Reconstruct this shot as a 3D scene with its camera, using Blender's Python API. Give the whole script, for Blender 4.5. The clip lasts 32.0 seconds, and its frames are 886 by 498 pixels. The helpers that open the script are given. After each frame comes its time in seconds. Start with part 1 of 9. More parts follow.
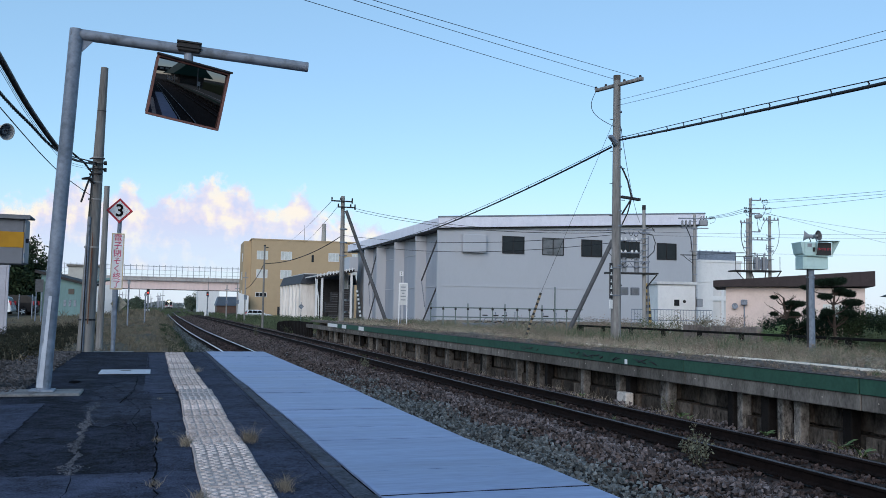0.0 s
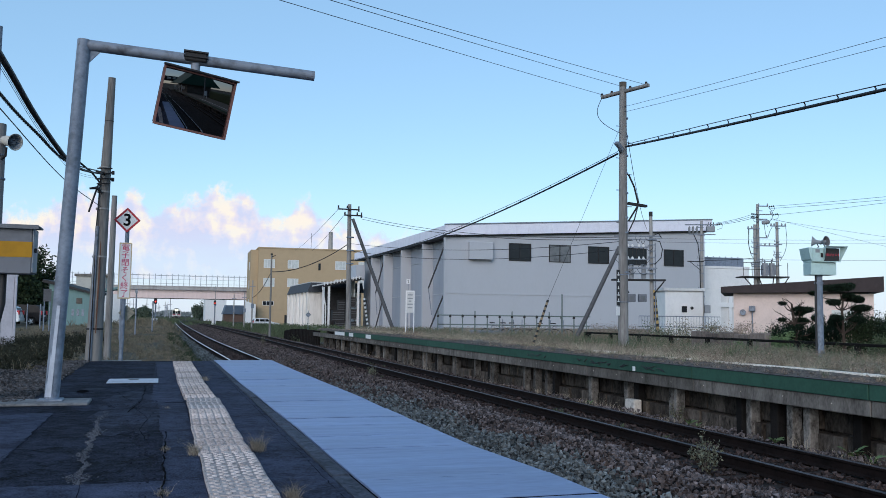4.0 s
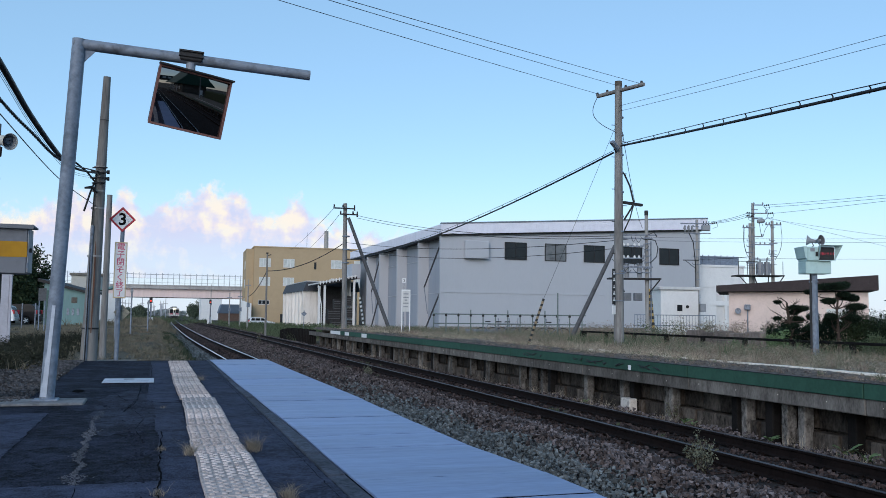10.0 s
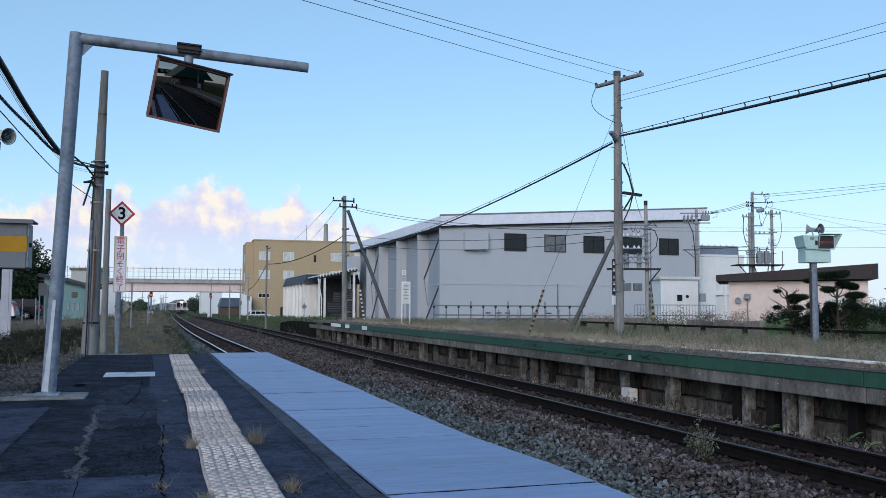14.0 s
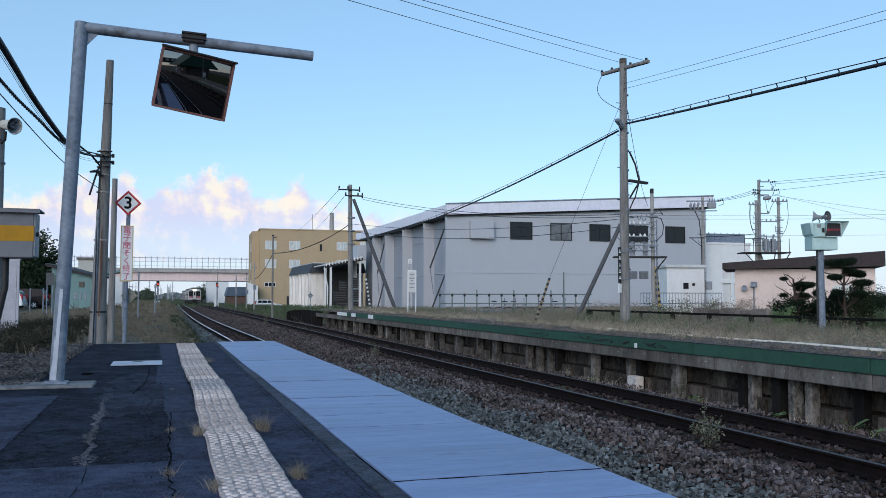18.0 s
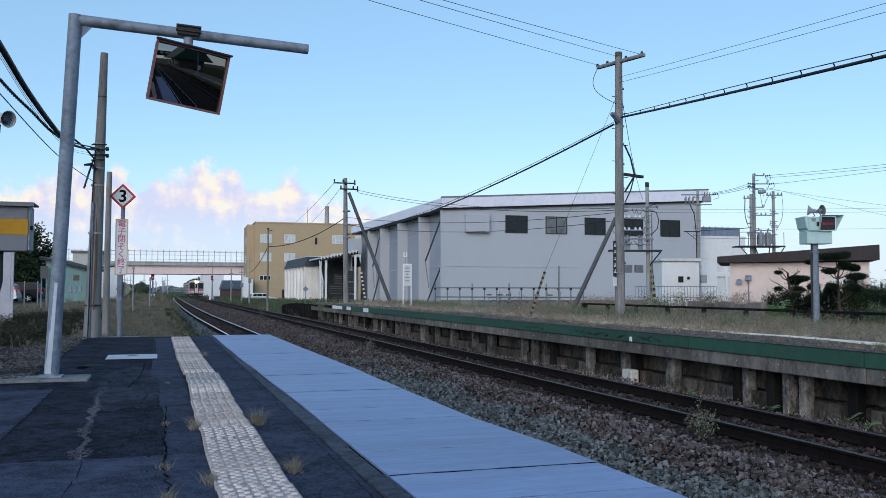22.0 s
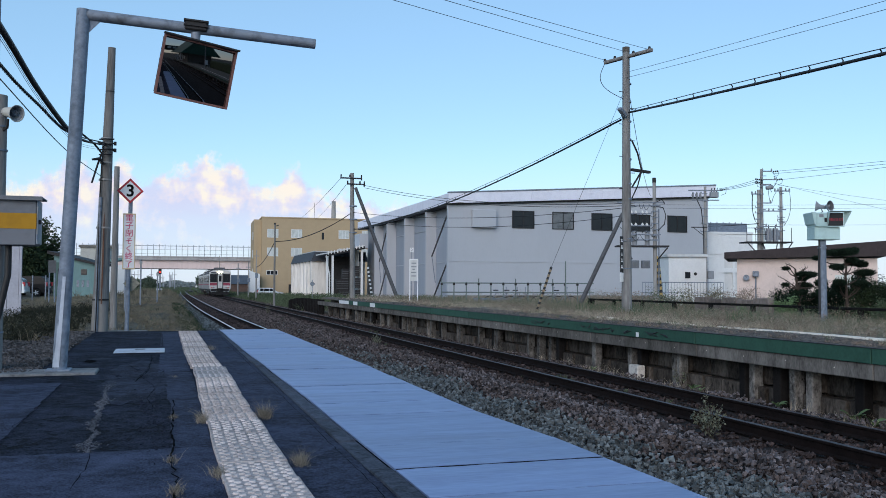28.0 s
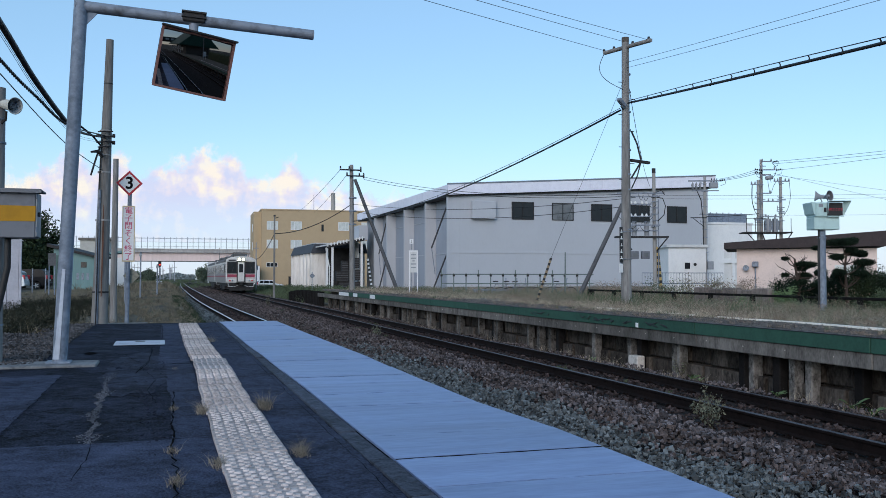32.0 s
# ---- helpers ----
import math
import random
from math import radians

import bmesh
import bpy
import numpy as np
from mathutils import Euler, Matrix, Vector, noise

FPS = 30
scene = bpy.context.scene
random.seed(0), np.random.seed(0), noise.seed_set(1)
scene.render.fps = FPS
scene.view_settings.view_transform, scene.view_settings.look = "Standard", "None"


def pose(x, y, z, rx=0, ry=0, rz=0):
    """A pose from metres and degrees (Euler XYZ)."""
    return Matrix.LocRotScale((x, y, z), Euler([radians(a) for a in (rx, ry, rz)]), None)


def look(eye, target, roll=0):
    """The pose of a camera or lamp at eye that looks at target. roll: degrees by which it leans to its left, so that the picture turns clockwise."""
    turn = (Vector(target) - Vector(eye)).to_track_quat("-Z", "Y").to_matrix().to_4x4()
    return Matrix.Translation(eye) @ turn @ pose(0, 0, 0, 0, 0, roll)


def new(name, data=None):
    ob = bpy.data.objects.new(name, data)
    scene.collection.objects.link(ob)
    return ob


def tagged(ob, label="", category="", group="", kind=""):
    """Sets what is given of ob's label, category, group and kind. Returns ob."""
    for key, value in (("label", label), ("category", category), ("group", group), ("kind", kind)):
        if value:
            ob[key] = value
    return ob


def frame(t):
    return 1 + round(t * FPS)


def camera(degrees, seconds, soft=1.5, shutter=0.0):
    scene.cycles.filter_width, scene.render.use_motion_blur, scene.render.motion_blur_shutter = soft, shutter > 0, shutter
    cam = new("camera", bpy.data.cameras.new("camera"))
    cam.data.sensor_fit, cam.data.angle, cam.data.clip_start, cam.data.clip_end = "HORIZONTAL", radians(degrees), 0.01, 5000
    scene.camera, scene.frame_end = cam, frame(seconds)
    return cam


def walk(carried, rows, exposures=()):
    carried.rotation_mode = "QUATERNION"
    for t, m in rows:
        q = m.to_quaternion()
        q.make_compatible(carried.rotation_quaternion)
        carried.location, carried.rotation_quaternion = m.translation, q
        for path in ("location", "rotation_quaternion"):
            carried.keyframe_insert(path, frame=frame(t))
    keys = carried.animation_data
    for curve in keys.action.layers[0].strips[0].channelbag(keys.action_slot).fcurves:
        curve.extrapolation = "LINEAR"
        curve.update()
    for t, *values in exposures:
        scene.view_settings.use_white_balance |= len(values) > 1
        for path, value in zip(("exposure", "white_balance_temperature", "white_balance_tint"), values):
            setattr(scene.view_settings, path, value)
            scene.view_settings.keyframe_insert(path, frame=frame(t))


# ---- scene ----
PI = math.pi
def aim(t, x, y, z, pitch, yaw, roll):
    p, w = radians(pitch), radians(yaw)
    eye = Vector((x, y, z))
    return t, look(eye, eye + Vector((math.sin(w) * math.cos(p), math.cos(w) * math.cos(p), math.sin(p))), roll)


cam = camera(53.365, 32.0, 0.55)
walk(cam, [
    aim(0.0, -0.000, 0.000, 0.700, 3.931, 18.069, 1.031),
    aim(0.5, 0.000, 0.001, 0.702, 4.003, 18.028, 0.995),
    aim(1.0, -0.002, 0.002, 0.700, 4.072, 17.989, 0.936),
    aim(1.5, -0.003, 0.002, 0.699, 4.124, 17.944, 0.886),
    aim(2.0, -0.004, 0.001, 0.700, 4.153, 17.897, 0.868),
    aim(2.5, -0.005, -0.000, 0.702, 4.179, 17.849, 0.856),
    aim(3.0, -0.004, 0.001, 0.702, 4.236, 17.786, 0.831),
    aim(3.5, -0.002, 0.002, 0.700, 4.332, 17.701, 0.795),
    aim(5.5, -0.004, -0.000, 0.704, 4.588, 17.533, 0.709),
    aim(6.0, -0.004, -0.001, 0.705, 4.632, 17.531, 0.695),
    aim(6.5, -0.003, 0.001, 0.706, 4.685, 17.528, 0.715),
    aim(7.0, -0.003, 0.002, 0.707, 4.725, 17.542, 0.742),
    aim(7.5, -0.004, 0.002, 0.708, 4.723, 17.583, 0.751),
    aim(8.0, -0.004, 0.001, 0.707, 4.674, 17.633, 0.743),
    aim(8.5, -0.003, -0.001, 0.705, 4.594, 17.688, 0.723),
    aim(9.0, -0.002, -0.002, 0.703, 4.501, 17.756, 0.710),
    aim(9.5, -0.002, -0.001, 0.704, 4.417, 17.833, 0.712),
    aim(10.0, -0.003, -0.003, 0.705, 4.349, 17.904, 0.709),
    aim(10.5, -0.003, -0.004, 0.705, 4.288, 17.960, 0.685),
    aim(11.0, -0.003, -0.002, 0.704, 4.225, 17.999, 0.656),
    aim(11.5, -0.004, -0.003, 0.704, 4.162, 18.023, 0.628),
    aim(12.0, -0.004, -0.006, 0.703, 4.098, 18.043, 0.582),
    aim(12.5, -0.003, -0.006, 0.703, 4.034, 18.058, 0.516),
    aim(13.0, -0.004, -0.005, 0.703, 3.970, 18.051, 0.436),
    aim(13.5, -0.005, -0.004, 0.703, 3.900, 18.010, 0.344),
    aim(14.0, -0.005, -0.003, 0.702, 3.817, 17.933, 0.249),
    aim(14.5, -0.002, -0.002, 0.700, 3.718, 17.826, 0.169),
    aim(16.5, -0.004, -0.003, 0.701, 3.275, 17.598, 0.152),
    aim(17.0, -0.004, -0.005, 0.699, 3.211, 17.567, 0.149),
    aim(17.5, -0.003, -0.005, 0.698, 3.146, 17.551, 0.131),
    aim(18.0, -0.003, -0.007, 0.698, 3.081, 17.552, 0.116),
    aim(18.5, -0.003, -0.009, 0.698, 3.019, 17.571, 0.097),
    aim(19.0, -0.002, -0.009, 0.698, 2.945, 17.610, 0.077),
    aim(19.5, -0.003, -0.006, 0.699, 2.856, 17.672, 0.069),
    aim(20.0, -0.005, -0.004, 0.699, 2.774, 17.742, 0.067),
    aim(20.5, -0.005, -0.005, 0.699, 2.717, 17.791, 0.072),
    aim(21.0, -0.003, -0.006, 0.699, 2.682, 17.821, 0.088),
    aim(21.5, -0.003, -0.004, 0.701, 2.662, 17.844, 0.111),
    aim(22.0, -0.004, -0.005, 0.701, 2.654, 17.860, 0.136),
    aim(22.5, -0.003, -0.007, 0.698, 2.649, 17.873, 0.166),
    aim(23.0, -0.002, -0.009, 0.696, 2.635, 17.901, 0.214),
    aim(23.5, -0.002, -0.009, 0.697, 2.602, 17.950, 0.280),
    aim(24.0, -0.002, -0.008, 0.699, 2.555, 18.008, 0.327),
    aim(24.5, -0.003, -0.008, 0.697, 2.519, 18.050, 0.327),
    aim(25.0, -0.004, -0.008, 0.695, 2.500, 18.036, 0.309),
    aim(25.5, -0.004, -0.005, 0.697, 2.483, 17.954, 0.300),
    aim(27.5, -0.004, -0.002, 0.699, 2.421, 17.443, 0.317),
    aim(28.0, -0.006, -0.008, 0.698, 2.345, 17.435, 0.275),
    aim(28.5, -0.006, -0.008, 0.698, 2.241, 17.425, 0.252),
    aim(29.0, -0.004, -0.006, 0.699, 2.139, 17.413, 0.247),
    aim(29.5, -0.003, -0.006, 0.700, 2.068, 17.400, 0.242),
    aim(30.0, -0.002, -0.008, 0.699, 2.026, 17.382, 0.230),
    aim(30.5, -0.002, -0.009, 0.697, 1.991, 17.372, 0.205),
    aim(31.0, -0.002, -0.010, 0.697, 1.937, 17.379, 0.165),
    aim(31.5, -0.002, -0.010, 0.696, 1.863, 17.407, 0.116),
    aim(32.0, -0.003, -0.011, 0.694, 1.793, 17.453, 0.066),
], [(0.0, 0.0, 6200, 8), (32.0, 0.0, 6200, 8)])

# ---- light: a clear sky after the sun has gone low, no hard shadow ----
world = bpy.data.worlds.new("sky")
scene.world = world
world.use_nodes = True
wn, wl = world.node_tree.nodes, world.node_tree.links
sky = wn.new("ShaderNodeTexSky")
sky.sky_type, sky.sun_disc = "NISHITA", False
sky.sun_elevation, sky.sun_rotation = radians(20), radians(214)
sky.air_density, sky.dust_density, sky.ozone_density = 1.0, 0.15, 2.5
wn["Background"].inputs["Strength"].default_value = 0.176
veil = wn.new("ShaderNodeMix")
veil.data_type = "RGBA"
veil.inputs[0].default_value = 0.45
veil.inputs[7].default_value = (2.15, 3.55, 4.9, 1.0)  # thin even haze over the whole sky
wl.new(sky.outputs[0], veil.inputs[6])
wl.new(veil.outputs[2], wn["Background"].inputs["Color"])
sun = new("sun", bpy.data.lights.new("sun", "SUN"))
sun.data.energy, sun.data.angle, sun.data.color = 1.75, radians(40), (1.0, 0.88, 0.8)
sun.matrix_world = look((0, 0, 50), (0.52 * 50, 0.78 * 50, 50 - 0.36 * 50))


# ---- materials ----
def mat(name, c1, c2=None, rough=0.75, metal=0.0, fine=40.0, coarse=1.2, bump=0.15, depth=0.01, spec=0.5, island=0.0, each=0.0, streak=False, cracks=0.0, ramp_at=(0.8, 1.26), grain=0.6):
    """A surface with grain and larger stains between two colours; island or each: how much loose pieces differ."""
    m = bpy.data.materials.new(name)
    m.use_nodes = True
    n, l = m.node_tree.nodes, m.node_tree.links
    b = n["Principled BSDF"]
    b.inputs["Metallic"].default_value = metal
    b.inputs["Specular IOR Level"].default_value = spec
    c2 = c2 or tuple(v * 0.72 for v in c1)
    co = n.new("ShaderNodeTexCoord")
    src = co.outputs["Object"]
    if each:
        # every piece shows another stretch of the pattern
        info = n.new("ShaderNodeObjectInfo")
        off = n.new("ShaderNodeVectorMath")
        off.operation = "MULTIPLY_ADD"
        l.new(info.outputs["Random"], off.inputs[0])
        off.inputs[1].default_value = (37.0, 53.0, 71.0)
        l.new(src, off.inputs[2])
        src = off.outputs[0]
    if streak:
        mp = n.new("ShaderNodeMapping")
        mp.inputs["Scale"].default_value = streak if isinstance(streak, tuple) else (1.0, 1.0, 0.12 if streak is True else streak)
        l.new(src, mp.inputs[0])
        src = mp.outputs[0]
    a = n.new("ShaderNodeTexNoise")
    a.inputs["Scale"].default_value, a.inputs["Detail"].default_value = fine, 6.0
    g = n.new("ShaderNodeTexNoise")
    g.inputs["Scale"].default_value, g.inputs["Detail"].default_value, g.inputs["Roughness"].default_value = coarse, 5.0, 0.65
    l.new(src, a.inputs["Vector"])
    l.new(src, g.inputs["Vector"])
    d = n.new("ShaderNodeTexNoise")
    d.inputs["Scale"].default_value, d.inputs["Detail"].default_value = (fine * coarse) ** 0.5, 5.0
    l.new(src, d.inputs["Vector"])
    part_mix = n.new("ShaderNodeMath")
    part_mix.operation = "MULTIPLY_ADD"
    l.new(d.outputs[0], part_mix.inputs[0])
    part_mix.inputs[1].default_value = 0.7
    l.new(g.outputs[0], part_mix.inputs[2])
    mix = n.new("ShaderNodeMath")
    mix.operation = "MULTIPLY_ADD"
    l.new(a.outputs[0], mix.inputs[0])
    mix.inputs[1].default_value = grain
    l.new(part_mix.outputs[0], mix.inputs[2])
    ramp = n.new("ShaderNodeValToRGB")
    shift_up = 0.5 * (grain - 0.6)
    ramp.color_ramp.elements[0].position, ramp.color_ramp.elements[1].position = (min(1.0, (q + shift_up) / 2) for q in ramp_at)
    ramp.color_ramp.elements[0].color, ramp.color_ramp.elements[1].color = (*c2, 1), (*c1, 1)
    half = n.new("ShaderNodeMath")
    half.operation = "MULTIPLY"
    l.new(mix.outputs[0], half.inputs[0])
    half.inputs[1].default_value = 0.5
    l.new(half.outputs[0], ramp.inputs[0])
    out = ramp.outputs[0]
    if island or each:
        rnd = (n.new("ShaderNodeNewGeometry").outputs["Random Per Island"] if island else n.new("ShaderNodeObjectInfo").outputs["Random"])
        mr = n.new("ShaderNodeMapRange")
        amount = island or each
        mr.inputs["To Min"].default_value, mr.inputs["To Max"].default_value = 1 - amount, 1 + amount
        l.new(rnd, mr.inputs["Value"])
        hsv = n.new("ShaderNodeHueSaturation")
        l.new(mr.outputs[0], hsv.inputs["Value"])
        l.new(out, hsv.inputs["Color"])
        out = hsv.outputs[0]
    l.new(out, b.inputs["Base Color"])
    rr = n.new("ShaderNodeMapRange")
    rr.inputs["To Min"].default_value, rr.inputs["To Max"].default_value = max(0.03, rough - 0.12), min(1.0, rough + 0.12)
    l.new(g.outputs[0], rr.inputs["Value"])
    l.new(rr.outputs[0], b.inputs["Roughness"])
    if cracks:
        shift = n.new("ShaderNodeVectorMath")
        shift.operation = "MULTIPLY_ADD"
        l.new(g.outputs["Color"], shift.inputs[0])
        shift.inputs[1].default_value = (0.5, 0.5, 0.5)
        l.new(src, shift.inputs[2])
        vo = n.new("ShaderNodeTexVoronoi")
        vo.feature = "DISTANCE_TO_EDGE"
        vo.inputs["Scale"].default_value = cracks
        l.new(shift.outputs[0], vo.inputs["Vector"])
        cr = n.new("ShaderNodeMapRange")
        cr.inputs["From Max"].default_value, cr.inputs["To Min"].default_value = 0.022, 0.18
        l.new(vo.outputs["Distance"], cr.inputs["Value"])
        keep = n.new("ShaderNodeMapRange")
        keep.inputs["From Min"].default_value, keep.inputs["From Max"].default_value = 0.46, 0.56
        l.new(d.outputs[0], keep.inputs["Value"])
        some = n.new("ShaderNodeMath")
        some.operation = "MAXIMUM"
        l.new(cr.outputs[0], some.inputs[0])
        l.new(keep.outputs[0], some.inputs[1])
        dark = n.new("ShaderNodeMix")
        dark.data_type, dark.blend_type = "RGBA", "MULTIPLY"
        dark.inputs[0].default_value = 1.0
        l.new(out, dark.inputs[6])
        l.new(some.outputs[0], dark.inputs[7])
        l.new(dark.outputs[2], b.inputs["Base Color"])
    if bump:
        bp = n.new("ShaderNodeBump")
        bp.inputs["Strength"].default_value, bp.inputs["Distance"].default_value = bump, depth
        l.new(a.outputs[0], bp.inputs["Height"])
        l.new(bp.outputs[0], b.inputs["Normal"])
    return m


def glow(name, colour, strength):
    m = bpy.data.materials.new(name)
    m.use_nodes = True
    b = m.node_tree.nodes["Principled BSDF"]
    b.inputs["Base Color"].default_value = (*colour, 1)
    b.inputs["Emission Color"].default_value = (*colour, 1)
    b.inputs["Emission Strength"].default_value = strength
    return m


ASPHALT = mat("asphalt", (0.0335, 0.0405, 0.069), (0.0034, 0.0042, 0.0078), 0.95, spec=0.08, cracks=1.6, fine=85, coarse=2.6, bump=1.0, depth=0.012, ramp_at=(0.97, 1.42), grain=1.1)
ASPHALT_PATCH = mat("asphalt_patch", (0.064, 0.077, 0.13), (0.0115, 0.0144, 0.0278), 0.92, spec=0.12, fine=95, coarse=3.0, bump=1.0, depth=0.01, each=0.12, ramp_at=(0.9, 1.46), grain=1.1)
CRUMBS = mat("asphalt_crumbs", (0.026, 0.031, 0.05), (0.005, 0.006, 0.01), 0.95, spec=0.1, fine=60, coarse=5, island=0.5)
EDGING = mat("edging_stone", (0.082, 0.097, 0.134), (0.021, 0.0255, 0.038), 0.9, spec=0.2, fine=80, coarse=7, bump=1.0, depth=0.008, each=0.2, ramp_at=(0.88, 1.42), grain=0.9)
DECK = mat("deck_sheet", (0.225, 0.293, 0.495), (0.1, 0.138, 0.262), 0.46, spec=0.42, fine=70, coarse=1.7, bump=0.05, depth=0.003, each=0.07, streak=(0.16, 1.0, 1.0), ramp_at=(0.78, 1.42))
TACTILE = mat("tactile_tile", (0.46, 0.4, 0.385), (0.14, 0.124, 0.12), 0.95, spec=0.2, fine=70, coarse=9, bump=0.6, depth=0.004, each=0.2, ramp_at=(0.8, 1.24), grain=0.9)
TACTILE_STUD = mat("worn_studs", (0.57, 0.495, 0.475), (0.23, 0.2, 0.192), 0.95, spec=0.2, fine=90, coarse=9, bump=0.4, depth=0.003, each=0.2, grain=0.9)
CONCRETE = mat("concrete", (0.2, 0.185, 0.165), (0.07, 0.065, 0.058), 0.9, fine=50, coarse=1.6, bump=0.4, depth=0.008)
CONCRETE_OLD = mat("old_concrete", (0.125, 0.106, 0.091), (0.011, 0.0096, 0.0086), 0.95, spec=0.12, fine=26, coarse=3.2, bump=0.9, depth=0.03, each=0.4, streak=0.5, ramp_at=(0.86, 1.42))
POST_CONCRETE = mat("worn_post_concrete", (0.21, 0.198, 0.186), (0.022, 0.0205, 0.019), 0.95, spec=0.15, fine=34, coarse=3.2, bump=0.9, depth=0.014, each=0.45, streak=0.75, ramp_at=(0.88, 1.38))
POLE_GREY = mat("pale_pole_concrete", (0.34, 0.33, 0.32), (0.19, 0.184, 0.178), 0.85, fine=45, coarse=2.5, bump=0.3, depth=0.005, streak=True)
CAP_DARK = mat("dark_stained_concrete", (0.119, 0.105, 0.0924), (0.045, 0.0405, 0.036), 0.95, spec=0.2, fine=45, coarse=4, bump=0.5)
CONCRETE_POLE = mat("pole_concrete", (0.275, 0.268, 0.265), (0.12, 0.115, 0.112), 0.92, spec=0.25, fine=45, coarse=3.2, bump=0.4, depth=0.005, streak=True, ramp_at=(0.84, 1.36))
WEATHERED = mat("weathered_pole_concrete", (0.25, 0.241, 0.234), (0.1, 0.095, 0.091), 0.92, spec=0.25, fine=45, coarse=2.4, bump=0.4, depth=0.005, streak=True, ramp_at=(0.84, 1.36))
GALV = mat("galvanised_steel", (0.24, 0.285, 0.36), (0.1, 0.125, 0.165), 0.62, 0.1, spec=0.35, fine=30, coarse=7, bump=0.08, depth=0.002, ramp_at=(0.84, 1.4))
GALV_WORN = mat("worn_galvanised_steel", (0.22, 0.25, 0.305), (0.04, 0.041, 0.045), 0.6, 0.2, fine=16, coarse=5.5, bump=0.15, depth=0.002, ramp_at=(0.74, 1.2))
STEEL_DARK = mat("dark_steel", (0.035, 0.034, 0.036), (0.014, 0.0135, 0.014), 0.7, 0.15, spec=0.3, fine=50, coarse=3)
RUST = mat("rusty_rail", (0.0145, 0.0098, 0.0092), (0.0038, 0.003, 0.003), 0.9, 0.0, spec=0.1, fine=60, coarse=4, bump=0.3, depth=0.003)
RAILHEAD = mat("polished_rail", (0.6, 0.62, 0.65), (0.42, 0.43, 0.45), 0.28, 0.9, fine=30, coarse=2, bump=0.02)
RAILHEAD_DULL = mat("dull_rail", (0.1, 0.09, 0.096), (0.03, 0.026, 0.027), 0.6, 0.3, spec=0.3, fine=30, coarse=2, bump=0.05)
SLEEPER = mat("sleeper_wood", (0.036, 0.027, 0.024), (0.012, 0.0095, 0.009), 0.95, spec=0.15, fine=40, coarse=3, bump=0.6, each=0.3)
BALLAST_GREY = mat("grey_ballast", (0.152, 0.17, 0.177), (0.043, 0.048, 0.051), 0.95, spec=0.2, fine=30, coarse=6, bump=0.3, island=0.6)
BALLAST_RUST = mat("rusty_ballast", (0.15, 0.131, 0.135), (0.028, 0.0238, 0.0248), 0.95, spec=0.2, fine=30, coarse=6, bump=0.3, island=0.75)
BALLAST_DARK = mat("oily_ballast", (0.062, 0.046, 0.044), (0.012, 0.0095, 0.0093), 0.95, spec=0.15, fine=30, coarse=6, bump=0.3, island=0.75)
BALLAST_BROWN = mat("brown_ballast", (0.108, 0.088, 0.085), (0.02, 0.0163, 0.0158), 0.95, spec=0.15, fine=30, coarse=6, bump=0.3, island=0.75)
GREEN = mat("green_paint", (0.034, 0.091, 0.066), (0.022, 0.062, 0.045), 0.75, spec=0.25, fine=20, coarse=2.4, bump=0.1, each=0.1)
LINE_WHITE = mat("worn_line_paint", (0.9, 0.82, 0.72), (0.52, 0.46, 0.4), 0.8, fine=30, coarse=6, bump=0.1, ramp_at=(0.8, 1.2))
WHITE = mat("white_paint", (0.75, 0.755, 0.76), (0.66, 0.665, 0.675), 0.65, fine=30, coarse=2, bump=0.05)
WALL_GREY = mat("grey_siding", (0.428, 0.445, 0.487), (0.404, 0.42, 0.46), 0.75, fine=6, coarse=0.14, bump=0.02, streak=0.4)
WALL_LIGHT = mat("light_siding", (0.6, 0.6, 0.6), (0.46, 0.46, 0.46), 0.75, fine=6, coarse=0.4, bump=0.05, streak=True)
ROOF_LILAC = mat("roof_fascia", (0.779, 0.779, 0.873), (0.649, 0.649, 0.743), 0.55, fine=8, coarse=0.4, bump=0.03)
TAN = mat("tan_render", (0.45, 0.34, 0.215), (0.4, 0.302, 0.19), 0.9, spec=0.3, fine=8, coarse=0.3, bump=0.05)
PINK_STEEL = mat("pale_pink_steel", (0.78, 0.63, 0.61), (0.66, 0.53, 0.51), 0.65, fine=10, coarse=0.3, bump=0.03, streak=True)
PINK_WALL = mat("pale_pink_render", (0.73, 0.595, 0.545), (0.6, 0.485, 0.445), 0.85, fine=10, coarse=0.5, bump=0.05)
BROWN_ROOF = mat("brown_metal_roof", (0.048, 0.036, 0.038), (0.026, 0.02, 0.021), 0.7, 0.0, spec=0.3, fine=20, coarse=1, bump=0.05)
# grey paint darkened to hold the shade on the relay cabinet's front
CABINET = mat("shaded_grey_paint", (0.155, 0.165, 0.19), (0.105, 0.112, 0.13), 0.6, spec=0.35, fine=20, coarse=2, bump=0.03)
# white panels toned lavender: the shade they stand in is put into the colour
SHADED_WHITE = mat("shaded_white_panel", (0.42, 0.42, 0.48), (0.32, 0.32, 0.37), 0.7, fine=20, coarse=1.5, bump=0.03)
RUSSET = mat("russet_weeds", (0.29, 0.228, 0.18), (0.13, 0.1, 0.079), 0.9, spec=0.1, fine=10, coarse=2, bump=0, island=0.5)
PANEL_BEIGE = mat("beige_panel", (0.5, 0.49, 0.45), (0.4, 0.39, 0.36), 0.8, fine=10, coarse=0.5, bump=0.03)
TAR = mat("tarred_timber", (0.014, 0.013, 0.013), (0.006, 0.0055, 0.0055), 0.95, spec=0.1, fine=40, coarse=3, bump=0.4, each=0.3)
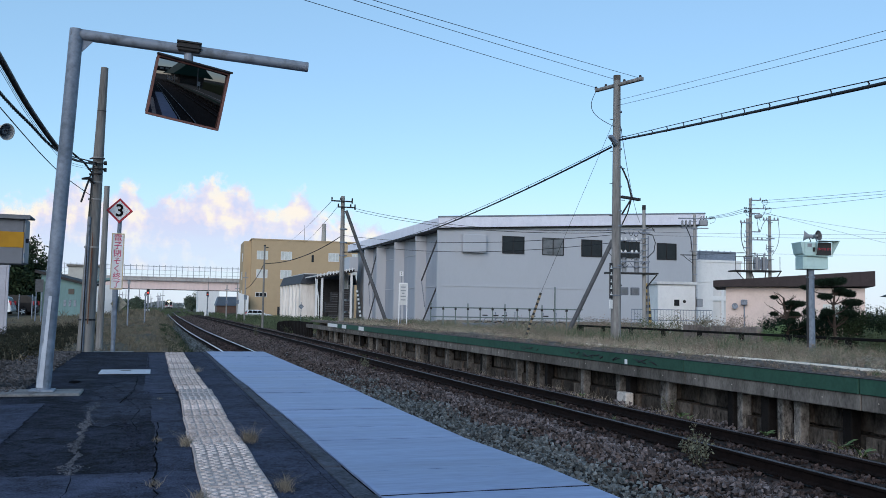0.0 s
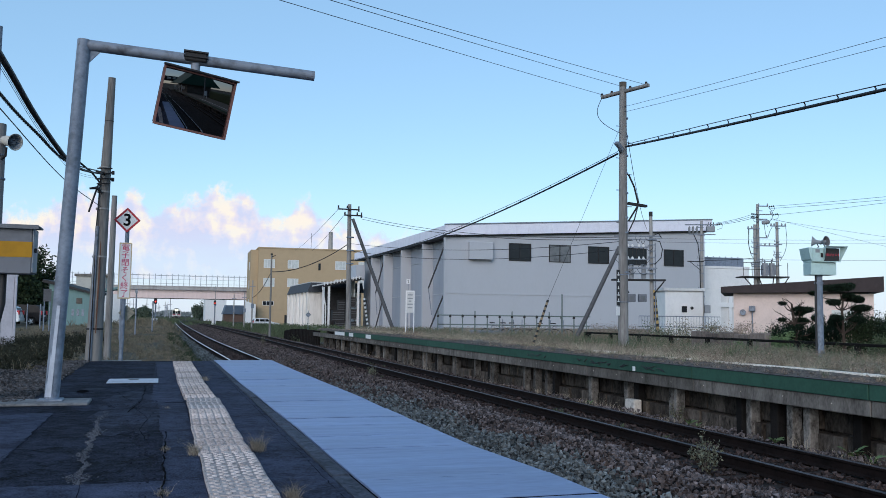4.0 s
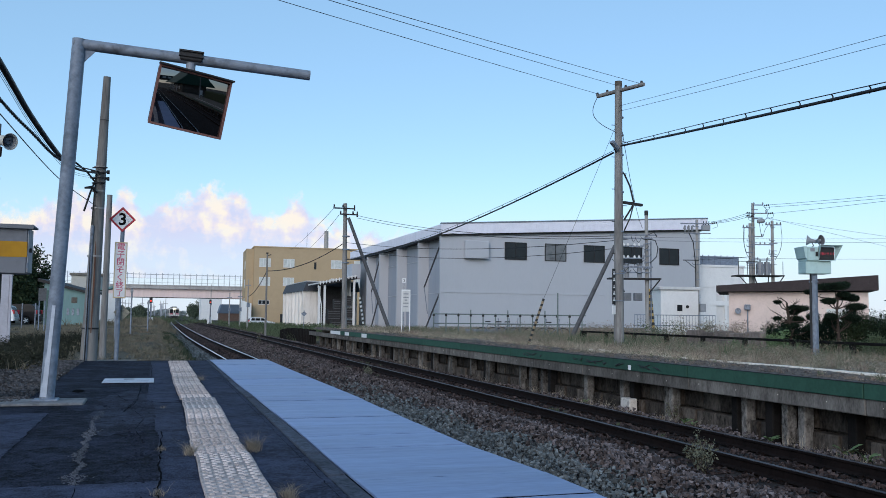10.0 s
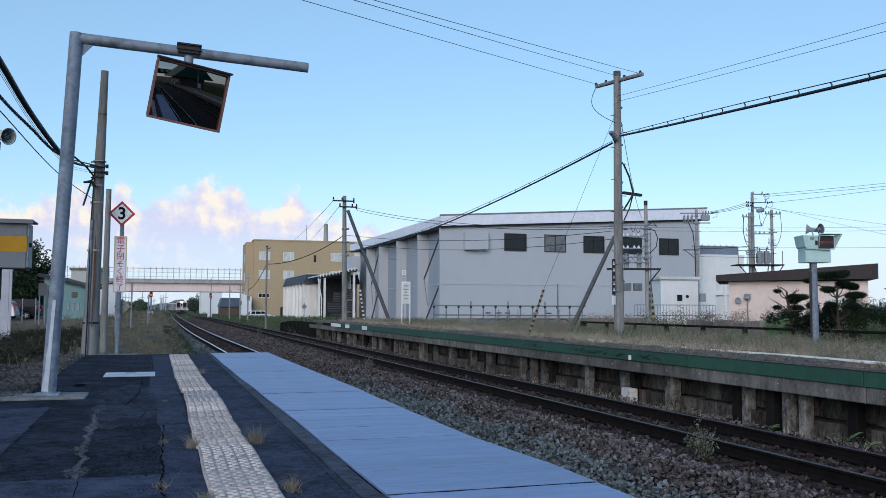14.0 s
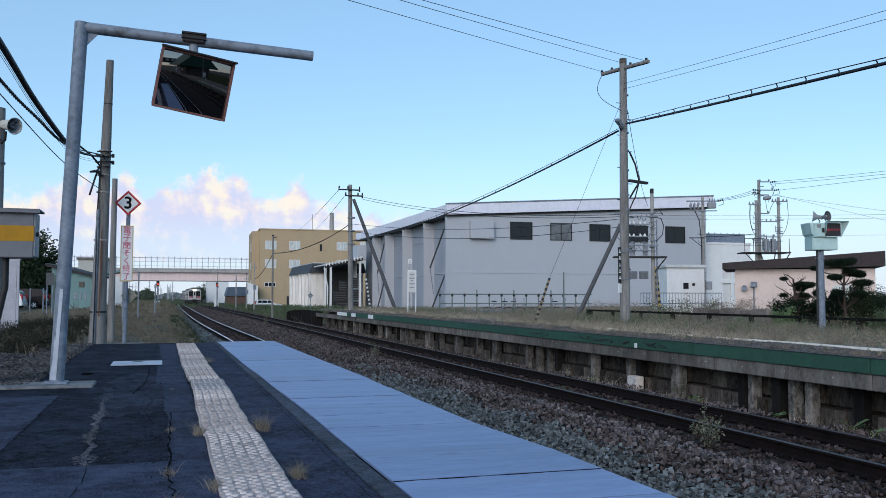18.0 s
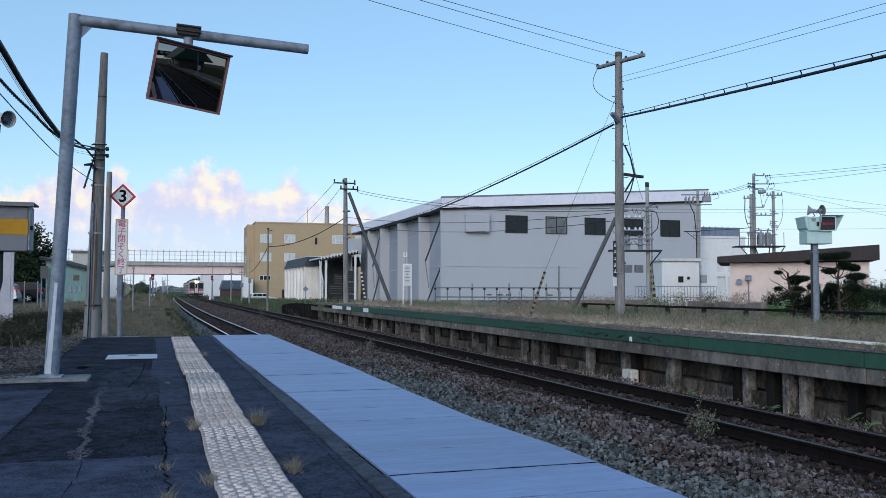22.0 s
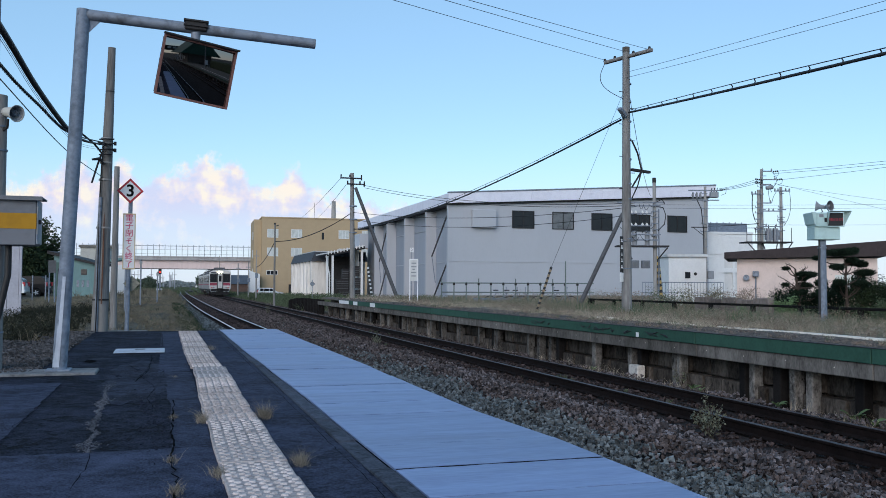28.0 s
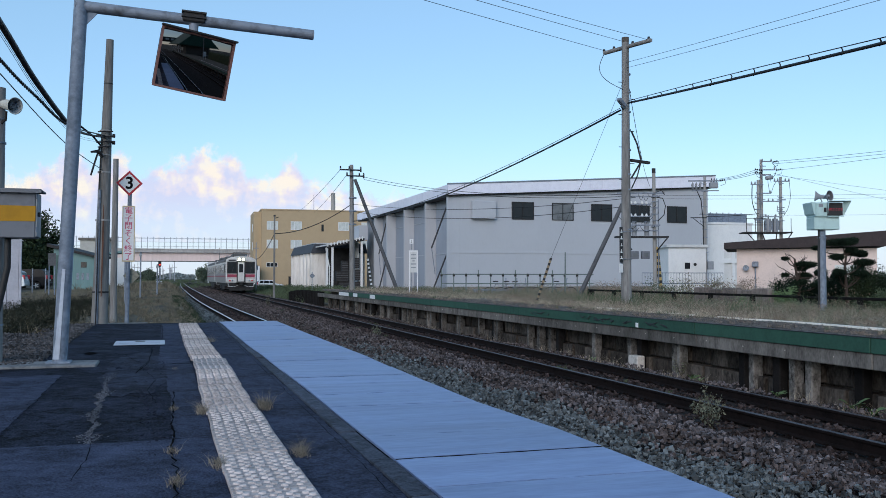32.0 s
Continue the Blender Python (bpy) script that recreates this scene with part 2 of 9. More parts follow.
GUARD_YELLOW = mat("guard_yellow", (0.5, 0.36, 0.13), (0.36, 0.25, 0.09), 0.7, fine=20, coarse=3)
STRUT = mat("raking_strut", (0.105, 0.108, 0.118), (0.06, 0.061, 0.066), 0.85, spec=0.25, fine=40, coarse=3, bump=0.2)
GLASS_GREY = mat("grey_glass", (0.16, 0.17, 0.18), (0.1, 0.106, 0.115), 0.3, spec=0.3, fine=3, coarse=0.8, bump=0.0)
DOCK = mat("dock_leaves", (0.15, 0.225, 0.1), (0.07, 0.11, 0.048), 0.7, spec=0.3, fine=10, coarse=3, bump=0.1, island=0.4)
GLASS = mat("dark_glass", (0.02, 0.022, 0.026), (0.012, 0.013, 0.016), 0.22, spec=0.3, fine=3, coarse=0.5, bump=0.0)
GLASS_PALE = mat("curtained_glass", (0.6, 0.62, 0.6), (0.4, 0.42, 0.42), 0.3, fine=3, coarse=0.8, bump=0.0)
BLACK = mat("black_rubber", (0.018, 0.018, 0.02), (0.01, 0.01, 0.011), 0.6, fine=60, coarse=4)
CABLE = mat("cable_sheath", (0.011, 0.0115, 0.0135), (0.006, 0.006, 0.007), 0.55, spec=0.3, fine=60, coarse=4)
YELLOW = mat("yellow_paint", (0.4, 0.205, 0.006), (0.3, 0.15, 0.005), 0.6, spec=0.3, fine=20, coarse=2, bump=0.05)
RED = mat("red_paint", (0.5, 0.025, 0.04), (0.35, 0.02, 0.03), 0.5, fine=20, coarse=2, bump=0.03)
MAGENTA = mat("magenta_letters", (0.52, 0.02, 0.12), (0.4, 0.02, 0.09), 0.5, fine=20, coarse=2, bump=0.0)
CREAM = mat("cream_frame", (0.62, 0.5, 0.32), (0.45, 0.35, 0.22), 0.6, fine=20, coarse=2)
CASE_GREY = mat("grey_cabinet_paint", (0.27, 0.285, 0.31), (0.2, 0.212, 0.232), 0.6, spec=0.35, fine=20, coarse=2, bump=0.03)
MINT = mat("mint_enamel", (0.46, 0.62, 0.61), (0.37, 0.51, 0.51), 0.5, fine=20, coarse=2, bump=0.03)
TEAL = mat("teal_siding", (0.15, 0.25, 0.255), (0.1, 0.175, 0.18), 0.8, fine=10, coarse=0.6, bump=0.05, streak=True)
# dry grass in darker tones: the left side's shade put into its colour
SHADED_GRASS = mat("shaded_olive_grass", (0.205, 0.18, 0.135), (0.075, 0.07, 0.05), 0.95, spec=0.1, fine=3, coarse=0.5, bump=0, island=0.35)
CRACK = mat("crack_shadow", (0.012, 0.012, 0.013), (0.008, 0.008, 0.008), 1.0, spec=0.0)
BEAM = mat("stained_beam", (0.195, 0.18, 0.166), (0.05, 0.045, 0.041), 0.95, spec=0.15, fine=40, coarse=2.0, bump=0.5, depth=0.008, streak=0.4, each=0.25, ramp_at=(0.84, 1.4))
GRASS_DRY = mat("dry_grass", (0.5, 0.43, 0.335), (0.25, 0.215, 0.16), 0.95, spec=0.1, fine=3, coarse=0.5, bump=0, island=0.4)
GRASS = mat("green_grass", (0.235, 0.222, 0.155), (0.1, 0.1, 0.066), 0.9, spec=0.1, fine=3, coarse=0.5, bump=0, island=0.45)
STRAW = mat("straw_grass", (0.25, 0.22, 0.18), (0.11, 0.095, 0.075), 0.95, spec=0.1, fine=3, coarse=1, bump=0, island=0.5)
BANK = mat("dull_bank_weeds", (0.036, 0.038, 0.027), (0.01, 0.012, 0.009), 0.9, spec=0.1, fine=10, coarse=1, bump=0, island=0.5)
WEED = mat("weed_leaves", (0.105, 0.135, 0.075), (0.045, 0.064, 0.035), 0.8, spec=0.2, fine=10, coarse=2, bump=0, island=0.4)
PALE_WEED = mat("pale_weed_leaves", (0.185, 0.19, 0.135), (0.09, 0.096, 0.066), 0.8, spec=0.2, fine=10, coarse=2, bump=0, island=0.3)
LEAF = mat("broad_leaves", (0.035, 0.053, 0.026), (0.0105, 0.018, 0.009), 0.8, spec=0.15, fine=10, coarse=1, bump=0, island=0.5)
NEEDLE = mat("pine_needles", (0.017, 0.031, 0.02), (0.006, 0.012, 0.008), 0.9, spec=0.1, fine=10, coarse=1.5, bump=0, island=0.5)
BARK = mat("bark", (0.075, 0.056, 0.046), (0.025, 0.019, 0.016), 0.95, spec=0.15, fine=20, coarse=4, bump=0.6, depth=0.02)
SOIL = mat("soil", (0.1, 0.092, 0.072), (0.035, 0.034, 0.027), 0.95, spec=0.1, fine=14, coarse=0.5, bump=0.6, depth=0.03)
GRAVEL = mat("dark_gravel", (0.092, 0.09, 0.096), (0.02, 0.0195, 0.021), 0.95, spec=0.15, fine=45, coarse=2, bump=0.8, depth=0.02, island=0.55)
STAINLESS = mat("stainless_body", (0.27, 0.265, 0.262), (0.17, 0.168, 0.166), 0.42, 0.35, fine=20, coarse=0.8, bump=0.03)
FAR_WOOD = mat("far_foliage", (0.095, 0.125, 0.085), (0.05, 0.068, 0.05), 0.9, fine=2, coarse=0.3, bump=0, island=0.35)
# distance haze painted into the colour: paler, bluer tones for far things
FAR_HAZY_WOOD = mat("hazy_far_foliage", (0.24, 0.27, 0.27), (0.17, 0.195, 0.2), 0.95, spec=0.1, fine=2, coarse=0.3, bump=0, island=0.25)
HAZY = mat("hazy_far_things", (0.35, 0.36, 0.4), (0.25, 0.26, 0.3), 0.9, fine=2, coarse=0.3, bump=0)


# ---- mesh helpers ----
class Geo:
    """Gathers faces for one mesh."""

    def __init__(self):
        self.v, self.f, self.s = [], [], []

    def add(self, verts, faces, smooth=False, m=None):
        k = len(self.v)
        self.v += [tuple(m @ Vector(p)) for p in verts] if m else [tuple(p) for p in verts]
        self.f += [tuple(i + k for i in f) for f in faces]
        self.s += [smooth] * len(faces)
        return self

    def box(self, x0, x1, y0, y1, z0, z1, b=0.0, m=None):
        if not b:
            p = [(x, y, z) for z in (z0, z1) for y in (y0, y1) for x in (x0, x1)]
            return self.add(p, [(0, 2, 3, 1), (4, 5, 7, 6), (0, 1, 5, 4), (2, 6, 7, 3), (0, 4, 6, 2), (1, 3, 7, 5)], m=m)
        b = min(b, (x1 - x0) / 2.1, (y1 - y0) / 2.1, (z1 - z0) / 2.1)
        p, idx = [], {}
        for i, x in enumerate((x0, x1)):
            for j, y in enumerate((y0, y1)):
                for k, z in enumerate((z0, z1)):
                    dx, dy, dz = b * (1 - 2 * i), b * (1 - 2 * j), b * (1 - 2 * k)
                    for a, q in (("x", (x, y + dy, z + dz)), ("y", (x + dx, y, z + dz)), ("z", (x + dx, y + dy, z))):
                        idx[i, j, k, a] = len(p)
                        p.append(q)
        f = []
        ring = ((0, 0), (1, 0), (1, 1), (0, 1))
        for s in (0, 1):
            o = 1 if s else -1
            f.append(tuple(idx[s, a, c, "x"] for a, c in ring[::o]))
            f.append(tuple(idx[a, s, c, "y"] for a, c in ring[::-o]))
            f.append(tuple(idx[a, c, s, "z"] for a, c in ring[::o]))
        for a in (0, 1):
            for c in (0, 1):
                f.append((idx[a, c, 0, "x"], idx[a, c, 1, "x"], idx[a, c, 1, "y"], idx[a, c, 0, "y"]))
                f.append((idx[a, 0, c, "x"], idx[a, 1, c, "x"], idx[a, 1, c, "z"], idx[a, 0, c, "z"]))
                f.append((idx[0, a, c, "y"], idx[1, a, c, "y"], idx[1, a, c, "z"], idx[0, a, c, "z"]))
        for i in (0, 1):
            for j in (0, 1):
                for k in (0, 1):
                    f.append((idx[i, j, k, "x"], idx[i, j, k, "y"], idx[i, j, k, "z"]))
        return self.add(p, f, m=m)

    def cyl(self, p0, p1, r0, r1=None, n=12, caps=True):
        r1 = r0 if r1 is None else r1
        p0, p1 = Vector(p0), Vector(p1)
        d = (p1 - p0).normalized()
        u = d.orthogonal().normalized()
        w = d.cross(u)
        ring = [(math.cos(2 * PI * i / n), math.sin(2 * PI * i / n)) for i in range(n)]
        a = [p0 + (u * c + w * s) * r0 for c, s in ring]
        b = [p1 + (u * c + w * s) * r1 for c, s in ring]
        self.add(a + b, [(i, (i + 1) % n, n + (i + 1) % n, n + i) for i in range(n)], True)
        if caps:
            self.add(a, [tuple(range(n))[::-1]])
            self.add(b, [tuple(range(n))])
        return self

    def tube(self, pts, r, n=6):
        """A pipe along points; r: one radius, or one for each point."""
        pts = [Vector(p) for p in pts]
        rs = r if isinstance(r, (list, tuple)) else [r] * len(pts)
        v, f = [], []
        u = None
        for i, p in enumerate(pts):
            d = (pts[min(i + 1, len(pts) - 1)] - pts[max(i - 1, 0)]).normalized()
            u = d.orthogonal().normalized() if u is None else (u - d * u.dot(d)).normalized()
            w = d.cross(u)
            v += [p + (u * math.cos(2 * PI * k / n) + w * math.sin(2 * PI * k / n)) * rs[i] for k in range(n)]
        for i in range(len(pts) - 1):
            f += [(i * n + k, i * n + (k + 1) % n, (i + 1) * n + (k + 1) % n, (i + 1) * n + k) for k in range(n)]
        self.add(v, f, True)
        self.add(v[:n], [tuple(range(n))[::-1]])
        return self.add(v[-n:], [tuple(range(n))])

    def prism(self, outline, axis, a, b, m=None):
        """A closed outline (two coordinates) pushed along axis from a to b."""
        n = len(outline)
        put = {"x": lambda p, t: (t, p[0], p[1]), "y": lambda p, t: (p[0], t, p[1]), "z": lambda p, t: (p[0], p[1], t)}[axis]
        v = [put(p, a) for p in outline] + [put(p, b) for p in outline]
        return self.add(v, [tuple(range(n))[::-1], tuple(range(n, 2 * n))] + [(i, (i + 1) % n, n + (i + 1) % n, n + i) for i in range(n)], m=m)

    def lathe(self, profile, n=16, m=None):
        """Radius and height pairs turned round z."""
        v = [(r * math.cos(2 * PI * k / n), r * math.sin(2 * PI * k / n), z) for r, z in profile for k in range(n)]
        f = [(i * n + k, i * n + (k + 1) % n, (i + 1) * n + (k + 1) % n, (i + 1) * n + k) for i in range(len(profile) - 1) for k in range(n)]
        return self.add(v, f, True, m)

    def mesh(self, name, material):
        me = bpy.data.meshes.new(name)
        me.from_pydata(self.v, [], self.f)
        me.polygons.foreach_set("use_smooth", self.s)
        if material:
            me.materials.append(material)
        bm = bmesh.new()
        bm.from_mesh(me)
        bmesh.ops.recalc_face_normals(bm, faces=bm.faces)
        bm.to_mesh(me)
        bm.free()
        return me


def thing(name, loc=(0, 0, 0), rz=0.0, label="", category="", group="", kind=""):
    ob = new(name)
    ob.matrix_basis = pose(*loc, 0, 0, rz)
    ob.empty_display_size = 0.2
    return tagged(ob, label, category, group, kind)


def part(name, geo, material, parent=None, label="", m=None):
    """One mesh object of what geo holds, under its thing or part."""
    ob = new(name, geo if isinstance(geo, bpy.types.Mesh) else geo.mesh(name, material))
    if parent:
        ob.parent = parent
    if m is not None:
        ob.matrix_basis = m
    return tagged(ob, label)


def solid(name, geo, material, label="", category="", group="", kind="", m=None):
    return tagged(part(name, geo, material, None, label, m), label, category, group, kind)


def raw(name, verts, faces, material, smooth=False):
    """A mesh from arrays of alike faces."""
    me = bpy.data.meshes.new(name)
    me.from_pydata(verts.tolist() if hasattr(verts, "tolist") else verts, [], faces.tolist() if hasattr(faces, "tolist") else faces)
    if smooth:
        me.polygons.foreach_set("use_smooth", [True] * len(me.polygons))
    me.materials.append(material)
    return me


def letters(name, text, size, material, parent, m, depth=0.002, spacing=1.0, label="", bold=0.0):
    """Writing as a flat raised mesh, centred on its place."""
    cu = bpy.data.curves.new(name, "FONT")
    cu.body, cu.size, cu.extrude, cu.align_x, cu.align_y, cu.space_line = text, size, depth, "CENTER", "CENTER", spacing
    cu.offset = bold * size
    tmp = bpy.data.objects.new(name, cu)
    scene.collection.objects.link(tmp)
    me = bpy.data.meshes.new_from_object(tmp.evaluated_get(bpy.context.evaluated_depsgraph_get()))
    bpy.data.objects.remove(tmp)
    me.materials.clear()
    me.materials.append(material)
    return part(name, me, None, parent, label, m)


def sag(a, b, drop, n=14):
    a, b = Vector(a), Vector(b)
    return [a.lerp(b, i / n) - Vector((0, 0, drop * 4 * (i / n) * (1 - i / n))) for i in range(n + 1)]


def through_points(pts, n=8):
    """A smooth line through a few points."""
    p = [Vector(q) for q in pts]
    p = [p[0] * 2 - p[1]] + p + [p[-1] * 2 - p[-2]]
    out = []
    for i in range(1, len(p) - 2):
        for k in range(n):
            t = k / n
            out.append(0.5 * (2 * p[i] + (p[i + 1] - p[i - 1]) * t + (2 * p[i - 1] - 5 * p[i] + 4 * p[i + 1] - p[i + 2]) * t * t + (3 * p[i] - p[i - 1] - 3 * p[i + 1] + p[i + 2]) * t ** 3))
    return out + [p[-2]]


def wire(a, b, drop, r=0.012, label="thin black overhead wire sagging between poles", n=14, group="overhead wires"):
    return solid("overhead_wire", Geo().tube(sag(a, b, drop, n), r, 5), CABLE, label, "wire", group)


def blades(rng, xs, ys, zs, height, width, lean, material, name):
    """Tufts of bent blades, three faces each."""
    n = len(xs)
    ang, h = rng.uniform(0, 2 * PI, n), height * rng.uniform(0.45, 1.15, n)
    w = width * rng.uniform(0.6, 1.3, n)
    dx, dy = np.cos(ang), np.sin(ang)
    ln = lean * h * rng.uniform(0.2, 1.2, n)
    la = rng.uniform(0, 2 * PI, n)
    lx, ly = np.cos(la) * ln, np.sin(la) * ln
    p = np.zeros((n, 5, 3))
    for k, (sx, fr, ff) in enumerate(((-1, 0, 1), (1, 0, 1), (1, 0.55, 0.7), (-1, 0.55, 0.7), (0, 1, 0))):
        p[:, k, 0] = xs + sx * dx * w * 0.5 * ff + lx * fr ** 2
        p[:, k, 1] = ys + sx * dy * w * 0.5 * ff + ly * fr ** 2
        p[:, k, 2] = zs + h * fr
    base = np.arange(n)[:, None] * 5
    faces = [f for q in (base + np.array([[0, 1, 2, 3]])).tolist() for f in (q,)] + (base + np.array([[3, 2, 4]])).tolist()
    return raw(name, p.reshape(-1, 3), faces, material)


def stones(rng, xs, ys, zs, size, material, name):
    """Broken stones: boxes with shifted corners, half sunk."""
    n = len(xs)
    cube = np.array([(x, y, z) for z in (-1, 1) for y in (-1, 1) for x in (-1, 1)], float)
    p = cube[None] * (0.35 + 0.65 * rng.uniform(0, 1, (n, 8, 1))) + rng.uniform(-0.4, 0.4, (n, 8, 3))
    p = p * (size * rng.uniform(0.25, 0.62, (n, 1, 3)) * rng.uniform(0.6, 1.35, (n, 1, 1)))
    a, b = rng.uniform(0, 2 * PI, n), rng.uniform(-0.8, 0.8, n)
    ca, sa, cb, sb = np.cos(a)[:, None], np.sin(a)[:, None], np.cos(b)[:, None], np.sin(b)[:, None]
    x, y, z = p[..., 0], p[..., 1] * cb - p[..., 2] * sb, p[..., 1] * sb + p[..., 2] * cb
    q = np.stack([x * ca - y * sa + xs[:, None], x * sa + y * ca + ys[:, None], z + zs[:, None]], -1)
    quads = np.array([(0, 2, 3, 1), (4, 5, 7, 6), (0, 1, 5, 4), (2, 6, 7, 3), (0, 4, 6, 2), (1, 3, 7, 5)])
    faces = (np.arange(n)[:, None, None] * 8 + quads[None]).reshape(-1, 4)
    return raw(name, q.reshape(-1, 3), faces, material)


# ---- ground: one sheet to the horizon ----
RAIL = -0.95          # top of the rails; the near platform's top is 0
BED = -1.12           # top of the ballast
PLAT_END = 13.75      # where the near platform stops
FAR_X0, FAR_X1 = 8.77, 14.0


def ease(x, a, b):
    t = min(1.0, max(0.0, (x - a) / (b - a)))
    return t * t * (3 - 2 * t)


NEAR_AT = ((-120, 3.08), (-40, 3.08), (24, 3.08), (60, 2.68), (100, 2.7), (158, 3.1), (259, 4.44), (330, 5.3), (520, 7.4), (700, 9.4))


def near_line(y):
    """The near track's middle, a smooth line through a few places; the far track joins it some way off."""
    k = 1
    while k < len(NEAR_AT) - 3 and NEAR_AT[k + 1][0] < y:
        k += 1
    (y0, a), (y1, b), (y2, c), (y3, d) = NEAR_AT[k - 1:k + 3]
    t, m1, m2 = (y - y1) / (y2 - y1), (c - a) / (y2 - y0) * (y2 - y1), (d - b) / (y3 - y1) * (y2 - y1)
    return b * (2 * t ** 3 - 3 * t * t + 1) + m1 * (t ** 3 - 2 * t * t + t) + c * (3 * t * t - 2 * t ** 3) + m2 * (t ** 3 - t * t)


def dip(y):
    """How far the line drops below its level at the platforms."""
    return 0.4 * ease(y, 80, 300)

FAR_LINE = 7.35


def far_line(y):
    k = ease(y, 240, 325)
    return FAR_LINE * (1 - k) + near_line(y) * k

def ground_z(x, y):
    left = -0.28 + 0.12 * math.sin(0.21 * x + 0.4) * ease(-x, 1, 6) - 0.25 * ease(y, 60, 140) - 0.5 * ease(y, 140, 300)
    k = ease(x, 0.4 if y > 14 else 0.9, 1.7)
    right = -0.75 - 0.3 * ease(y, 60, 120)
    k2 = ease(x, 9.6, 12.5)
    z = left * (1 - k) + (BED - 0.05) * k
    z = z * (1 - k2) + right * k2
    if x < -1.3 and y < 13.5:
        z = max(z, -0.1)
    if -1.35 <= x <= 1.9 and y < 13.6:
        z = -1.2
    far = ease(max(abs(x) / 60, abs(y) / 330), 0.8, 1.0)
    z -= dip(y) * (1 - far) * ease(x, -1, 2) * (1 - ease(x, 12, 22))
    return z * (1 - far) - 1.25 * far + 0.02 * math.sin(1.7 * x + 0.3 * y) * math.sin(1.3 * y)


def make_ground():
    xs = [-3000, -900, -300, -120, -70] + [-50 + 2 * i for i in range(20)] + [-10 + 0.5 * i for i in range(60)] + [20 + 2 * i for i in range(25)] + [70, 120, 300, 900, 3000]
    ys = [-2000, -600, -200, -110] + [-80 + 4 * i for i in range(18)] + [-8 + 0.8 * i for i in range(60)] + [40 + 4 * i for i in range(60)] + [285, 320, 400, 600, 1000, 1800, 4200]
    v = [(x, y, ground_z(x, y)) for y in ys for x in xs]
    n = len(xs)
    f = [(j * n + i, j * n + i + 1, (j + 1) * n + i + 1, (j + 1) * n + i) for j in range(len(ys) - 1) for i in range(n - 1)]
    tagged(part("ground", raw("ground", v, f, SOIL, True), None), "brown soil with sparse dry grass", "ground", kind="structure")


make_ground()


def deck_left(y):
    """The sheeting's inner edge, which wanders a little."""
    return 0.782 + 0.038 * (1 - ease(y, 5.0, 10.5)) + 0.003 * math.sin(2.6 * y)


def deck_right(y):
    return 1.625 + 0.06 * (1 - ease(y, 3.6, 4.6)) + 0.022 * math.exp(-((y - 8.0) / 1.6) ** 2)


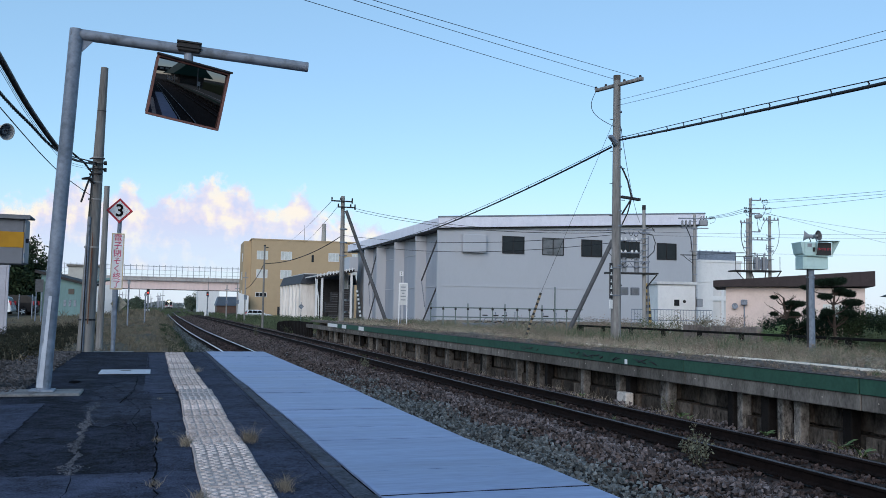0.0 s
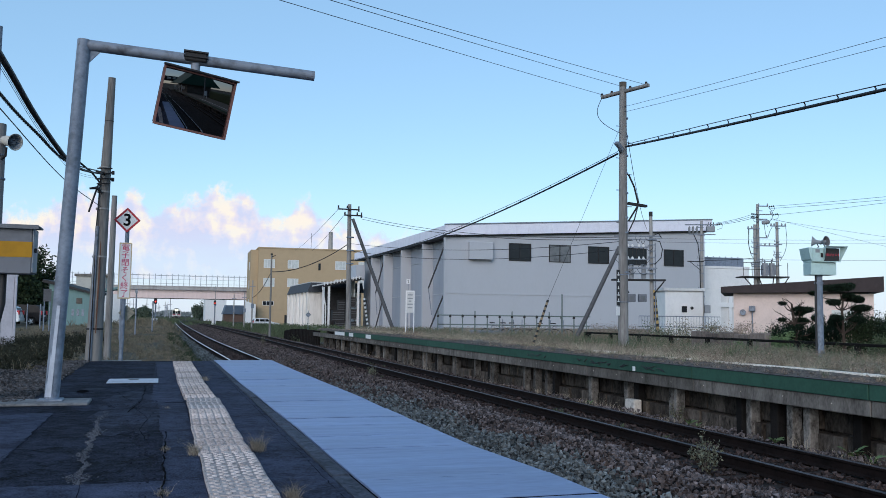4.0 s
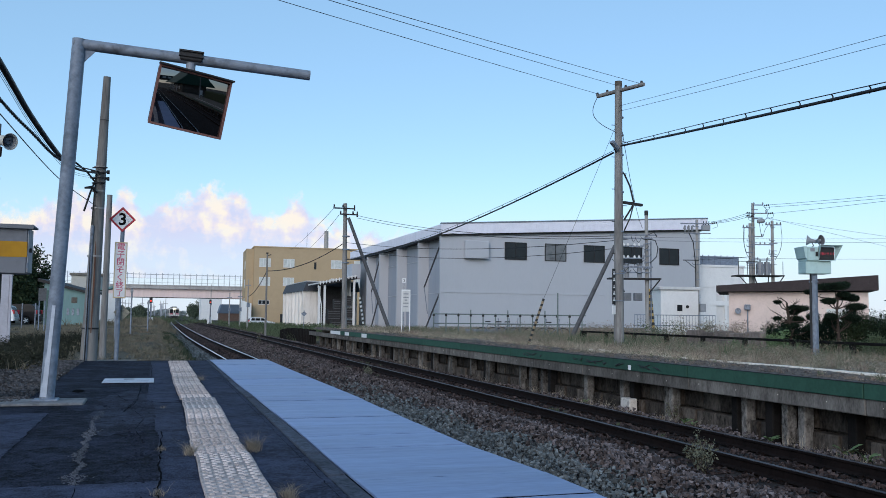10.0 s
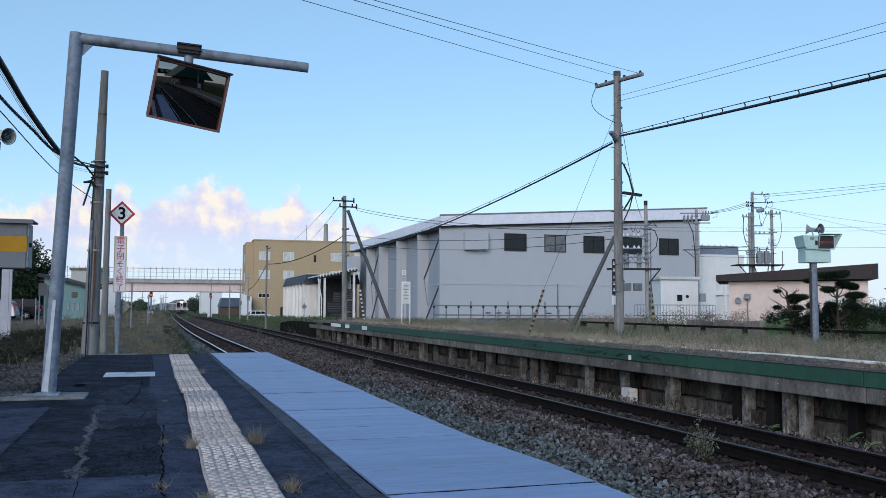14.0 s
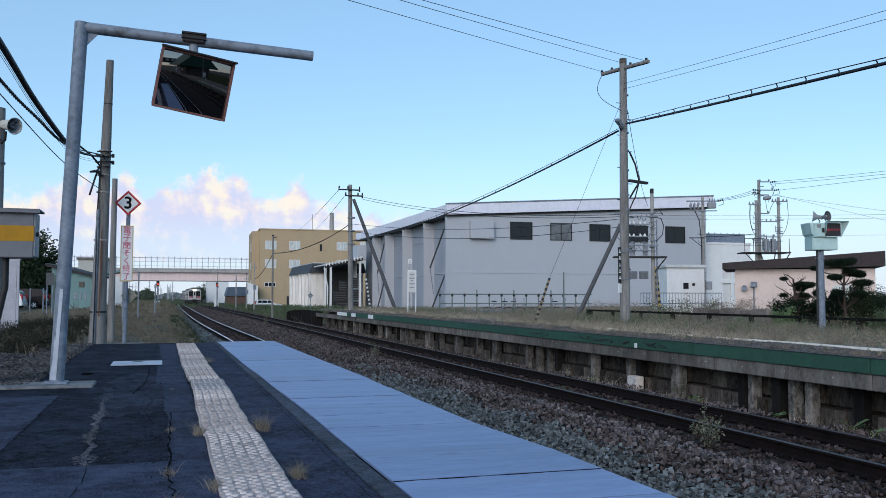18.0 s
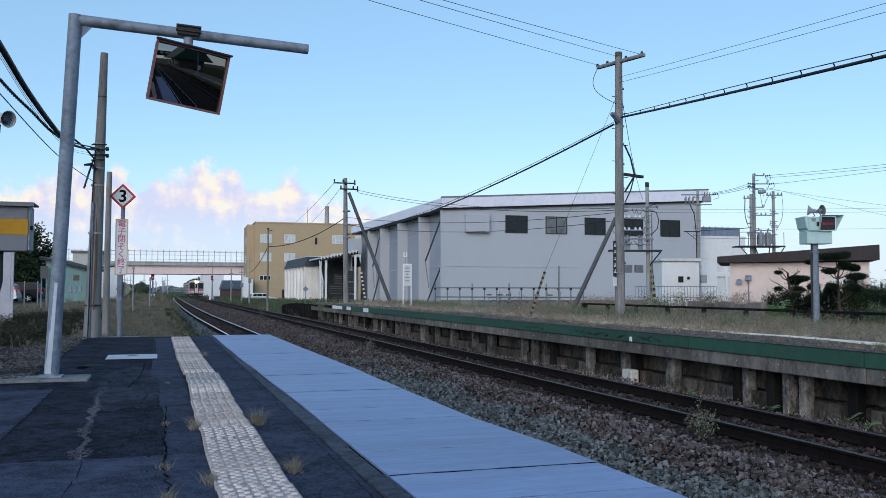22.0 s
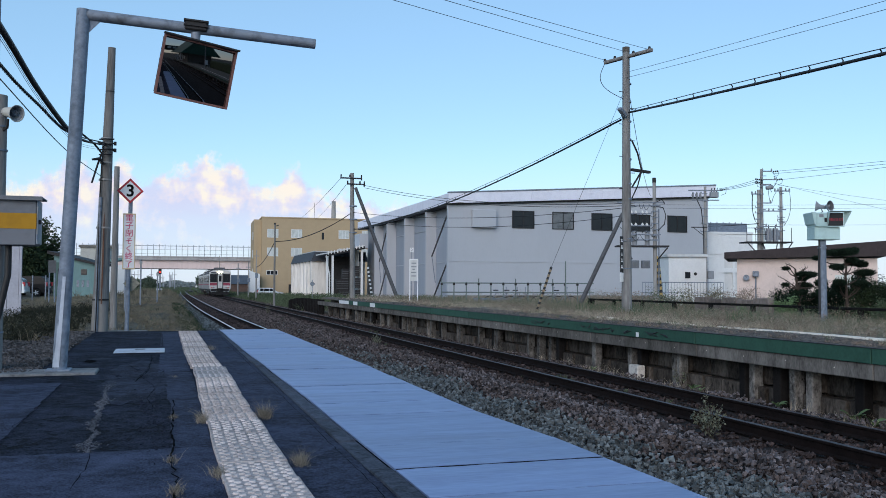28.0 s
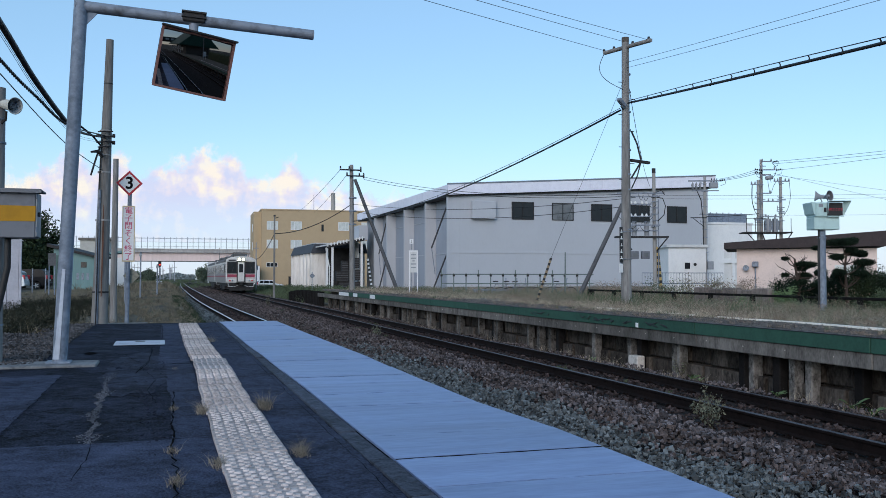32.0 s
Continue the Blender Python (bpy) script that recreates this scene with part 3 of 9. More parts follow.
def make_near_platform():
    p = thing("platform_near", label="low asphalt railway platform with patched, cracked surface", category="platform", kind="structure")
    part("platform_body", Geo().box(-1.32, 1.5, -40, PLAT_END - 0.02, -1.3, -0.06, 0.02), CONCRETE, p, "weathered concrete platform body")
    g = Geo()
    xs = [-1.3 + 0.14 * i for i in range(21)]
    ys = [-40, -20, -8, -4] + [-2 + 0.25 * i for i in range(64)]
    ys[-1] = PLAT_END
    n = len(xs)
    top = [(x, y, 0.0012 * math.sin(2.1 * x + y) * math.sin(1.4 * y) - 0.0013) for y in ys for x in xs]
    g.add(top, [(j * n + i, j * n + i + 1, (j + 1) * n + i + 1, (j + 1) * n + i) for j in range(len(ys) - 1) for i in range(n - 1)], True)
    g.box(-1.3, 1.5, -40, PLAT_END, -0.058, -0.02)
    part("asphalt_top", g, ASPHALT, p, "dark worn asphalt surface")
    rng = random.Random(5)
    # greyer repair patches, each with its own ragged outline
    for k, (x0, x1, y0, y1) in enumerate(((-1.28, -0.69, 4.05, 6.72), (0.012, 0.2, 5.54, 7.3), (-1.28, 0.2, -3.0, 3.93), (-0.05, 0.19, 7.34, 13.4), (0.46, 0.728, -3, 13.6), (0.03, 0.2, 3.935, 5.53))):
        edge = []
        for (ax, ay), (bx, by) in zip(((x0, y0), (x1, y0), (x1, y1), (x0, y1)), ((x1, y0), (x1, y1), (x0, y1), (x0, y0))):
            n = max(3, int(math.hypot(bx - ax, by - ay) / 0.05))
            edge += [(ax + (bx - ax) * k / n + rng.gauss(0, 0.004), ay + (by - ay) * k / n + rng.gauss(0, 0.006)) for k in range(n)]
        part("asphalt_patch", Geo().add([(x, y, 0.0012 + 0.0002 * k) for x, y in edge], [tuple(range(len(edge)))]), ASPHALT_PATCH, p, "greyer asphalt repair patch")

    # a rubbed, paler stretch round the long crack, and a shallow pothole
    rub = mat("rubbed_asphalt", (0.052, 0.062, 0.1), (0.006, 0.0074, 0.0135), 0.95, spec=0.1, fine=90, coarse=3.4, bump=1.0, depth=0.012, ramp_at=(0.94, 1.44), grain=1.1)
    for name, m, cx, cy, rx, ry, z, label in (("worn_patch", rub, -0.2, 6.9, 0.24, 1.5, 0.0008, "rubbed paler asphalt"), ("pothole", CRACK, -0.64, 8.5, 0.05, 0.14, 0.0016, "dark shallow pothole"), ("pothole", CRUMBS, -0.56, 8.75, 0.1, 0.12, 0.0012, "crumbled hollow")):
        rim = [(cx + rx * math.cos(a) * rng.uniform(0.8, 1.15), cy + ry * math.sin(a) * rng.uniform(0.85, 1.12), z) for a in (2 * PI * k / 40 for k in range(40))]
        part(name, Geo().add(rim, [tuple(range(40))]), m, p, label)

    def jagged(pts, step, amount):
        out = []
        for (ax, ay), (bx, by) in zip(pts, pts[1:]):
            n = max(1, int(math.hypot(bx - ax, by - ay) / step))
            out += [(ax + (bx - ax) * k / n + rng.gauss(0, amount), ay + (by - ay) * k / n + rng.gauss(0, amount)) for k in range(n)]
        return out + [pts[-1]]

    # the worn trail: fine loose grit along one crack, fanning out twice
    nr = np.random.default_rng(31)
    spine = jagged([(-0.34, 6.75), (-0.37, 6.25), (-0.345, 5.7), (-0.345, 5.3), (-0.33, 5.08), (-0.35, 4.78), (-0.31, 4.45), (-0.315, 4.2), (-0.3, 3.95)], 0.1, 0.008)
    sx, sy = np.array([q[0] for q in spine]), np.array([q[1] for q in spine])
    n = 2100
    ty = nr.uniform(3.92, 6.75, n)
    wide = 0.006 + 0.018 * np.exp(-((ty - 5.6) / 0.14) ** 2) + 0.028 * np.exp(-((ty - 4.1) / 0.09) ** 2) + 0.018 * np.exp(-((ty - 6.5) / 0.2) ** 2) + 0.012 * np.exp(-((ty - 4.75) / 0.12) ** 2)
    tx = np.interp(ty, sy[::-1], sx[::-1]) + nr.normal(0, 1, n) * wide
    grit = mat("grit", (0.105, 0.115, 0.14), (0.045, 0.05, 0.062), 0.95, spec=0.15, island=0.5)
    part("crumbled_trail", stones(nr, tx, ty, np.full(n, -0.001), 0.0065, grit, "crumbled_trail"), None, p, "pale worn grit along a crack")
    n = 1100
    lx = np.where(nr.uniform(0, 1, n) < 0.75, nr.uniform(-1.25, 0.19, n), nr.uniform(0.47, 0.73, n))
    part("loose_chips", stones(nr, lx, 2.4 + 8.5 * nr.uniform(0, 1, n) ** 1.4, np.full(n, 0.001), 0.004, CRUMBS, "loose_chips"), None, p, "small loose chips on the asphalt")
    # broken-up asphalt beside the long crack
    n = 600
    by = nr.uniform(3.6, 7.2, n)
    bx = -0.07 + 0.05 * np.sin(1.9 * by) + nr.normal(0, 0.04, n)
    part("broken_asphalt", stones(nr, bx, by, np.full(n, -0.003), 0.011, CRUMBS, "broken_asphalt"), None, p, "crumbling dark asphalt")
    n = 500
    by = nr.uniform(6.8, 7.6, n)
    part("broken_asphalt", stones(nr, nr.uniform(-0.4, 0.0, n), by + nr.normal(0, 0.04, n), np.full(n, -0.004), 0.013, CRUMBS, "broken_asphalt"), None, p, "crumbling dark asphalt")
    # cracks: narrow openings that wander, each a strip of its own width
    lines = (([(0.05, 5.5), (0.04, 4.77), (0.03, 4.23), (0.042, 3.94), (0.02, 3.63), (0.045, 3.3), (0.03, 2.6)], 0.005), ([(-0.04, 12.7), (-0.03, 9.7), (-0.12, 9.0), (-0.12, 7.5), (-0.17, 6.93), (-0.2, 6.6)], 0.004), ([(-0.18, 6.99), (-0.14, 7.41), (0.06, 7.29), (0.2, 7.4)], 0.005), ([(-0.17, 6.95), (-0.06, 6.2), (-0.1, 5.6), (-0.05, 5.1)], 0.002), ([(-0.29, 3.95), (-0.28, 3.6), (-0.3, 3.2)], 0.002), ([(0.69, 13.6), (0.692, 7.0), (0.688, 2.3)], 0.0016), ([(-0.68, 6.7), (-0.67, 5.3), (-0.7, 4.6), (-1.0, 4.2)], 0.0015), ([(-1.25, 3.99), (0.03, 3.985)], 0.0012), ([(-0.2, 7.4), (-0.35, 8.3), (-0.6, 8.1)], 0.003))
    for pts, wd in lines:
        g = Geo()
        line = jagged(pts, 0.06, 0.005 if wd > 0.0035 and len(pts) > 2 else 0.0025)
        for (ax, ay), (bx, by) in zip(line, line[1:]):
            d = Vector((bx - ax, by - ay, 0))
            if d.length < 1e-4:
                continue
            q = Vector((-d.y, d.x, 0)).normalized() * wd * rng.uniform(0.25, 1.15)
            a, b = Vector((ax, ay, 0.0085)), Vector((bx, by, 0.0085))
            g.add([a - q, b - q, b + q, a + q], [(0, 1, 2, 3)])
        part("crack", g, CRACK, p, "dark open crack")
    # edging blocks beside the deck
    y, k = 13.7, 0
    while y > -8:
        n = (0.62, 0.58, 0.66, 0.6)[k % 4]
        r0, r1 = deck_left(y) - 0.01, deck_left(y - n) - 0.01
        out = [(0.733 + 0.002 * math.sin(7 * k), -0.006), (r0, -0.006), (r1, -n), (0.733, -n)]
        part("edging_block", Geo().prism(out, "z", -0.02, 0.0092 + 0.0015 * math.sin(5 * k)), EDGING, p, m=pose(0, y, 0, 0.1 * math.sin(2 * k), 0.2 * math.sin(4 * k), 0))
        y -= n
        k += 1
    part("edge_seal", Geo().box(0.74, 0.83, -9, PLAT_END - 0.02, -0.02, 0.0028), CRACK, p, "dark seal along the deck")
    part("platform_edge", Geo().box(1.42, 1.56, -40, PLAT_END - 0.01, -0.3, -0.004, 0.01), CONCRETE, p)
    # sheeting over the edge: sheets of uneven length laid across, thin dark laps between some of them
    cuts = [PLAT_END - 0.02, 12.9, 12.4, 11.81, 11.0, 10.22, 9.6, 8.79, 7.9, 7.2, 6.5, 5.97, 5.556, 5.07, 4.58, 3.69, 3.205, 2.74, 2.0, 1.2, 0.4, -0.5, -1.4, -2.3, -3.2, -4.1, -5.0, -6.0, -7.0, -8.0, -9.0]
    for i, (b, a) in enumerate(zip(cuts, cuts[1:])):
        h = (0.0, 0.0012, -0.0008, 0.001, 0.0, 0.0016, 0.0005)[i % 7]
        gap = 0.014 if i in (2, 4, 6, 10, 11, 14, 15, 16) else 0.006
        xs = [(deck_left(q), deck_right(q)) for q in (b, a)]
        g = Geo()
        n = 7
        rim = []
        for row, (q, (l, r)) in enumerate(((0.0, xs[0]), (-(b - a) + gap, xs[1]))):
            rim += [(l + (r - l) * c / n, q + 0.002 * math.sin(4.1 * c + 2 * i) * (row == 1), 0.011 + 0.0009 * math.sin(2.7 * c + 3.1 * i + row)) for c in range(n + 1)]
        low = [(x, q, -0.003) for x, q, z in rim]
        m1 = n + 1
        g.add(rim, [(c, m1 + c, m1 + c + 1, c + 1) for c in range(n)])
        g.add(rim + low, [(c, c + 1, 2 * m1 + c + 1, 2 * m1 + c) for c in range(n)] + [(m1 + c, 3 * m1 + c, 3 * m1 + c + 1, m1 + c + 1) for c in range(n)] + [(0, 2 * m1, 3 * m1, m1), (n, m1 + n, 3 * m1 + n, 2 * m1 + n)])
        part("deck_sheet", g, DECK, p, m=pose(0, b, h, 0.1 * math.sin(2.3 * i), 0, 0))
        part("sheet_lap", Geo().box(max(xs[1][0], xs[0][0]) + 0.004, min(xs[0][1], xs[1][1]) - 0.004, a - 0.001, a + gap, 0.002, 0.0092 + h), CRACK, p, "dark lap between sheets")

make_near_platform()


def make_tactile():
    """Tiles with staggered round studs; a few with long bars where the way turns."""
    w = 0.262
    plain = Geo().box(0, w, 0, 1, -0.006, 0.012, 0.004).mesh("tile", TACTILE)
    ring = [(math.cos(PI * k / 4), math.sin(PI * k / 4)) for k in range(8)]
    studs, bars = Geo(), Geo()
    for r in range(9):
        for c in range(5):
            x, y = 0.024 + 0.0495 * c + (0.018 if r % 2 else 0.0), 0.024 + 0.0315 * r
            studs.add([(x + 0.0135 * a, y + 0.0115 * b, 0.0119) for a, b in ring] + [(x + 0.011 * a, y + 0.009 * b, 0.018) for a, b in ring], [tuple(range(8, 16))] + [(k, (k + 1) % 8, 8 + (k + 1) % 8, 8 + k) for k in range(8)])
    for c in range(6):
        x = 0.018 + 0.0415 * c
        bars.add([(x + a * 0.016, y, z) for y0, y1 in ((0.012, 0.286),) for y, z, e in ((y0, 0.0119, 1), (y1, 0.0119, 1)) for a in (-0.1, 1.1)] + [(x + a * 0.016, y, 0.0165) for y in (0.018, 0.28) for a in (0.2, 0.8)], [(4, 5, 7, 6), (0, 1, 5, 4), (2, 6, 7, 3), (0, 4, 6, 2), (1, 3, 7, 5)])
    ms, mb = studs.mesh("studs", TACTILE_STUD), bars.mesh("long_bars", TACTILE_STUD)
    strip = thing("tactile_strip", label="worn pale tactile paving strip with round studs", category="tactile paving", kind="structure")
    rng = random.Random(8)
    joints = [13.35 - 0.302 * k for k in range(19)] + [7.56, 7.26, 6.96, 6.66, 6.37, 6.07, 5.73, 5.38, 5.1, 4.83, 4.557, 4.2, 3.845, 3.489, 3.176, 2.863] + [2.56 - 0.302 * k for k in range(26)]
    for i, (b, a) in enumerate(zip(joints, joints[1:])):
        y = (a + b) / 2
        x = 0.182 + 0.016 * ease(-y, -9, -4) + 0.03 * math.exp(-((y - 7.1) / 1.0) ** 2) + rng.uniform(-0.004, 0.004)
        n = b - a - 0.013
        place = pose(x, a + 0.004, 0.002 + rng.uniform(-0.002, 0.003), rng.uniform(-0.8, 0.8), rng.uniform(-0.6, 0.6), rng.uniform(-0.6, 0.6))
        ob = part("tile", plain, None, strip, m=place @ Matrix.Diagonal((1, n, 1, 1)))
        part("long_bars" if 6.6 < y < 7.6 else "studs", mb if 6.6 < y < 7.6 else ms, None, ob, m=Matrix.Diagonal((1, 1 / 0.297, 1, 1)))
    return strip

make_tactile()


# ---- tracks ----
def rail_mesh(line, side, y0, y1, name, head):
    """One rail: foot, web and head pushed along the line."""
    prof = ((-0.06, -0.15), (0.06, -0.15), (0.06, -0.14), (0.012, -0.12), (0.012, -0.04), (0.0325, -0.03), (0.0325, -0.003), (-0.0325, -0.003), (-0.0325, -0.03), (-0.012, -0.04), (-0.012, -0.12), (-0.06, -0.14))
    ys = [y0 + (y1 - y0) * i / 180 for i in range(181)]
    v, f, n = [], [], len(prof)
    for y in ys:
        v += [(line(y) + side * 0.566 + a, y, RAIL + b - dip(y)) for a, b in prof]
    for i in range(180):
        f += [(i * n + k, i * n + (k + 1) % n, (i + 1) * n + (k + 1) % n, (i + 1) * n + k) for k in range(n)]
    g = Geo().add(v, f)
    h = Geo()
    v = [(line(y) + side * 0.566 + a, y, RAIL - dip(y)) for y in ys for a in (-0.029, 0.029)] + [(line(y) + side * 0.566 + a, y, RAIL - 0.006 - dip(y)) for y in ys for a in (-0.033, 0.033)]
    q = 362
    h.add(v, [(2 * i, 2 * i + 1, 2 * i + 3, 2 * i + 2) for i in range(180)] + [(2 * i, 2 * i + 2, q + 2 * i + 2, q + 2 * i) for i in range(180)] + [(2 * i + 1, q + 2 * i + 1, q + 2 * i + 3, 2 * i + 3) for i in range(180)])
    return g, h


def make_track(name, line, y0, y1, head, label, s0, s1):
    t = thing(name, label=label, category="railway track", kind="structure")
    for side in (-1, 1):
        g, h = rail_mesh(line, side, y0, y1, "rail", head)
        r = part("rail", g, RUST, t)
        part("rail_head", h, head, r, "polished running surface")
    me = Geo().box(-1.05, 1.05, -0.11, 0.11, -0.16, 0.0, 0.015).mesh("sleeper", SLEEPER)
    # a plate with two spike heads under either rail
    g = Geo().box(-0.1, 0.1, -0.075, 0.075, -0.012, 0.012, 0.004)
    for a, b in ((-0.078, 0.03), (0.078, -0.03), (-0.078, -0.05), (0.078, 0.05)):
        g.box(a - 0.018, a + 0.018, b - 0.014, b + 0.014, 0.01, 0.04, 0.004)
    plate = g.mesh("tie_plate", RUST)
    y = s0
    while y < s1:
        sl = part("sleeper", me, None, t, m=pose(line(y), y, RAIL - 0.172 - dip(y), 0, 0, 0.4 * math.sin(y)))
        if y < 46:
            for side in (-1, 1):
                part("tie_plate", plate, None, sl, m=pose(side * 0.566, 0, 0.008))
        y += 0.62
    return t


make_track("track_near", near_line, -90, 520, RAILHEAD, "railway track with shiny rails and dark wooden sleepers", 12, 100)
make_track("track_far", far_line, -90, 312, RAILHEAD_DULL, "railway track with dark rusty rails beside the far platform", 4, 110)


def make_ballast():
    prof = lambda y: ((1.55, -1.16), (near_line(y) - 1.25, -1.1), (near_line(y) - 0.6, -1.10), (near_line(y) + 1.25, -1.10), (max(5.2, near_line(y) + 1.3), -1.13), (far_line(y) - 0.9, -1.13), (far_line(y) + 1.0, -1.13), (max(9.3, far_line(y) + 1.4), -1.17))
    ys = [-90, -40, -10] + [i * 2 for i in range(60)] + [120 + 8 * i for i in range(34)]
    v = []
    for y in ys:
        v += [(x, y, z + 0.012 * math.sin(3.1 * x + 1.3 * y) - dip(y)) for x, z in prof(y)]
    f = [(j * 8 + i, j * 8 + i + 1, (j + 1) * 8 + i + 1, (j + 1) * 8 + i) for j in range(len(ys) - 1) for i in range(7)]
    bed = mat("ballast_bed", (0.032, 0.026, 0.025), (0.007, 0.006, 0.006), 0.95, fine=14, coarse=5, spec=0.2, bump=1.0, depth=0.05)
    tagged(part("ballast_bed", raw("ballast_bed", v, f, bed, True), None), "bed of grey and rusty crushed stone", "ballast", kind="structure")
    rng = np.random.default_rng(3)
    # a lower layer sunk in the bed and a looser one on top; grey against the deck, rusty toward the rails
    for layer, (lift, share) in enumerate(((-0.004, 0.9), (0.034, 0.42))):
        for name, m, x0, x1, n, label in (("grey_ballast", BALLAST_GREY, 3.6, 5.4, 24000, "loose grey crushed ballast stones"), ("rusty_ballast", BALLAST_RUST, 4.4, 8.8, 52000, "rust-brown crushed ballast stones beside the rails")):
            n = int(n * share)
            y = 2.5 + 37 * rng.uniform(0, 1, n) ** 1.75
            x = rng.uniform(x0, x1, n)
            cut = 4.93 + 0.11 * np.sin(1.3 * y) + 0.07 * np.sin(3.7 * y + 1)
            keep = rng.uniform(0, 1, n) < (np.clip((cut + 0.14 - x) / 0.28, 0, 1) if name[0] == "g" else np.clip((x - cut + 0.14) / 0.28, 0, 1))
            for c in (FAR_LINE - 0.566, FAR_LINE + 0.566):
                keep &= np.abs(x - c) > 0.12
            if layer:
                keep &= np.abs(x - FAR_LINE) > 1.0
            size = np.where(y > 14, 0.06, 0.05)
            band = np.abs(x - FAR_LINE) < 1.3 + 0.07 * np.sin(3 * y) + 0.05 * np.sin(7.3 * y)
            between = keep & (name[0] == "r") & band
            # stones lie off the sleepers' tops
            between &= np.abs((y - 4 + 0.31) % 0.62 - 0.31) > 0.1
            if between.any():
                tagged(part("oily_ballast", stones(rng, x[between], y[between], -1.118 + rng.uniform(-0.012, 0.022, between.sum()), 0.052, BALLAST_DARK, "oily_ballast"), None), "dark ballast stones between the far rails", "ballast", kind="stuff")
            keep &= ~band
            x, y = x[keep], y[keep]
            ridge = 0.1 * np.exp(-((x - 5.3) / 0.55) ** 2) + 0.03 * np.sin(2.1 * y + 3 * x)
            z = -1.105 + rng.uniform(-0.022, 0.028, len(x)) + ridge + lift
            # dark brown stones lie thicker farther along the line and in a strip beside the grey
            browner = (rng.uniform(0, 1, len(x)) < np.where((name[0] == "r") & (x < 5.42 + 0.08 * np.sin(2.2 * y)), 0.6, np.clip((y - 16) / 9, 0, 0.95)))
            tagged(part(name, stones(rng, x[~browner], y[~browner], z[~browner], 0.048, m, name), None), label, "ballast", kind="stuff")
            if browner.any():
                tagged(part("brown_ballast", stones(rng, x[browner], y[browner], z[browner], 0.048, BALLAST_BROWN, "brown_ballast"), None), "dark brown ballast stones", "ballast", kind="stuff")
    n = 34000
    y = 34 + 150 * rng.uniform(0, 1, n) ** 1.7
    x = rng.uniform(1.3, 9.2, n)
    near, drop = np.array([near_line(q) for q in y]), np.array([dip(q) for q in y])
    keep = np.ones(n, bool)
    for c in (FAR_LINE - 0.566, FAR_LINE + 0.566, near - 0.566, near + 0.566):
        keep &= np.abs(x - c) > 0.12
    x, y, near, drop = x[keep], y[keep], near[keep], drop[keep]
    mid_rails = (np.abs(x - near) < 0.5) | (np.abs(x - FAR_LINE) < 0.9)
    grey = ~mid_rails & (x < near)
    for pick, m, label in ((grey, BALLAST_GREY, "grey crushed ballast on the outer shoulder of the track"), (mid_rails, BALLAST_DARK, "dark ballast between the rails farther along"), (~mid_rails & ~grey, BALLAST_BROWN, "brown crushed ballast farther along the tracks")):
        tagged(part("far_ballast", stones(rng, x[pick], y[pick], -1.1 - drop[pick], 0.085, m, "far_ballast"), None), label, "ballast", kind="stuff")

make_ballast()


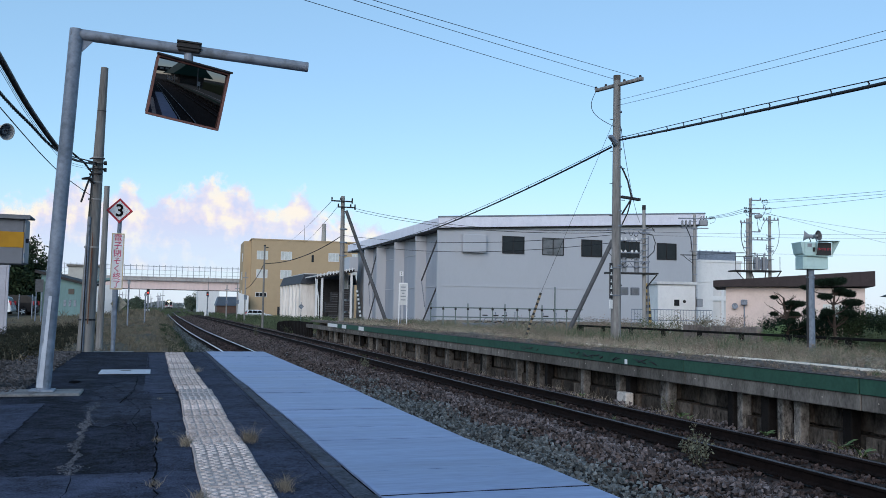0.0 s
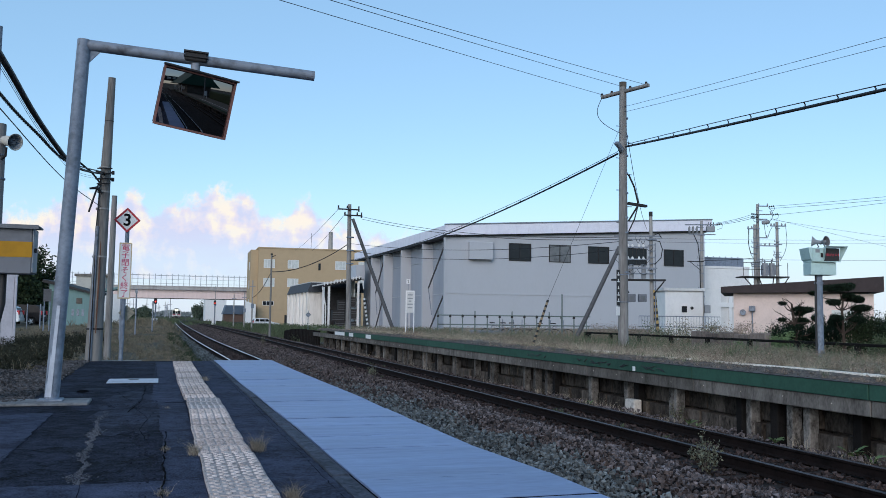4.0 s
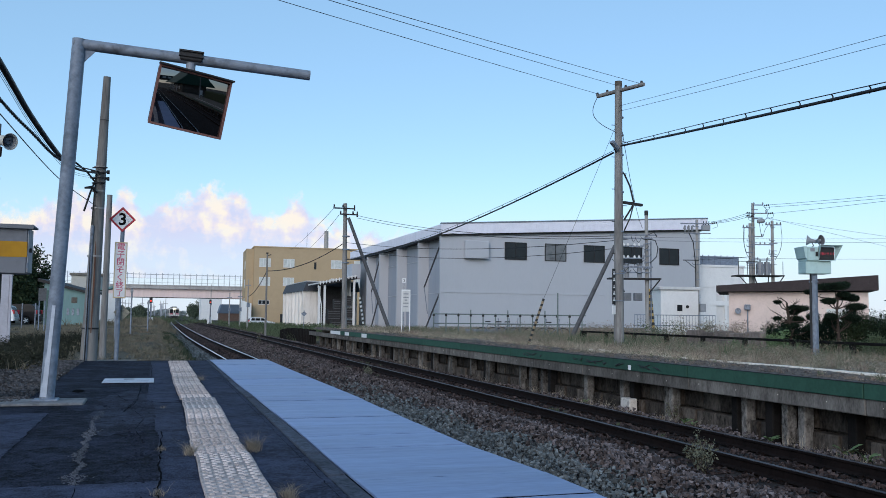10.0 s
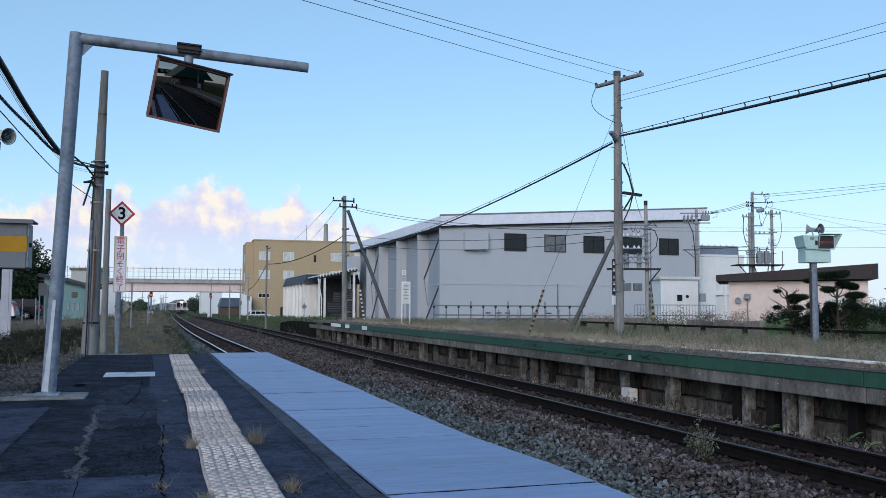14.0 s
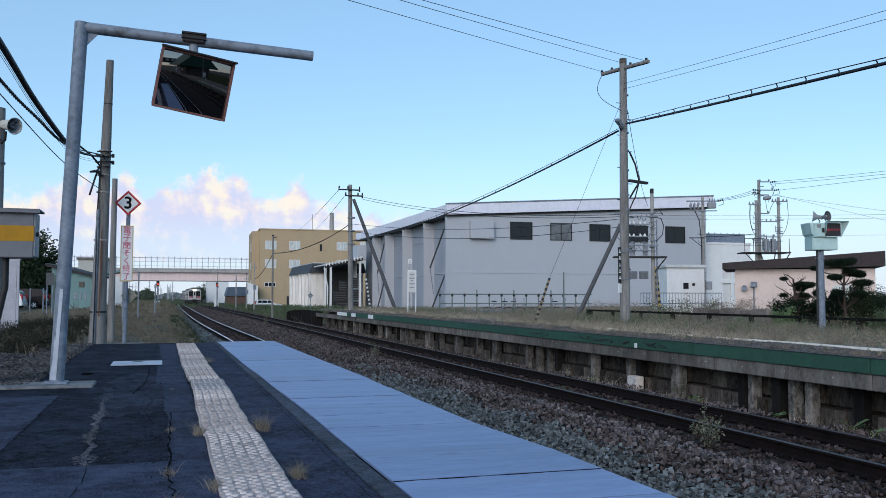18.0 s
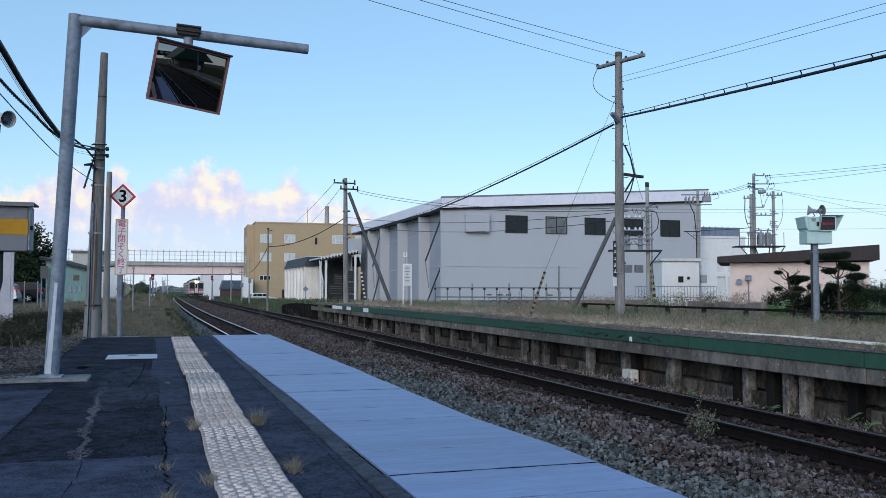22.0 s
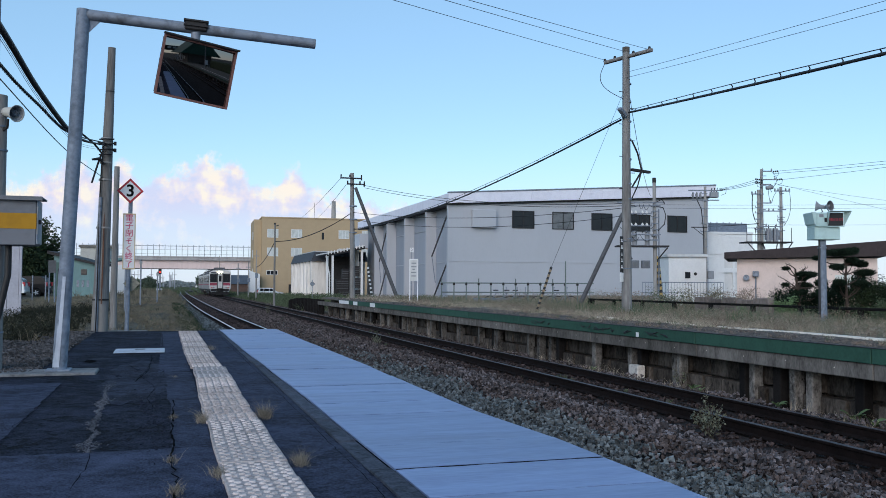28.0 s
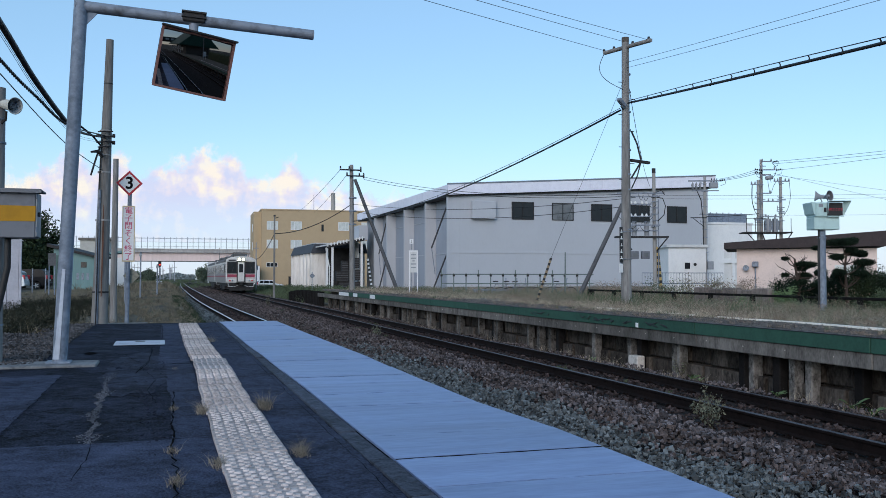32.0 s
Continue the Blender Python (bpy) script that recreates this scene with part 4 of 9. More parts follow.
# ---- far platform ----
def make_far_platform():
    p = thing("platform_far", label="disused island platform with green edge panels, overgrown with grass", category="platform", kind="structure")
    y1 = 52.0
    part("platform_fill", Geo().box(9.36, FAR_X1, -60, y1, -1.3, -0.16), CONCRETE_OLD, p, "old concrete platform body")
    top = mat("platform_top", (0.14, 0.125, 0.1), (0.06, 0.055, 0.042), 0.95, fine=40, coarse=1.5, bump=0.8, depth=0.02)
    part("platform_top", Geo().box(8.8, FAR_X1, -60, y1, -0.156, -0.1, 0.01), top, p, "mossy broken asphalt top")
    # concrete edge beam and green plates in lengths
    y = -59.9
    beam = Geo().box(8.79, 9.0, 0, 3.985, -0.52, -0.302, 0.012).mesh("edge_beam", BEAM)
    plate = Geo().box(8.755, 8.8, 0, 3.978, -0.3, -0.1, 0.006)
    plate = plate.mesh("green_plate", GREEN)
    y = 13.31 - 4 * 18
    while y < y1 - 1:
        part("edge_beam", beam, None, p, m=pose(0, y, 0))
        if y < 45:
            part("green_plate", plate, None, p, m=pose(0, y, 0), label="dark green painted edge plate")
        y += 4.0
    bolt = Geo().cyl((8.784, 0, 0), (8.8, 0, 0), 0.0065, n=8).mesh("bolt", LINE_WHITE)
    for k in range(44):
        part("bolt", bolt, None, p, m=pose(0, 6.0 + 1.0 * k, -0.4 + 0.01 * math.sin(3 * k)))
    for y in (37.8, 41.5, 43.6):
        part("white_plate", Geo().box(8.75, 8.754, y, y + (2.6 if y > 43 else 1.0), -0.29, -0.12), WHITE, p, "faded white edge marking")
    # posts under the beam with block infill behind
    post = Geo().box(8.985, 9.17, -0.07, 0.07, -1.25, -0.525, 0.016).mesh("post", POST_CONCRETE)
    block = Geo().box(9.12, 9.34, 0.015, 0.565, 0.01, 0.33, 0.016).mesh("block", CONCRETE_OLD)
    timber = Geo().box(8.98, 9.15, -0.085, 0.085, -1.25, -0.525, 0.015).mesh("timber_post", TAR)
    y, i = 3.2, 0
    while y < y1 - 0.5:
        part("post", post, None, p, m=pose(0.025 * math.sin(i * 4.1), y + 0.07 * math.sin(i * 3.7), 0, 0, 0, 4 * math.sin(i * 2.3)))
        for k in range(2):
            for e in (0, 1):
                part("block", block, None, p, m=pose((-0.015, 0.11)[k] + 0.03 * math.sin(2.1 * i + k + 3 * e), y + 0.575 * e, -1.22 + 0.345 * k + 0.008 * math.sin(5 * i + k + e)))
        if i % 4 == 2 or i in (4, 5, 8):
            part("timber_post", timber, None, p, m=pose(0, y + 0.56 + 0.08 * math.sin(3 * i), 0, 0, 0, 5 * math.sin(i * 1.3)))
        y += 1.155
        i += 1
    while y > -59:
        y -= 1.155
        if y < 3:
            part("post", post, None, p, m=pose(0, y, 0))
    part("pale_post", Geo().box(8.82, 9.0, 15.37, 15.73, -1.2, -0.86, 0.02), mat("whitewash", (0.62, 0.58, 0.54), (0.24, 0.22, 0.2), 0.9, spec=0.2, fine=26, coarse=7, bump=0.5, depth=0.006), p, "whitewashed marker block")
    # crumbling dark edge and the black joint over the plates
    part("plate_joint", Geo().box(8.75, 8.8, -59, y1 - 6, -0.1, -0.088), BLACK, p, "black joint along the plates")
    # dark soil heaped along the edge, with crumbs of asphalt in it
    xs = (8.802, 8.9, 9.05, 9.3, 9.6, 9.9, 10.3)
    ys = [2 + 0.2 * k for k in range(251)]
    def heap(x, y):
        rise = 0.055 * ease(x, 8.8, 9.05) * (1 - ease(x, 9.5, 10.3)) * (0.7 + 0.5 * math.sin(0.9 * y) * math.sin(0.37 * y + 1))
        return -0.099 + rise + 0.012 * noise.noise(Vector((3 * x, 3 * y, 0)))
    v = [(x + (0.03 * noise.noise(Vector((x, 5 * y, 3))) if x > 8.85 else 0.0), y, heap(x, y)) for y in ys for x in xs]
    n = len(xs)
    soil = mat("edge_soil", (0.14, 0.12, 0.107), (0.035, 0.031, 0.029), 0.95, spec=0.1, fine=24, coarse=3, bump=1.0, depth=0.02)
    part("edge_soil", raw("edge_soil", v, [(j * n + i, j * n + i + 1, (j + 1) * n + i + 1, (j + 1) * n + i) for j in range(len(ys) - 1) for i in range(n - 1)], soil, True), None, p, "dark soil heaped along the edge")
    rg = np.random.default_rng(17)
    q = 5200
    yy = 5 + 45 * rg.uniform(0, 1, q) ** 1.3
    xx = np.clip(8.83 + np.abs(rg.normal(0, 0.4, q)), 8.83, 10.1)
    part("edge_rubble", stones(rg, xx, yy, np.array([heap(a, b) for a, b in zip(xx, yy)]), 0.022, mat("brown_litter", (0.17, 0.145, 0.127), (0.05, 0.043, 0.038), 0.95, spec=0.15, island=0.5), "edge_rubble"), None, p, "crumbled dark asphalt along the edge")
    # painted line, broken by grass and drawing nearer the edge
    rng = random.Random(2)
    y = -20.0
    while y < 19.5:
        n = rng.uniform(1.2, 2.6)
        a, b = (min(10.3, 9.82 + 0.06 * max(0.0, q - 11)) for q in (y, y + n))
        lift = 0.032 if y > 1 else 0.0
        z0, z1 = ((heap(a + 0.08, y) if y > 2 else -0.099) + lift, (heap(b + 0.08, y + n) if y > 2 else -0.099) + lift)
        g = Geo().add([(a, y, z0), (a + 0.17, y, z0), (b + 0.17, y + n, z1), (b, y + n, z1), (a, y, z0 - 0.05), (a + 0.17, y, z0 - 0.05), (b + 0.17, y + n, z1 - 0.05), (b, y + n, z1 - 0.05)], [(0, 1, 2, 3), (0, 4, 5, 1), (1, 5, 6, 2), (2, 6, 7, 3), (3, 7, 4, 0)])
        part("white_line", g, LINE_WHITE, p, "worn white painted line")
        y += n + rng.choice((0.02, 0.05, 0.1, 0.5))
    # graffiti-like black scrawl strokes on two plates
    g = Geo()
    for y0, n in ((13.9, 2), (14.5, 3), (15.7, 2), (16.4, 6), (17.0, 3), (17.6, 2), (19.6, 3), (20.2, 3)):
        for k in range(n):
            a, up = rng.uniform(-0.25, 0.25), rng.choice((-1, 1))
            ln, z0 = rng.uniform(0.12, 0.34), -0.2 - up * rng.uniform(0.01, 0.06)
            g.tube([(8.752, y0 + a + ln * q, z0 + up * rng.uniform(0.02, 0.1) * q) for q in (0, 0.3, 0.7, 1)], [0.004, 0.015, 0.012, 0.003], 4)
    part("paint_marks", g, BLACK, p, "black scrawled paint marks")
    part("marker_plate", Geo().box(8.748, 8.753, 15.2, 15.3, -0.29, -0.2), WHITE, p, "small white marker plate")
    # ramp of old sleepers at the far end
    for i in range(25):
        y = y1 + 0.05 + i * 0.62
        h = -0.2 - 0.3 * (i / 24) ** 4 + 0.012 * math.sin(5 * i)
        part("ramp_post", Geo().box(8.85, 9.0, y, y + 0.11, -1.2, h, 0.01), TAR, p, "tarred upright sleeper")
    for z in (-0.5,):
        part("ramp_rail", Geo().box(9.001, 9.05, y1, y1 + 15.2, z, z + 0.1), TAR, p)
    part("ramp_fill", Geo().prism([(y1, -1.25), (y1 + 15.4, -1.25), (y1 + 15.4, -1.2), (y1, -0.95)], "x", 9.2, FAR_X1 - 1), SOIL, p)
    return p


make_far_platform()


def make_back_rail():
    """Low fence of old rail along the back of the far platform."""
    t = thing("low_rail_fence", (FAR_X1 + 0.1, 0, 0), label="low black fence of old rail behind the grass", category="fence")
    part("top_rail", Geo().box(-0.035, 0.035, 6, 27.9, 0.2, 0.26, 0.01), TAR, t)
    part("end_post", Geo().box(-0.09, 0.09, 27.6, 27.8, -0.9, 0.2, 0.01), TAR, t)
    for i in range(12):
        part("post", Geo().box(-0.045, 0.045, 6.2 + 1.8 * i, 6.3 + 1.8 * i, -0.9, 0.2), TAR, t)
    w = thing("low_block_wall", (15.45, 0, -0.8), label="low weathered brown-grey block wall behind the fence", category="wall")
    brown = mat("brown_block", (0.21, 0.175, 0.158), (0.075, 0.062, 0.056), 0.95, spec=0.15, fine=30, coarse=3, bump=0.7, depth=0.02, each=0.25, streak=0.5)
    for i in range(5):
        part("block", Geo().box(0, 0.2, 20.0 + 0.7 * i, 20.68 + 0.7 * i, 0, 1.18 - 0.05 * (i % 2), 0.02), brown, w)


make_back_rail()


# ---- buildings ----
def window_unit(parent, x0, x1, z0, z1, y, glass, sashes=2, frame_m=None, depth=0.12):
    """A sliding window on a wall that faces -y."""
    frame_m = frame_m or STEEL_DARK
    w = part("window", Geo().box(x0, x1, y - 0.02, y + depth, z0, z1), glass, parent)
    f = Geo()
    b = 0.06
    f.box(x0 - b, x1 + b, y - 0.07, y, z1, z1 + b).box(x0 - b, x1 + b, y - 0.07, y, z0 - b, z0)
    f.box(x0 - b, x0, y - 0.07, y, z0, z1).box(x1, x1 + b, y - 0.07, y, z0, z1)
    for i in range(1, sashes):
        x = x0 + (x1 - x0) * i / sashes
        f.box(x - 0.035, x + 0.035, y - 0.06, y - 0.021, z0, z1)
    part("window_frame", f, frame_m, w)
    return w


def make_warehouse():
    x0, x1, y0, y1, base = 23.8, 50.5, 74.3, 112.0, -1.2
    t = thing("warehouse", label="large grey clad warehouse with a pale sloping roof fascia", category="warehouse")
    part("wall", Geo().prism([(x0 + 1.1, base), (x1, base), (x1, 9.48), (x0 + 1.1, 8.01)], "y", y0, y1), WALL_GREY, t)
    part("end_fin", Geo().prism([(x0, base), (x0 + 1.098, base), (x0 + 1.098, 8.0), (x0, 7.94)], "y", y0 + 0.003, y0 + 0.45), WALL_GREY, t)
    part("roof", Geo().prism([(x0 - 0.12, 7.93), (x1 + 0.6, 9.51), (x1 + 0.6, 10.52), (x0 - 0.12, 8.82)], "y", y0 - 0.45, y1 + 0.5), ROOF_LILAC, t, "pale lilac-grey metal roof edge")
    # dark strip that draws the soffit's shade below the fascia
    part("soffit_shadow_gap", Geo().prism([(x0 - 0.08, 7.8), (x1 + 0.5, 9.37), (x1 + 0.5, 9.5), (x0 - 0.08, 7.925)], "y", y0 - 0.3, y1 + 0.3), STEEL_DARK, t, "dark strip standing in for shade under the roof edge")
    part("ridge_trim", Geo().prism([(x0 - 0.15, 8.83), (x1 + 0.62, 10.53), (x1 + 0.62, 10.65), (x0 - 0.15, 8.95)], "y", y0 - 0.5, y0 - 0.2), GALV_WORN, t, "grey trim along the roof edge")
    for k in range(22):
        x = x0 + 1.2 * k + 0.6
        z = 7.93 + 1.58 * (x - x0 + 0.12) / (x1 - x0 + 0.72)
        part("roof_seam", Geo().box(x, x + 0.03, y0 - 0.47, y0 - 0.451, z + 0.02, z + 0.86 + 0.004 * k), ROOF_LILAC, t)
    part("wall_seam", Geo().box(x0 - 0.02, x1, y0 - 0.04, y0 - 0.003, 2.8, 2.9), WALL_GREY, t)
    part("wall_base", Geo().box(x0 - 0.05, x1, y0 - 0.06, y0 - 0.003, base, -0.2), CONCRETE, t)
    for x in (29.95, 33.93, 37.92, 41.93, 46.0):
        window_unit(t, x, x + 2.05, 5.95, 7.44, y0, GLASS_GREY if x == 33.93 else GLASS)
    part("vent_box", Geo().box(25.95, 28.2, y0 - 0.5, y0 - 0.004, 5.85, 7.46, 0.04), WALL_GREY, t, "pale boxed vent cover")
    for y in (81.4, 89.3, 97.0, 103.2):
        part("buttress", Geo().box(x0 + 0.02, x0 + 1.096, y, y + 0.35, base, 7.75), WALL_GREY, t)
    # darker wall tone for the bays: shade between the fins put into colour
    bay = mat("shaded_bay_sheet", (0.335, 0.36, 0.415), (0.3, 0.324, 0.375), 0.75, spec=0.3, fine=6, coarse=0.2, bump=0.03, streak=True, each=0.06)
    for a, b in ((74.8, 81.38), (81.77, 89.28), (89.67, 96.98), (97.37, 103.18), (103.57, 106.5)):
        part("bay_panel", Geo().box(x0 + 1.06, x0 + 1.098, a, b, base, 7.7), bay, t, "blue-grey sheeting darkened as shade between the fins")
    part("corner_post", Geo().box(x0 - 0.06, x0 + 0.12, y0 - 0.05, y0 + 0.002, base, 7.72), WALL_GREY, t)
    for y, n in ((74.9, 4.6), (97.4, 3.6)):
        for top, low in ((6.9, 3.4), (2.6, -0.9)):
            part("brace", Geo().tube([(x0 + 0.07, y + n, low), (x0 + 0.07, y, top)], 0.075, 6), STRUT, t, "dark steel brace")
        part("tie_rod", Geo().tube([(x0 + 0.07, y + n, 3.4), (x0 + 0.07, y + n * 0.75, 0.9)], 0.04, 6), GALV_WORN, t)
    part("bay_rail", Geo().box(x0 + 1.0, x0 + 1.097, y0 + 0.5, 106.5, 2.8, 2.87), WALL_GREY, t)
    part("bay_rail", Geo().box(x0 + 1.0, x0 + 1.097, y0 + 0.5, 106.5, 6.1, 6.15), WALL_GREY, t)
    part("shutter", Geo().box(x0 - 1.2, x0 - 1.1, 107, 111, base, 5.2), WALL_LIGHT, t, "pale roller shutter")
    part("porch", Geo().box(x0 - 1.1, x0 - 0.02, 106.6, 111.8, 5.2, 7.0), WALL_GREY, t)


make_warehouse()


def make_tan_building():
    # front faces the camera's side of the tracks; one narrow side shows
    t = thing("office_block", (15.5, 152.5, -1.2), -2.0, label="four-storey tan rendered block with paired white windows", category="building")
    part("wall", Geo().box(0, 26, 0, 12, 0, 13.25), TAN, t)
    part("parapet", Geo().box(-0.1, 26.1, -0.1, 12.1, 13.25, 13.45), TAN, t)
    part("low_annex", Geo().box(-1.25, -0.004, 1.0, 11, 0, 13.0), TAN, t)
    for z in (11.25 - 1.5 + 0.2, 6.75, 3.55):
        for x in (0.95, 5.0, 13.2, 17.3, 21.4) if z > 4 else (0.9, 13.2):
            h = 1.35 if z > 4 else 0.65
            window_unit(t, x, x + 1.75, z, z + h, 0, GLASS_PALE if z > 4 else GLASS, 3, WHITE)
    for z in (9.6, 6.4, 3.2):
        part("side_window", Geo().box(-1.3, -1.24, 3.2, 4.6, z, z + 1.4), GLASS_PALE, t)
    part("small_window", Geo().box(10.2, 10.6, -0.05, -0.003, 9.7, 10.9), GLASS, t)
    part("chimney", Geo().cyl((13.1, 6, 13.4), (13.1, 6, 17.0), 0.42, 0.36, 14), POLE_GREY, t, "slim grey flue")
    part("aerial", Geo().tube([(9.0, 1, 13.4), (9.0, 1, 16.2)], 0.03, 5), STEEL_DARK, t)
    part("dark_door", Geo().box(4.6, 9.2, -0.08, -0.004, 0, 1.9), STEEL_DARK, t, "dark bin store and doors")


make_tan_building()


def make_low_buildings():
    t = thing("low_store", (17.75, 103.5, -1.2), 0, label="low pale concrete store with ribbed walls and a dark parapet", category="building")
    pale = mat("weathered_white_render", (0.82, 0.79, 0.76), (0.56, 0.53, 0.5), 0.85, spec=0.2, fine=8, coarse=0.7, bump=0.08, streak=True)
    slate = mat("slate_parapet", (0.06, 0.067, 0.082), (0.036, 0.04, 0.05), 0.7, spec=0.3, fine=12, coarse=0.8, bump=0.05)
    part("wall", Geo().box(0.3, 7.0, 9.3, 28, 0, 4.898), pale, t)
    part("parapet", Geo().prism([(-0.1, 4.9), (7.3, 4.9), (7.0, 6.1), (0.4, 6.1)], "y", 8.9, 28.3), slate, t, "dark grey sloping metal parapet")
    part("parapet_cap", Geo().box(0.35, 7.05, 8.85, 28.35, 6.102, 6.2), WALL_LIGHT, t)
    for i in range(7):
        part("rib", Geo().box(-0.05, 0.296, 9.4 + 3.0 * i, 9.95 + 3.0 * i, 0, 4.89), pale, t)
    t = thing("loading_canopy", (18.2, 104.0, -1.2), 0, label="open lean-to loading canopy with white posts and rafters", category="canopy")
    part("canopy_roof", Geo().prism([(0, 5.55), (4.6, 6.55), (4.6, 6.7), (0, 5.7)], "y", 0, 8), WALL_LIGHT, t)
    part("canopy_edge", Geo().prism([(0, 5.25), (4.6, 6.2), (4.6, 6.54), (0, 5.54)], "y", 0.02, 0.12), STEEL_DARK, t)
    for x in (0.1, 0.75, 4.3):
        part("post", Geo().box(x - 0.12, x + 0.12, 0.14, 0.4, 0, 5.4 + 0.2 * x), WHITE, t)
    part("downpipe", Geo().tube([(-0.1, 0, 5.3), (0.35, 0, 3.0), (0.35, 0, 0)], 0.07), WHITE, t)
    part("back_wall", Geo().box(1.5, 4.6, 7.6, 7.8, 0, 5.5), STEEL_DARK, t)
    for i in range(12):
        part("rafter", Geo().box(0.1 + 0.38 * i, 0.2 + 0.38 * i, -0.12, 0.0, 5.45 + 0.0785 * i, 5.85 + 0.0785 * i), WHITE, t)
    for x, z, w in ((1.7, 0, 1.1), (3.0, 0, 1.3), (1.3, 1.3, 1.4), (3.0, 1.45, 1.3), (2.0, 2.5, 0.7), (3.1, 2.9, 1.0)):
        c = thing("crate_stack", (18.2 + x, 104.6, -1.2 + z), 0, "dark slatted crate stacked under the canopy", "crate", "crates under the canopy")
        part("crate", Geo().box(0, w, 0, 1.0, 0.02, 1.25), STEEL_DARK, c)
        for k in range(4):
            part("slat", Geo().box(-0.03, w + 0.03, -0.05, -0.004, 0.12 + 0.28 * k, 0.2 + 0.28 * k), STRUT, c)
    # white buildings behind the warehouse's right end
    t = thing("white_factory", (51.5, 76.1, -1.2), -3, label="white rendered factory block with panelled walls and a roof railing", category="building")
    w = 4.9
    part("wall", Geo().box(0, w, 0.2, 11, 0, 7.15), mat("pale_wall_panel", (0.66, 0.66, 0.655), (0.56, 0.56, 0.56), 0.8, fine=10, coarse=0.5, bump=0.03), t)
    for a, b in ((0, 2.0), (2.94, 3.25), (4.6, w)):
        part("pilaster", Geo().box(a, b, 0, 0.197, 0, 5.1), WHITE, t)
    part("floor_band", Geo().box(0, w, -0.02, 0.197, 3.3, 3.75), WHITE, t)
    part("upper_wall", Geo().box(0, w + 0.3, -0.05, 0.197, 5.1, 7.15), WHITE, t)
    part("roof_edge", Geo().box(-0.1, w + 0.35, -0.12, 11.1, 7.16, 7.38), WHITE, t)
    part("roof_fence", Geo().box(0, w, 0.4, 0.45, 7.38, 8.3), GALV, t, "bluish roof fence")
    for k in range(7):
        part("fence_post", Geo().box(0.7 * k, 0.7 * k + 0.08, 0.36, 0.397, 7.38, 8.4), GALV, t)
    t = thing("switch_house", (27.1, 43.7, -1.1), -12, label="small white cubicle with a flat lid, window and gauge", category="kiosk")
    part("body", Geo().box(0, 2.2, 0, 2.2, 0, 3.45, 0.02), WHITE, t)
    part("lid", Geo().box(-0.12, 2.3, -0.15, 2.3, 3.45, 3.62, 0.02), WALL_LIGHT, t)
    part("window", Geo().box(0.95, 1.25, -0.03, -0.003, 2.25, 2.6), GLASS, t)
    part("gauge", Geo().cyl((1.55, -0.03, 2.5), (1.55, 0, 2.5), 0.09, n=14), STEEL_DARK, t)
    # pink-walled house with a brown roof
    t = thing("pink_shed", (27.1, 38.5, -1.0), -37, label="low pale pink building with a deep dark brown roof edge", category="building")
    part("wall", Geo().box(0.6, 7.1, 0.5, 6.0, 0, 3.11), PINK_WALL, t)
    part("roof", Geo().prism([(0, 3.12), (7.5, 3.2), (7.5, 3.94), (0, 3.43)], "y", 0, 6.5), BROWN_ROOF, t, "dark brown ribbed metal roof")
    for i in range(38):
        part("roof_rib", Geo().box(0.05 + 0.2 * i, 0.075 + 0.2 * i, -0.018, -0.003, 3.13 + 0.002 * i, 3.42 + 0.0135 * i), BROWN_ROOF, t)
    part("pipe_cap", Geo().box(1.35, 1.65, 0.2, 0.49, 2.2, 2.48, 0.03), GALV_WORN, t)
    part("vent_hood", Geo().cyl((1.05, 0.25, 2.15), (1.05, 0.49, 2.15), 0.15, n=14), GALV_WORN, t)
    part("pipe", Geo().tube([(1.5, 0.38, 2.2), (1.5, 0.38, 0.6)], 0.035), GALV_WORN, t)
    part("window", Geo().box(5.2, 6.2, 0.46, 0.497, 1.2, 2.3), GLASS_PALE, t)
    t = thing("rear_house", (37.0, 36.0, -1.0), -37, label="small house behind with a dark tiled roof", category="house")
    part("wall", Geo().box(0, 7, 0, 6, 0, 3.0), WALL_LIGHT, t)
    part("roof", Geo().prism([(-0.4, 2.9), (3.5, 4.6), (7.4, 2.9)], "y", -0.4, 6.4), STEEL_DARK, t)


make_low_buildings()


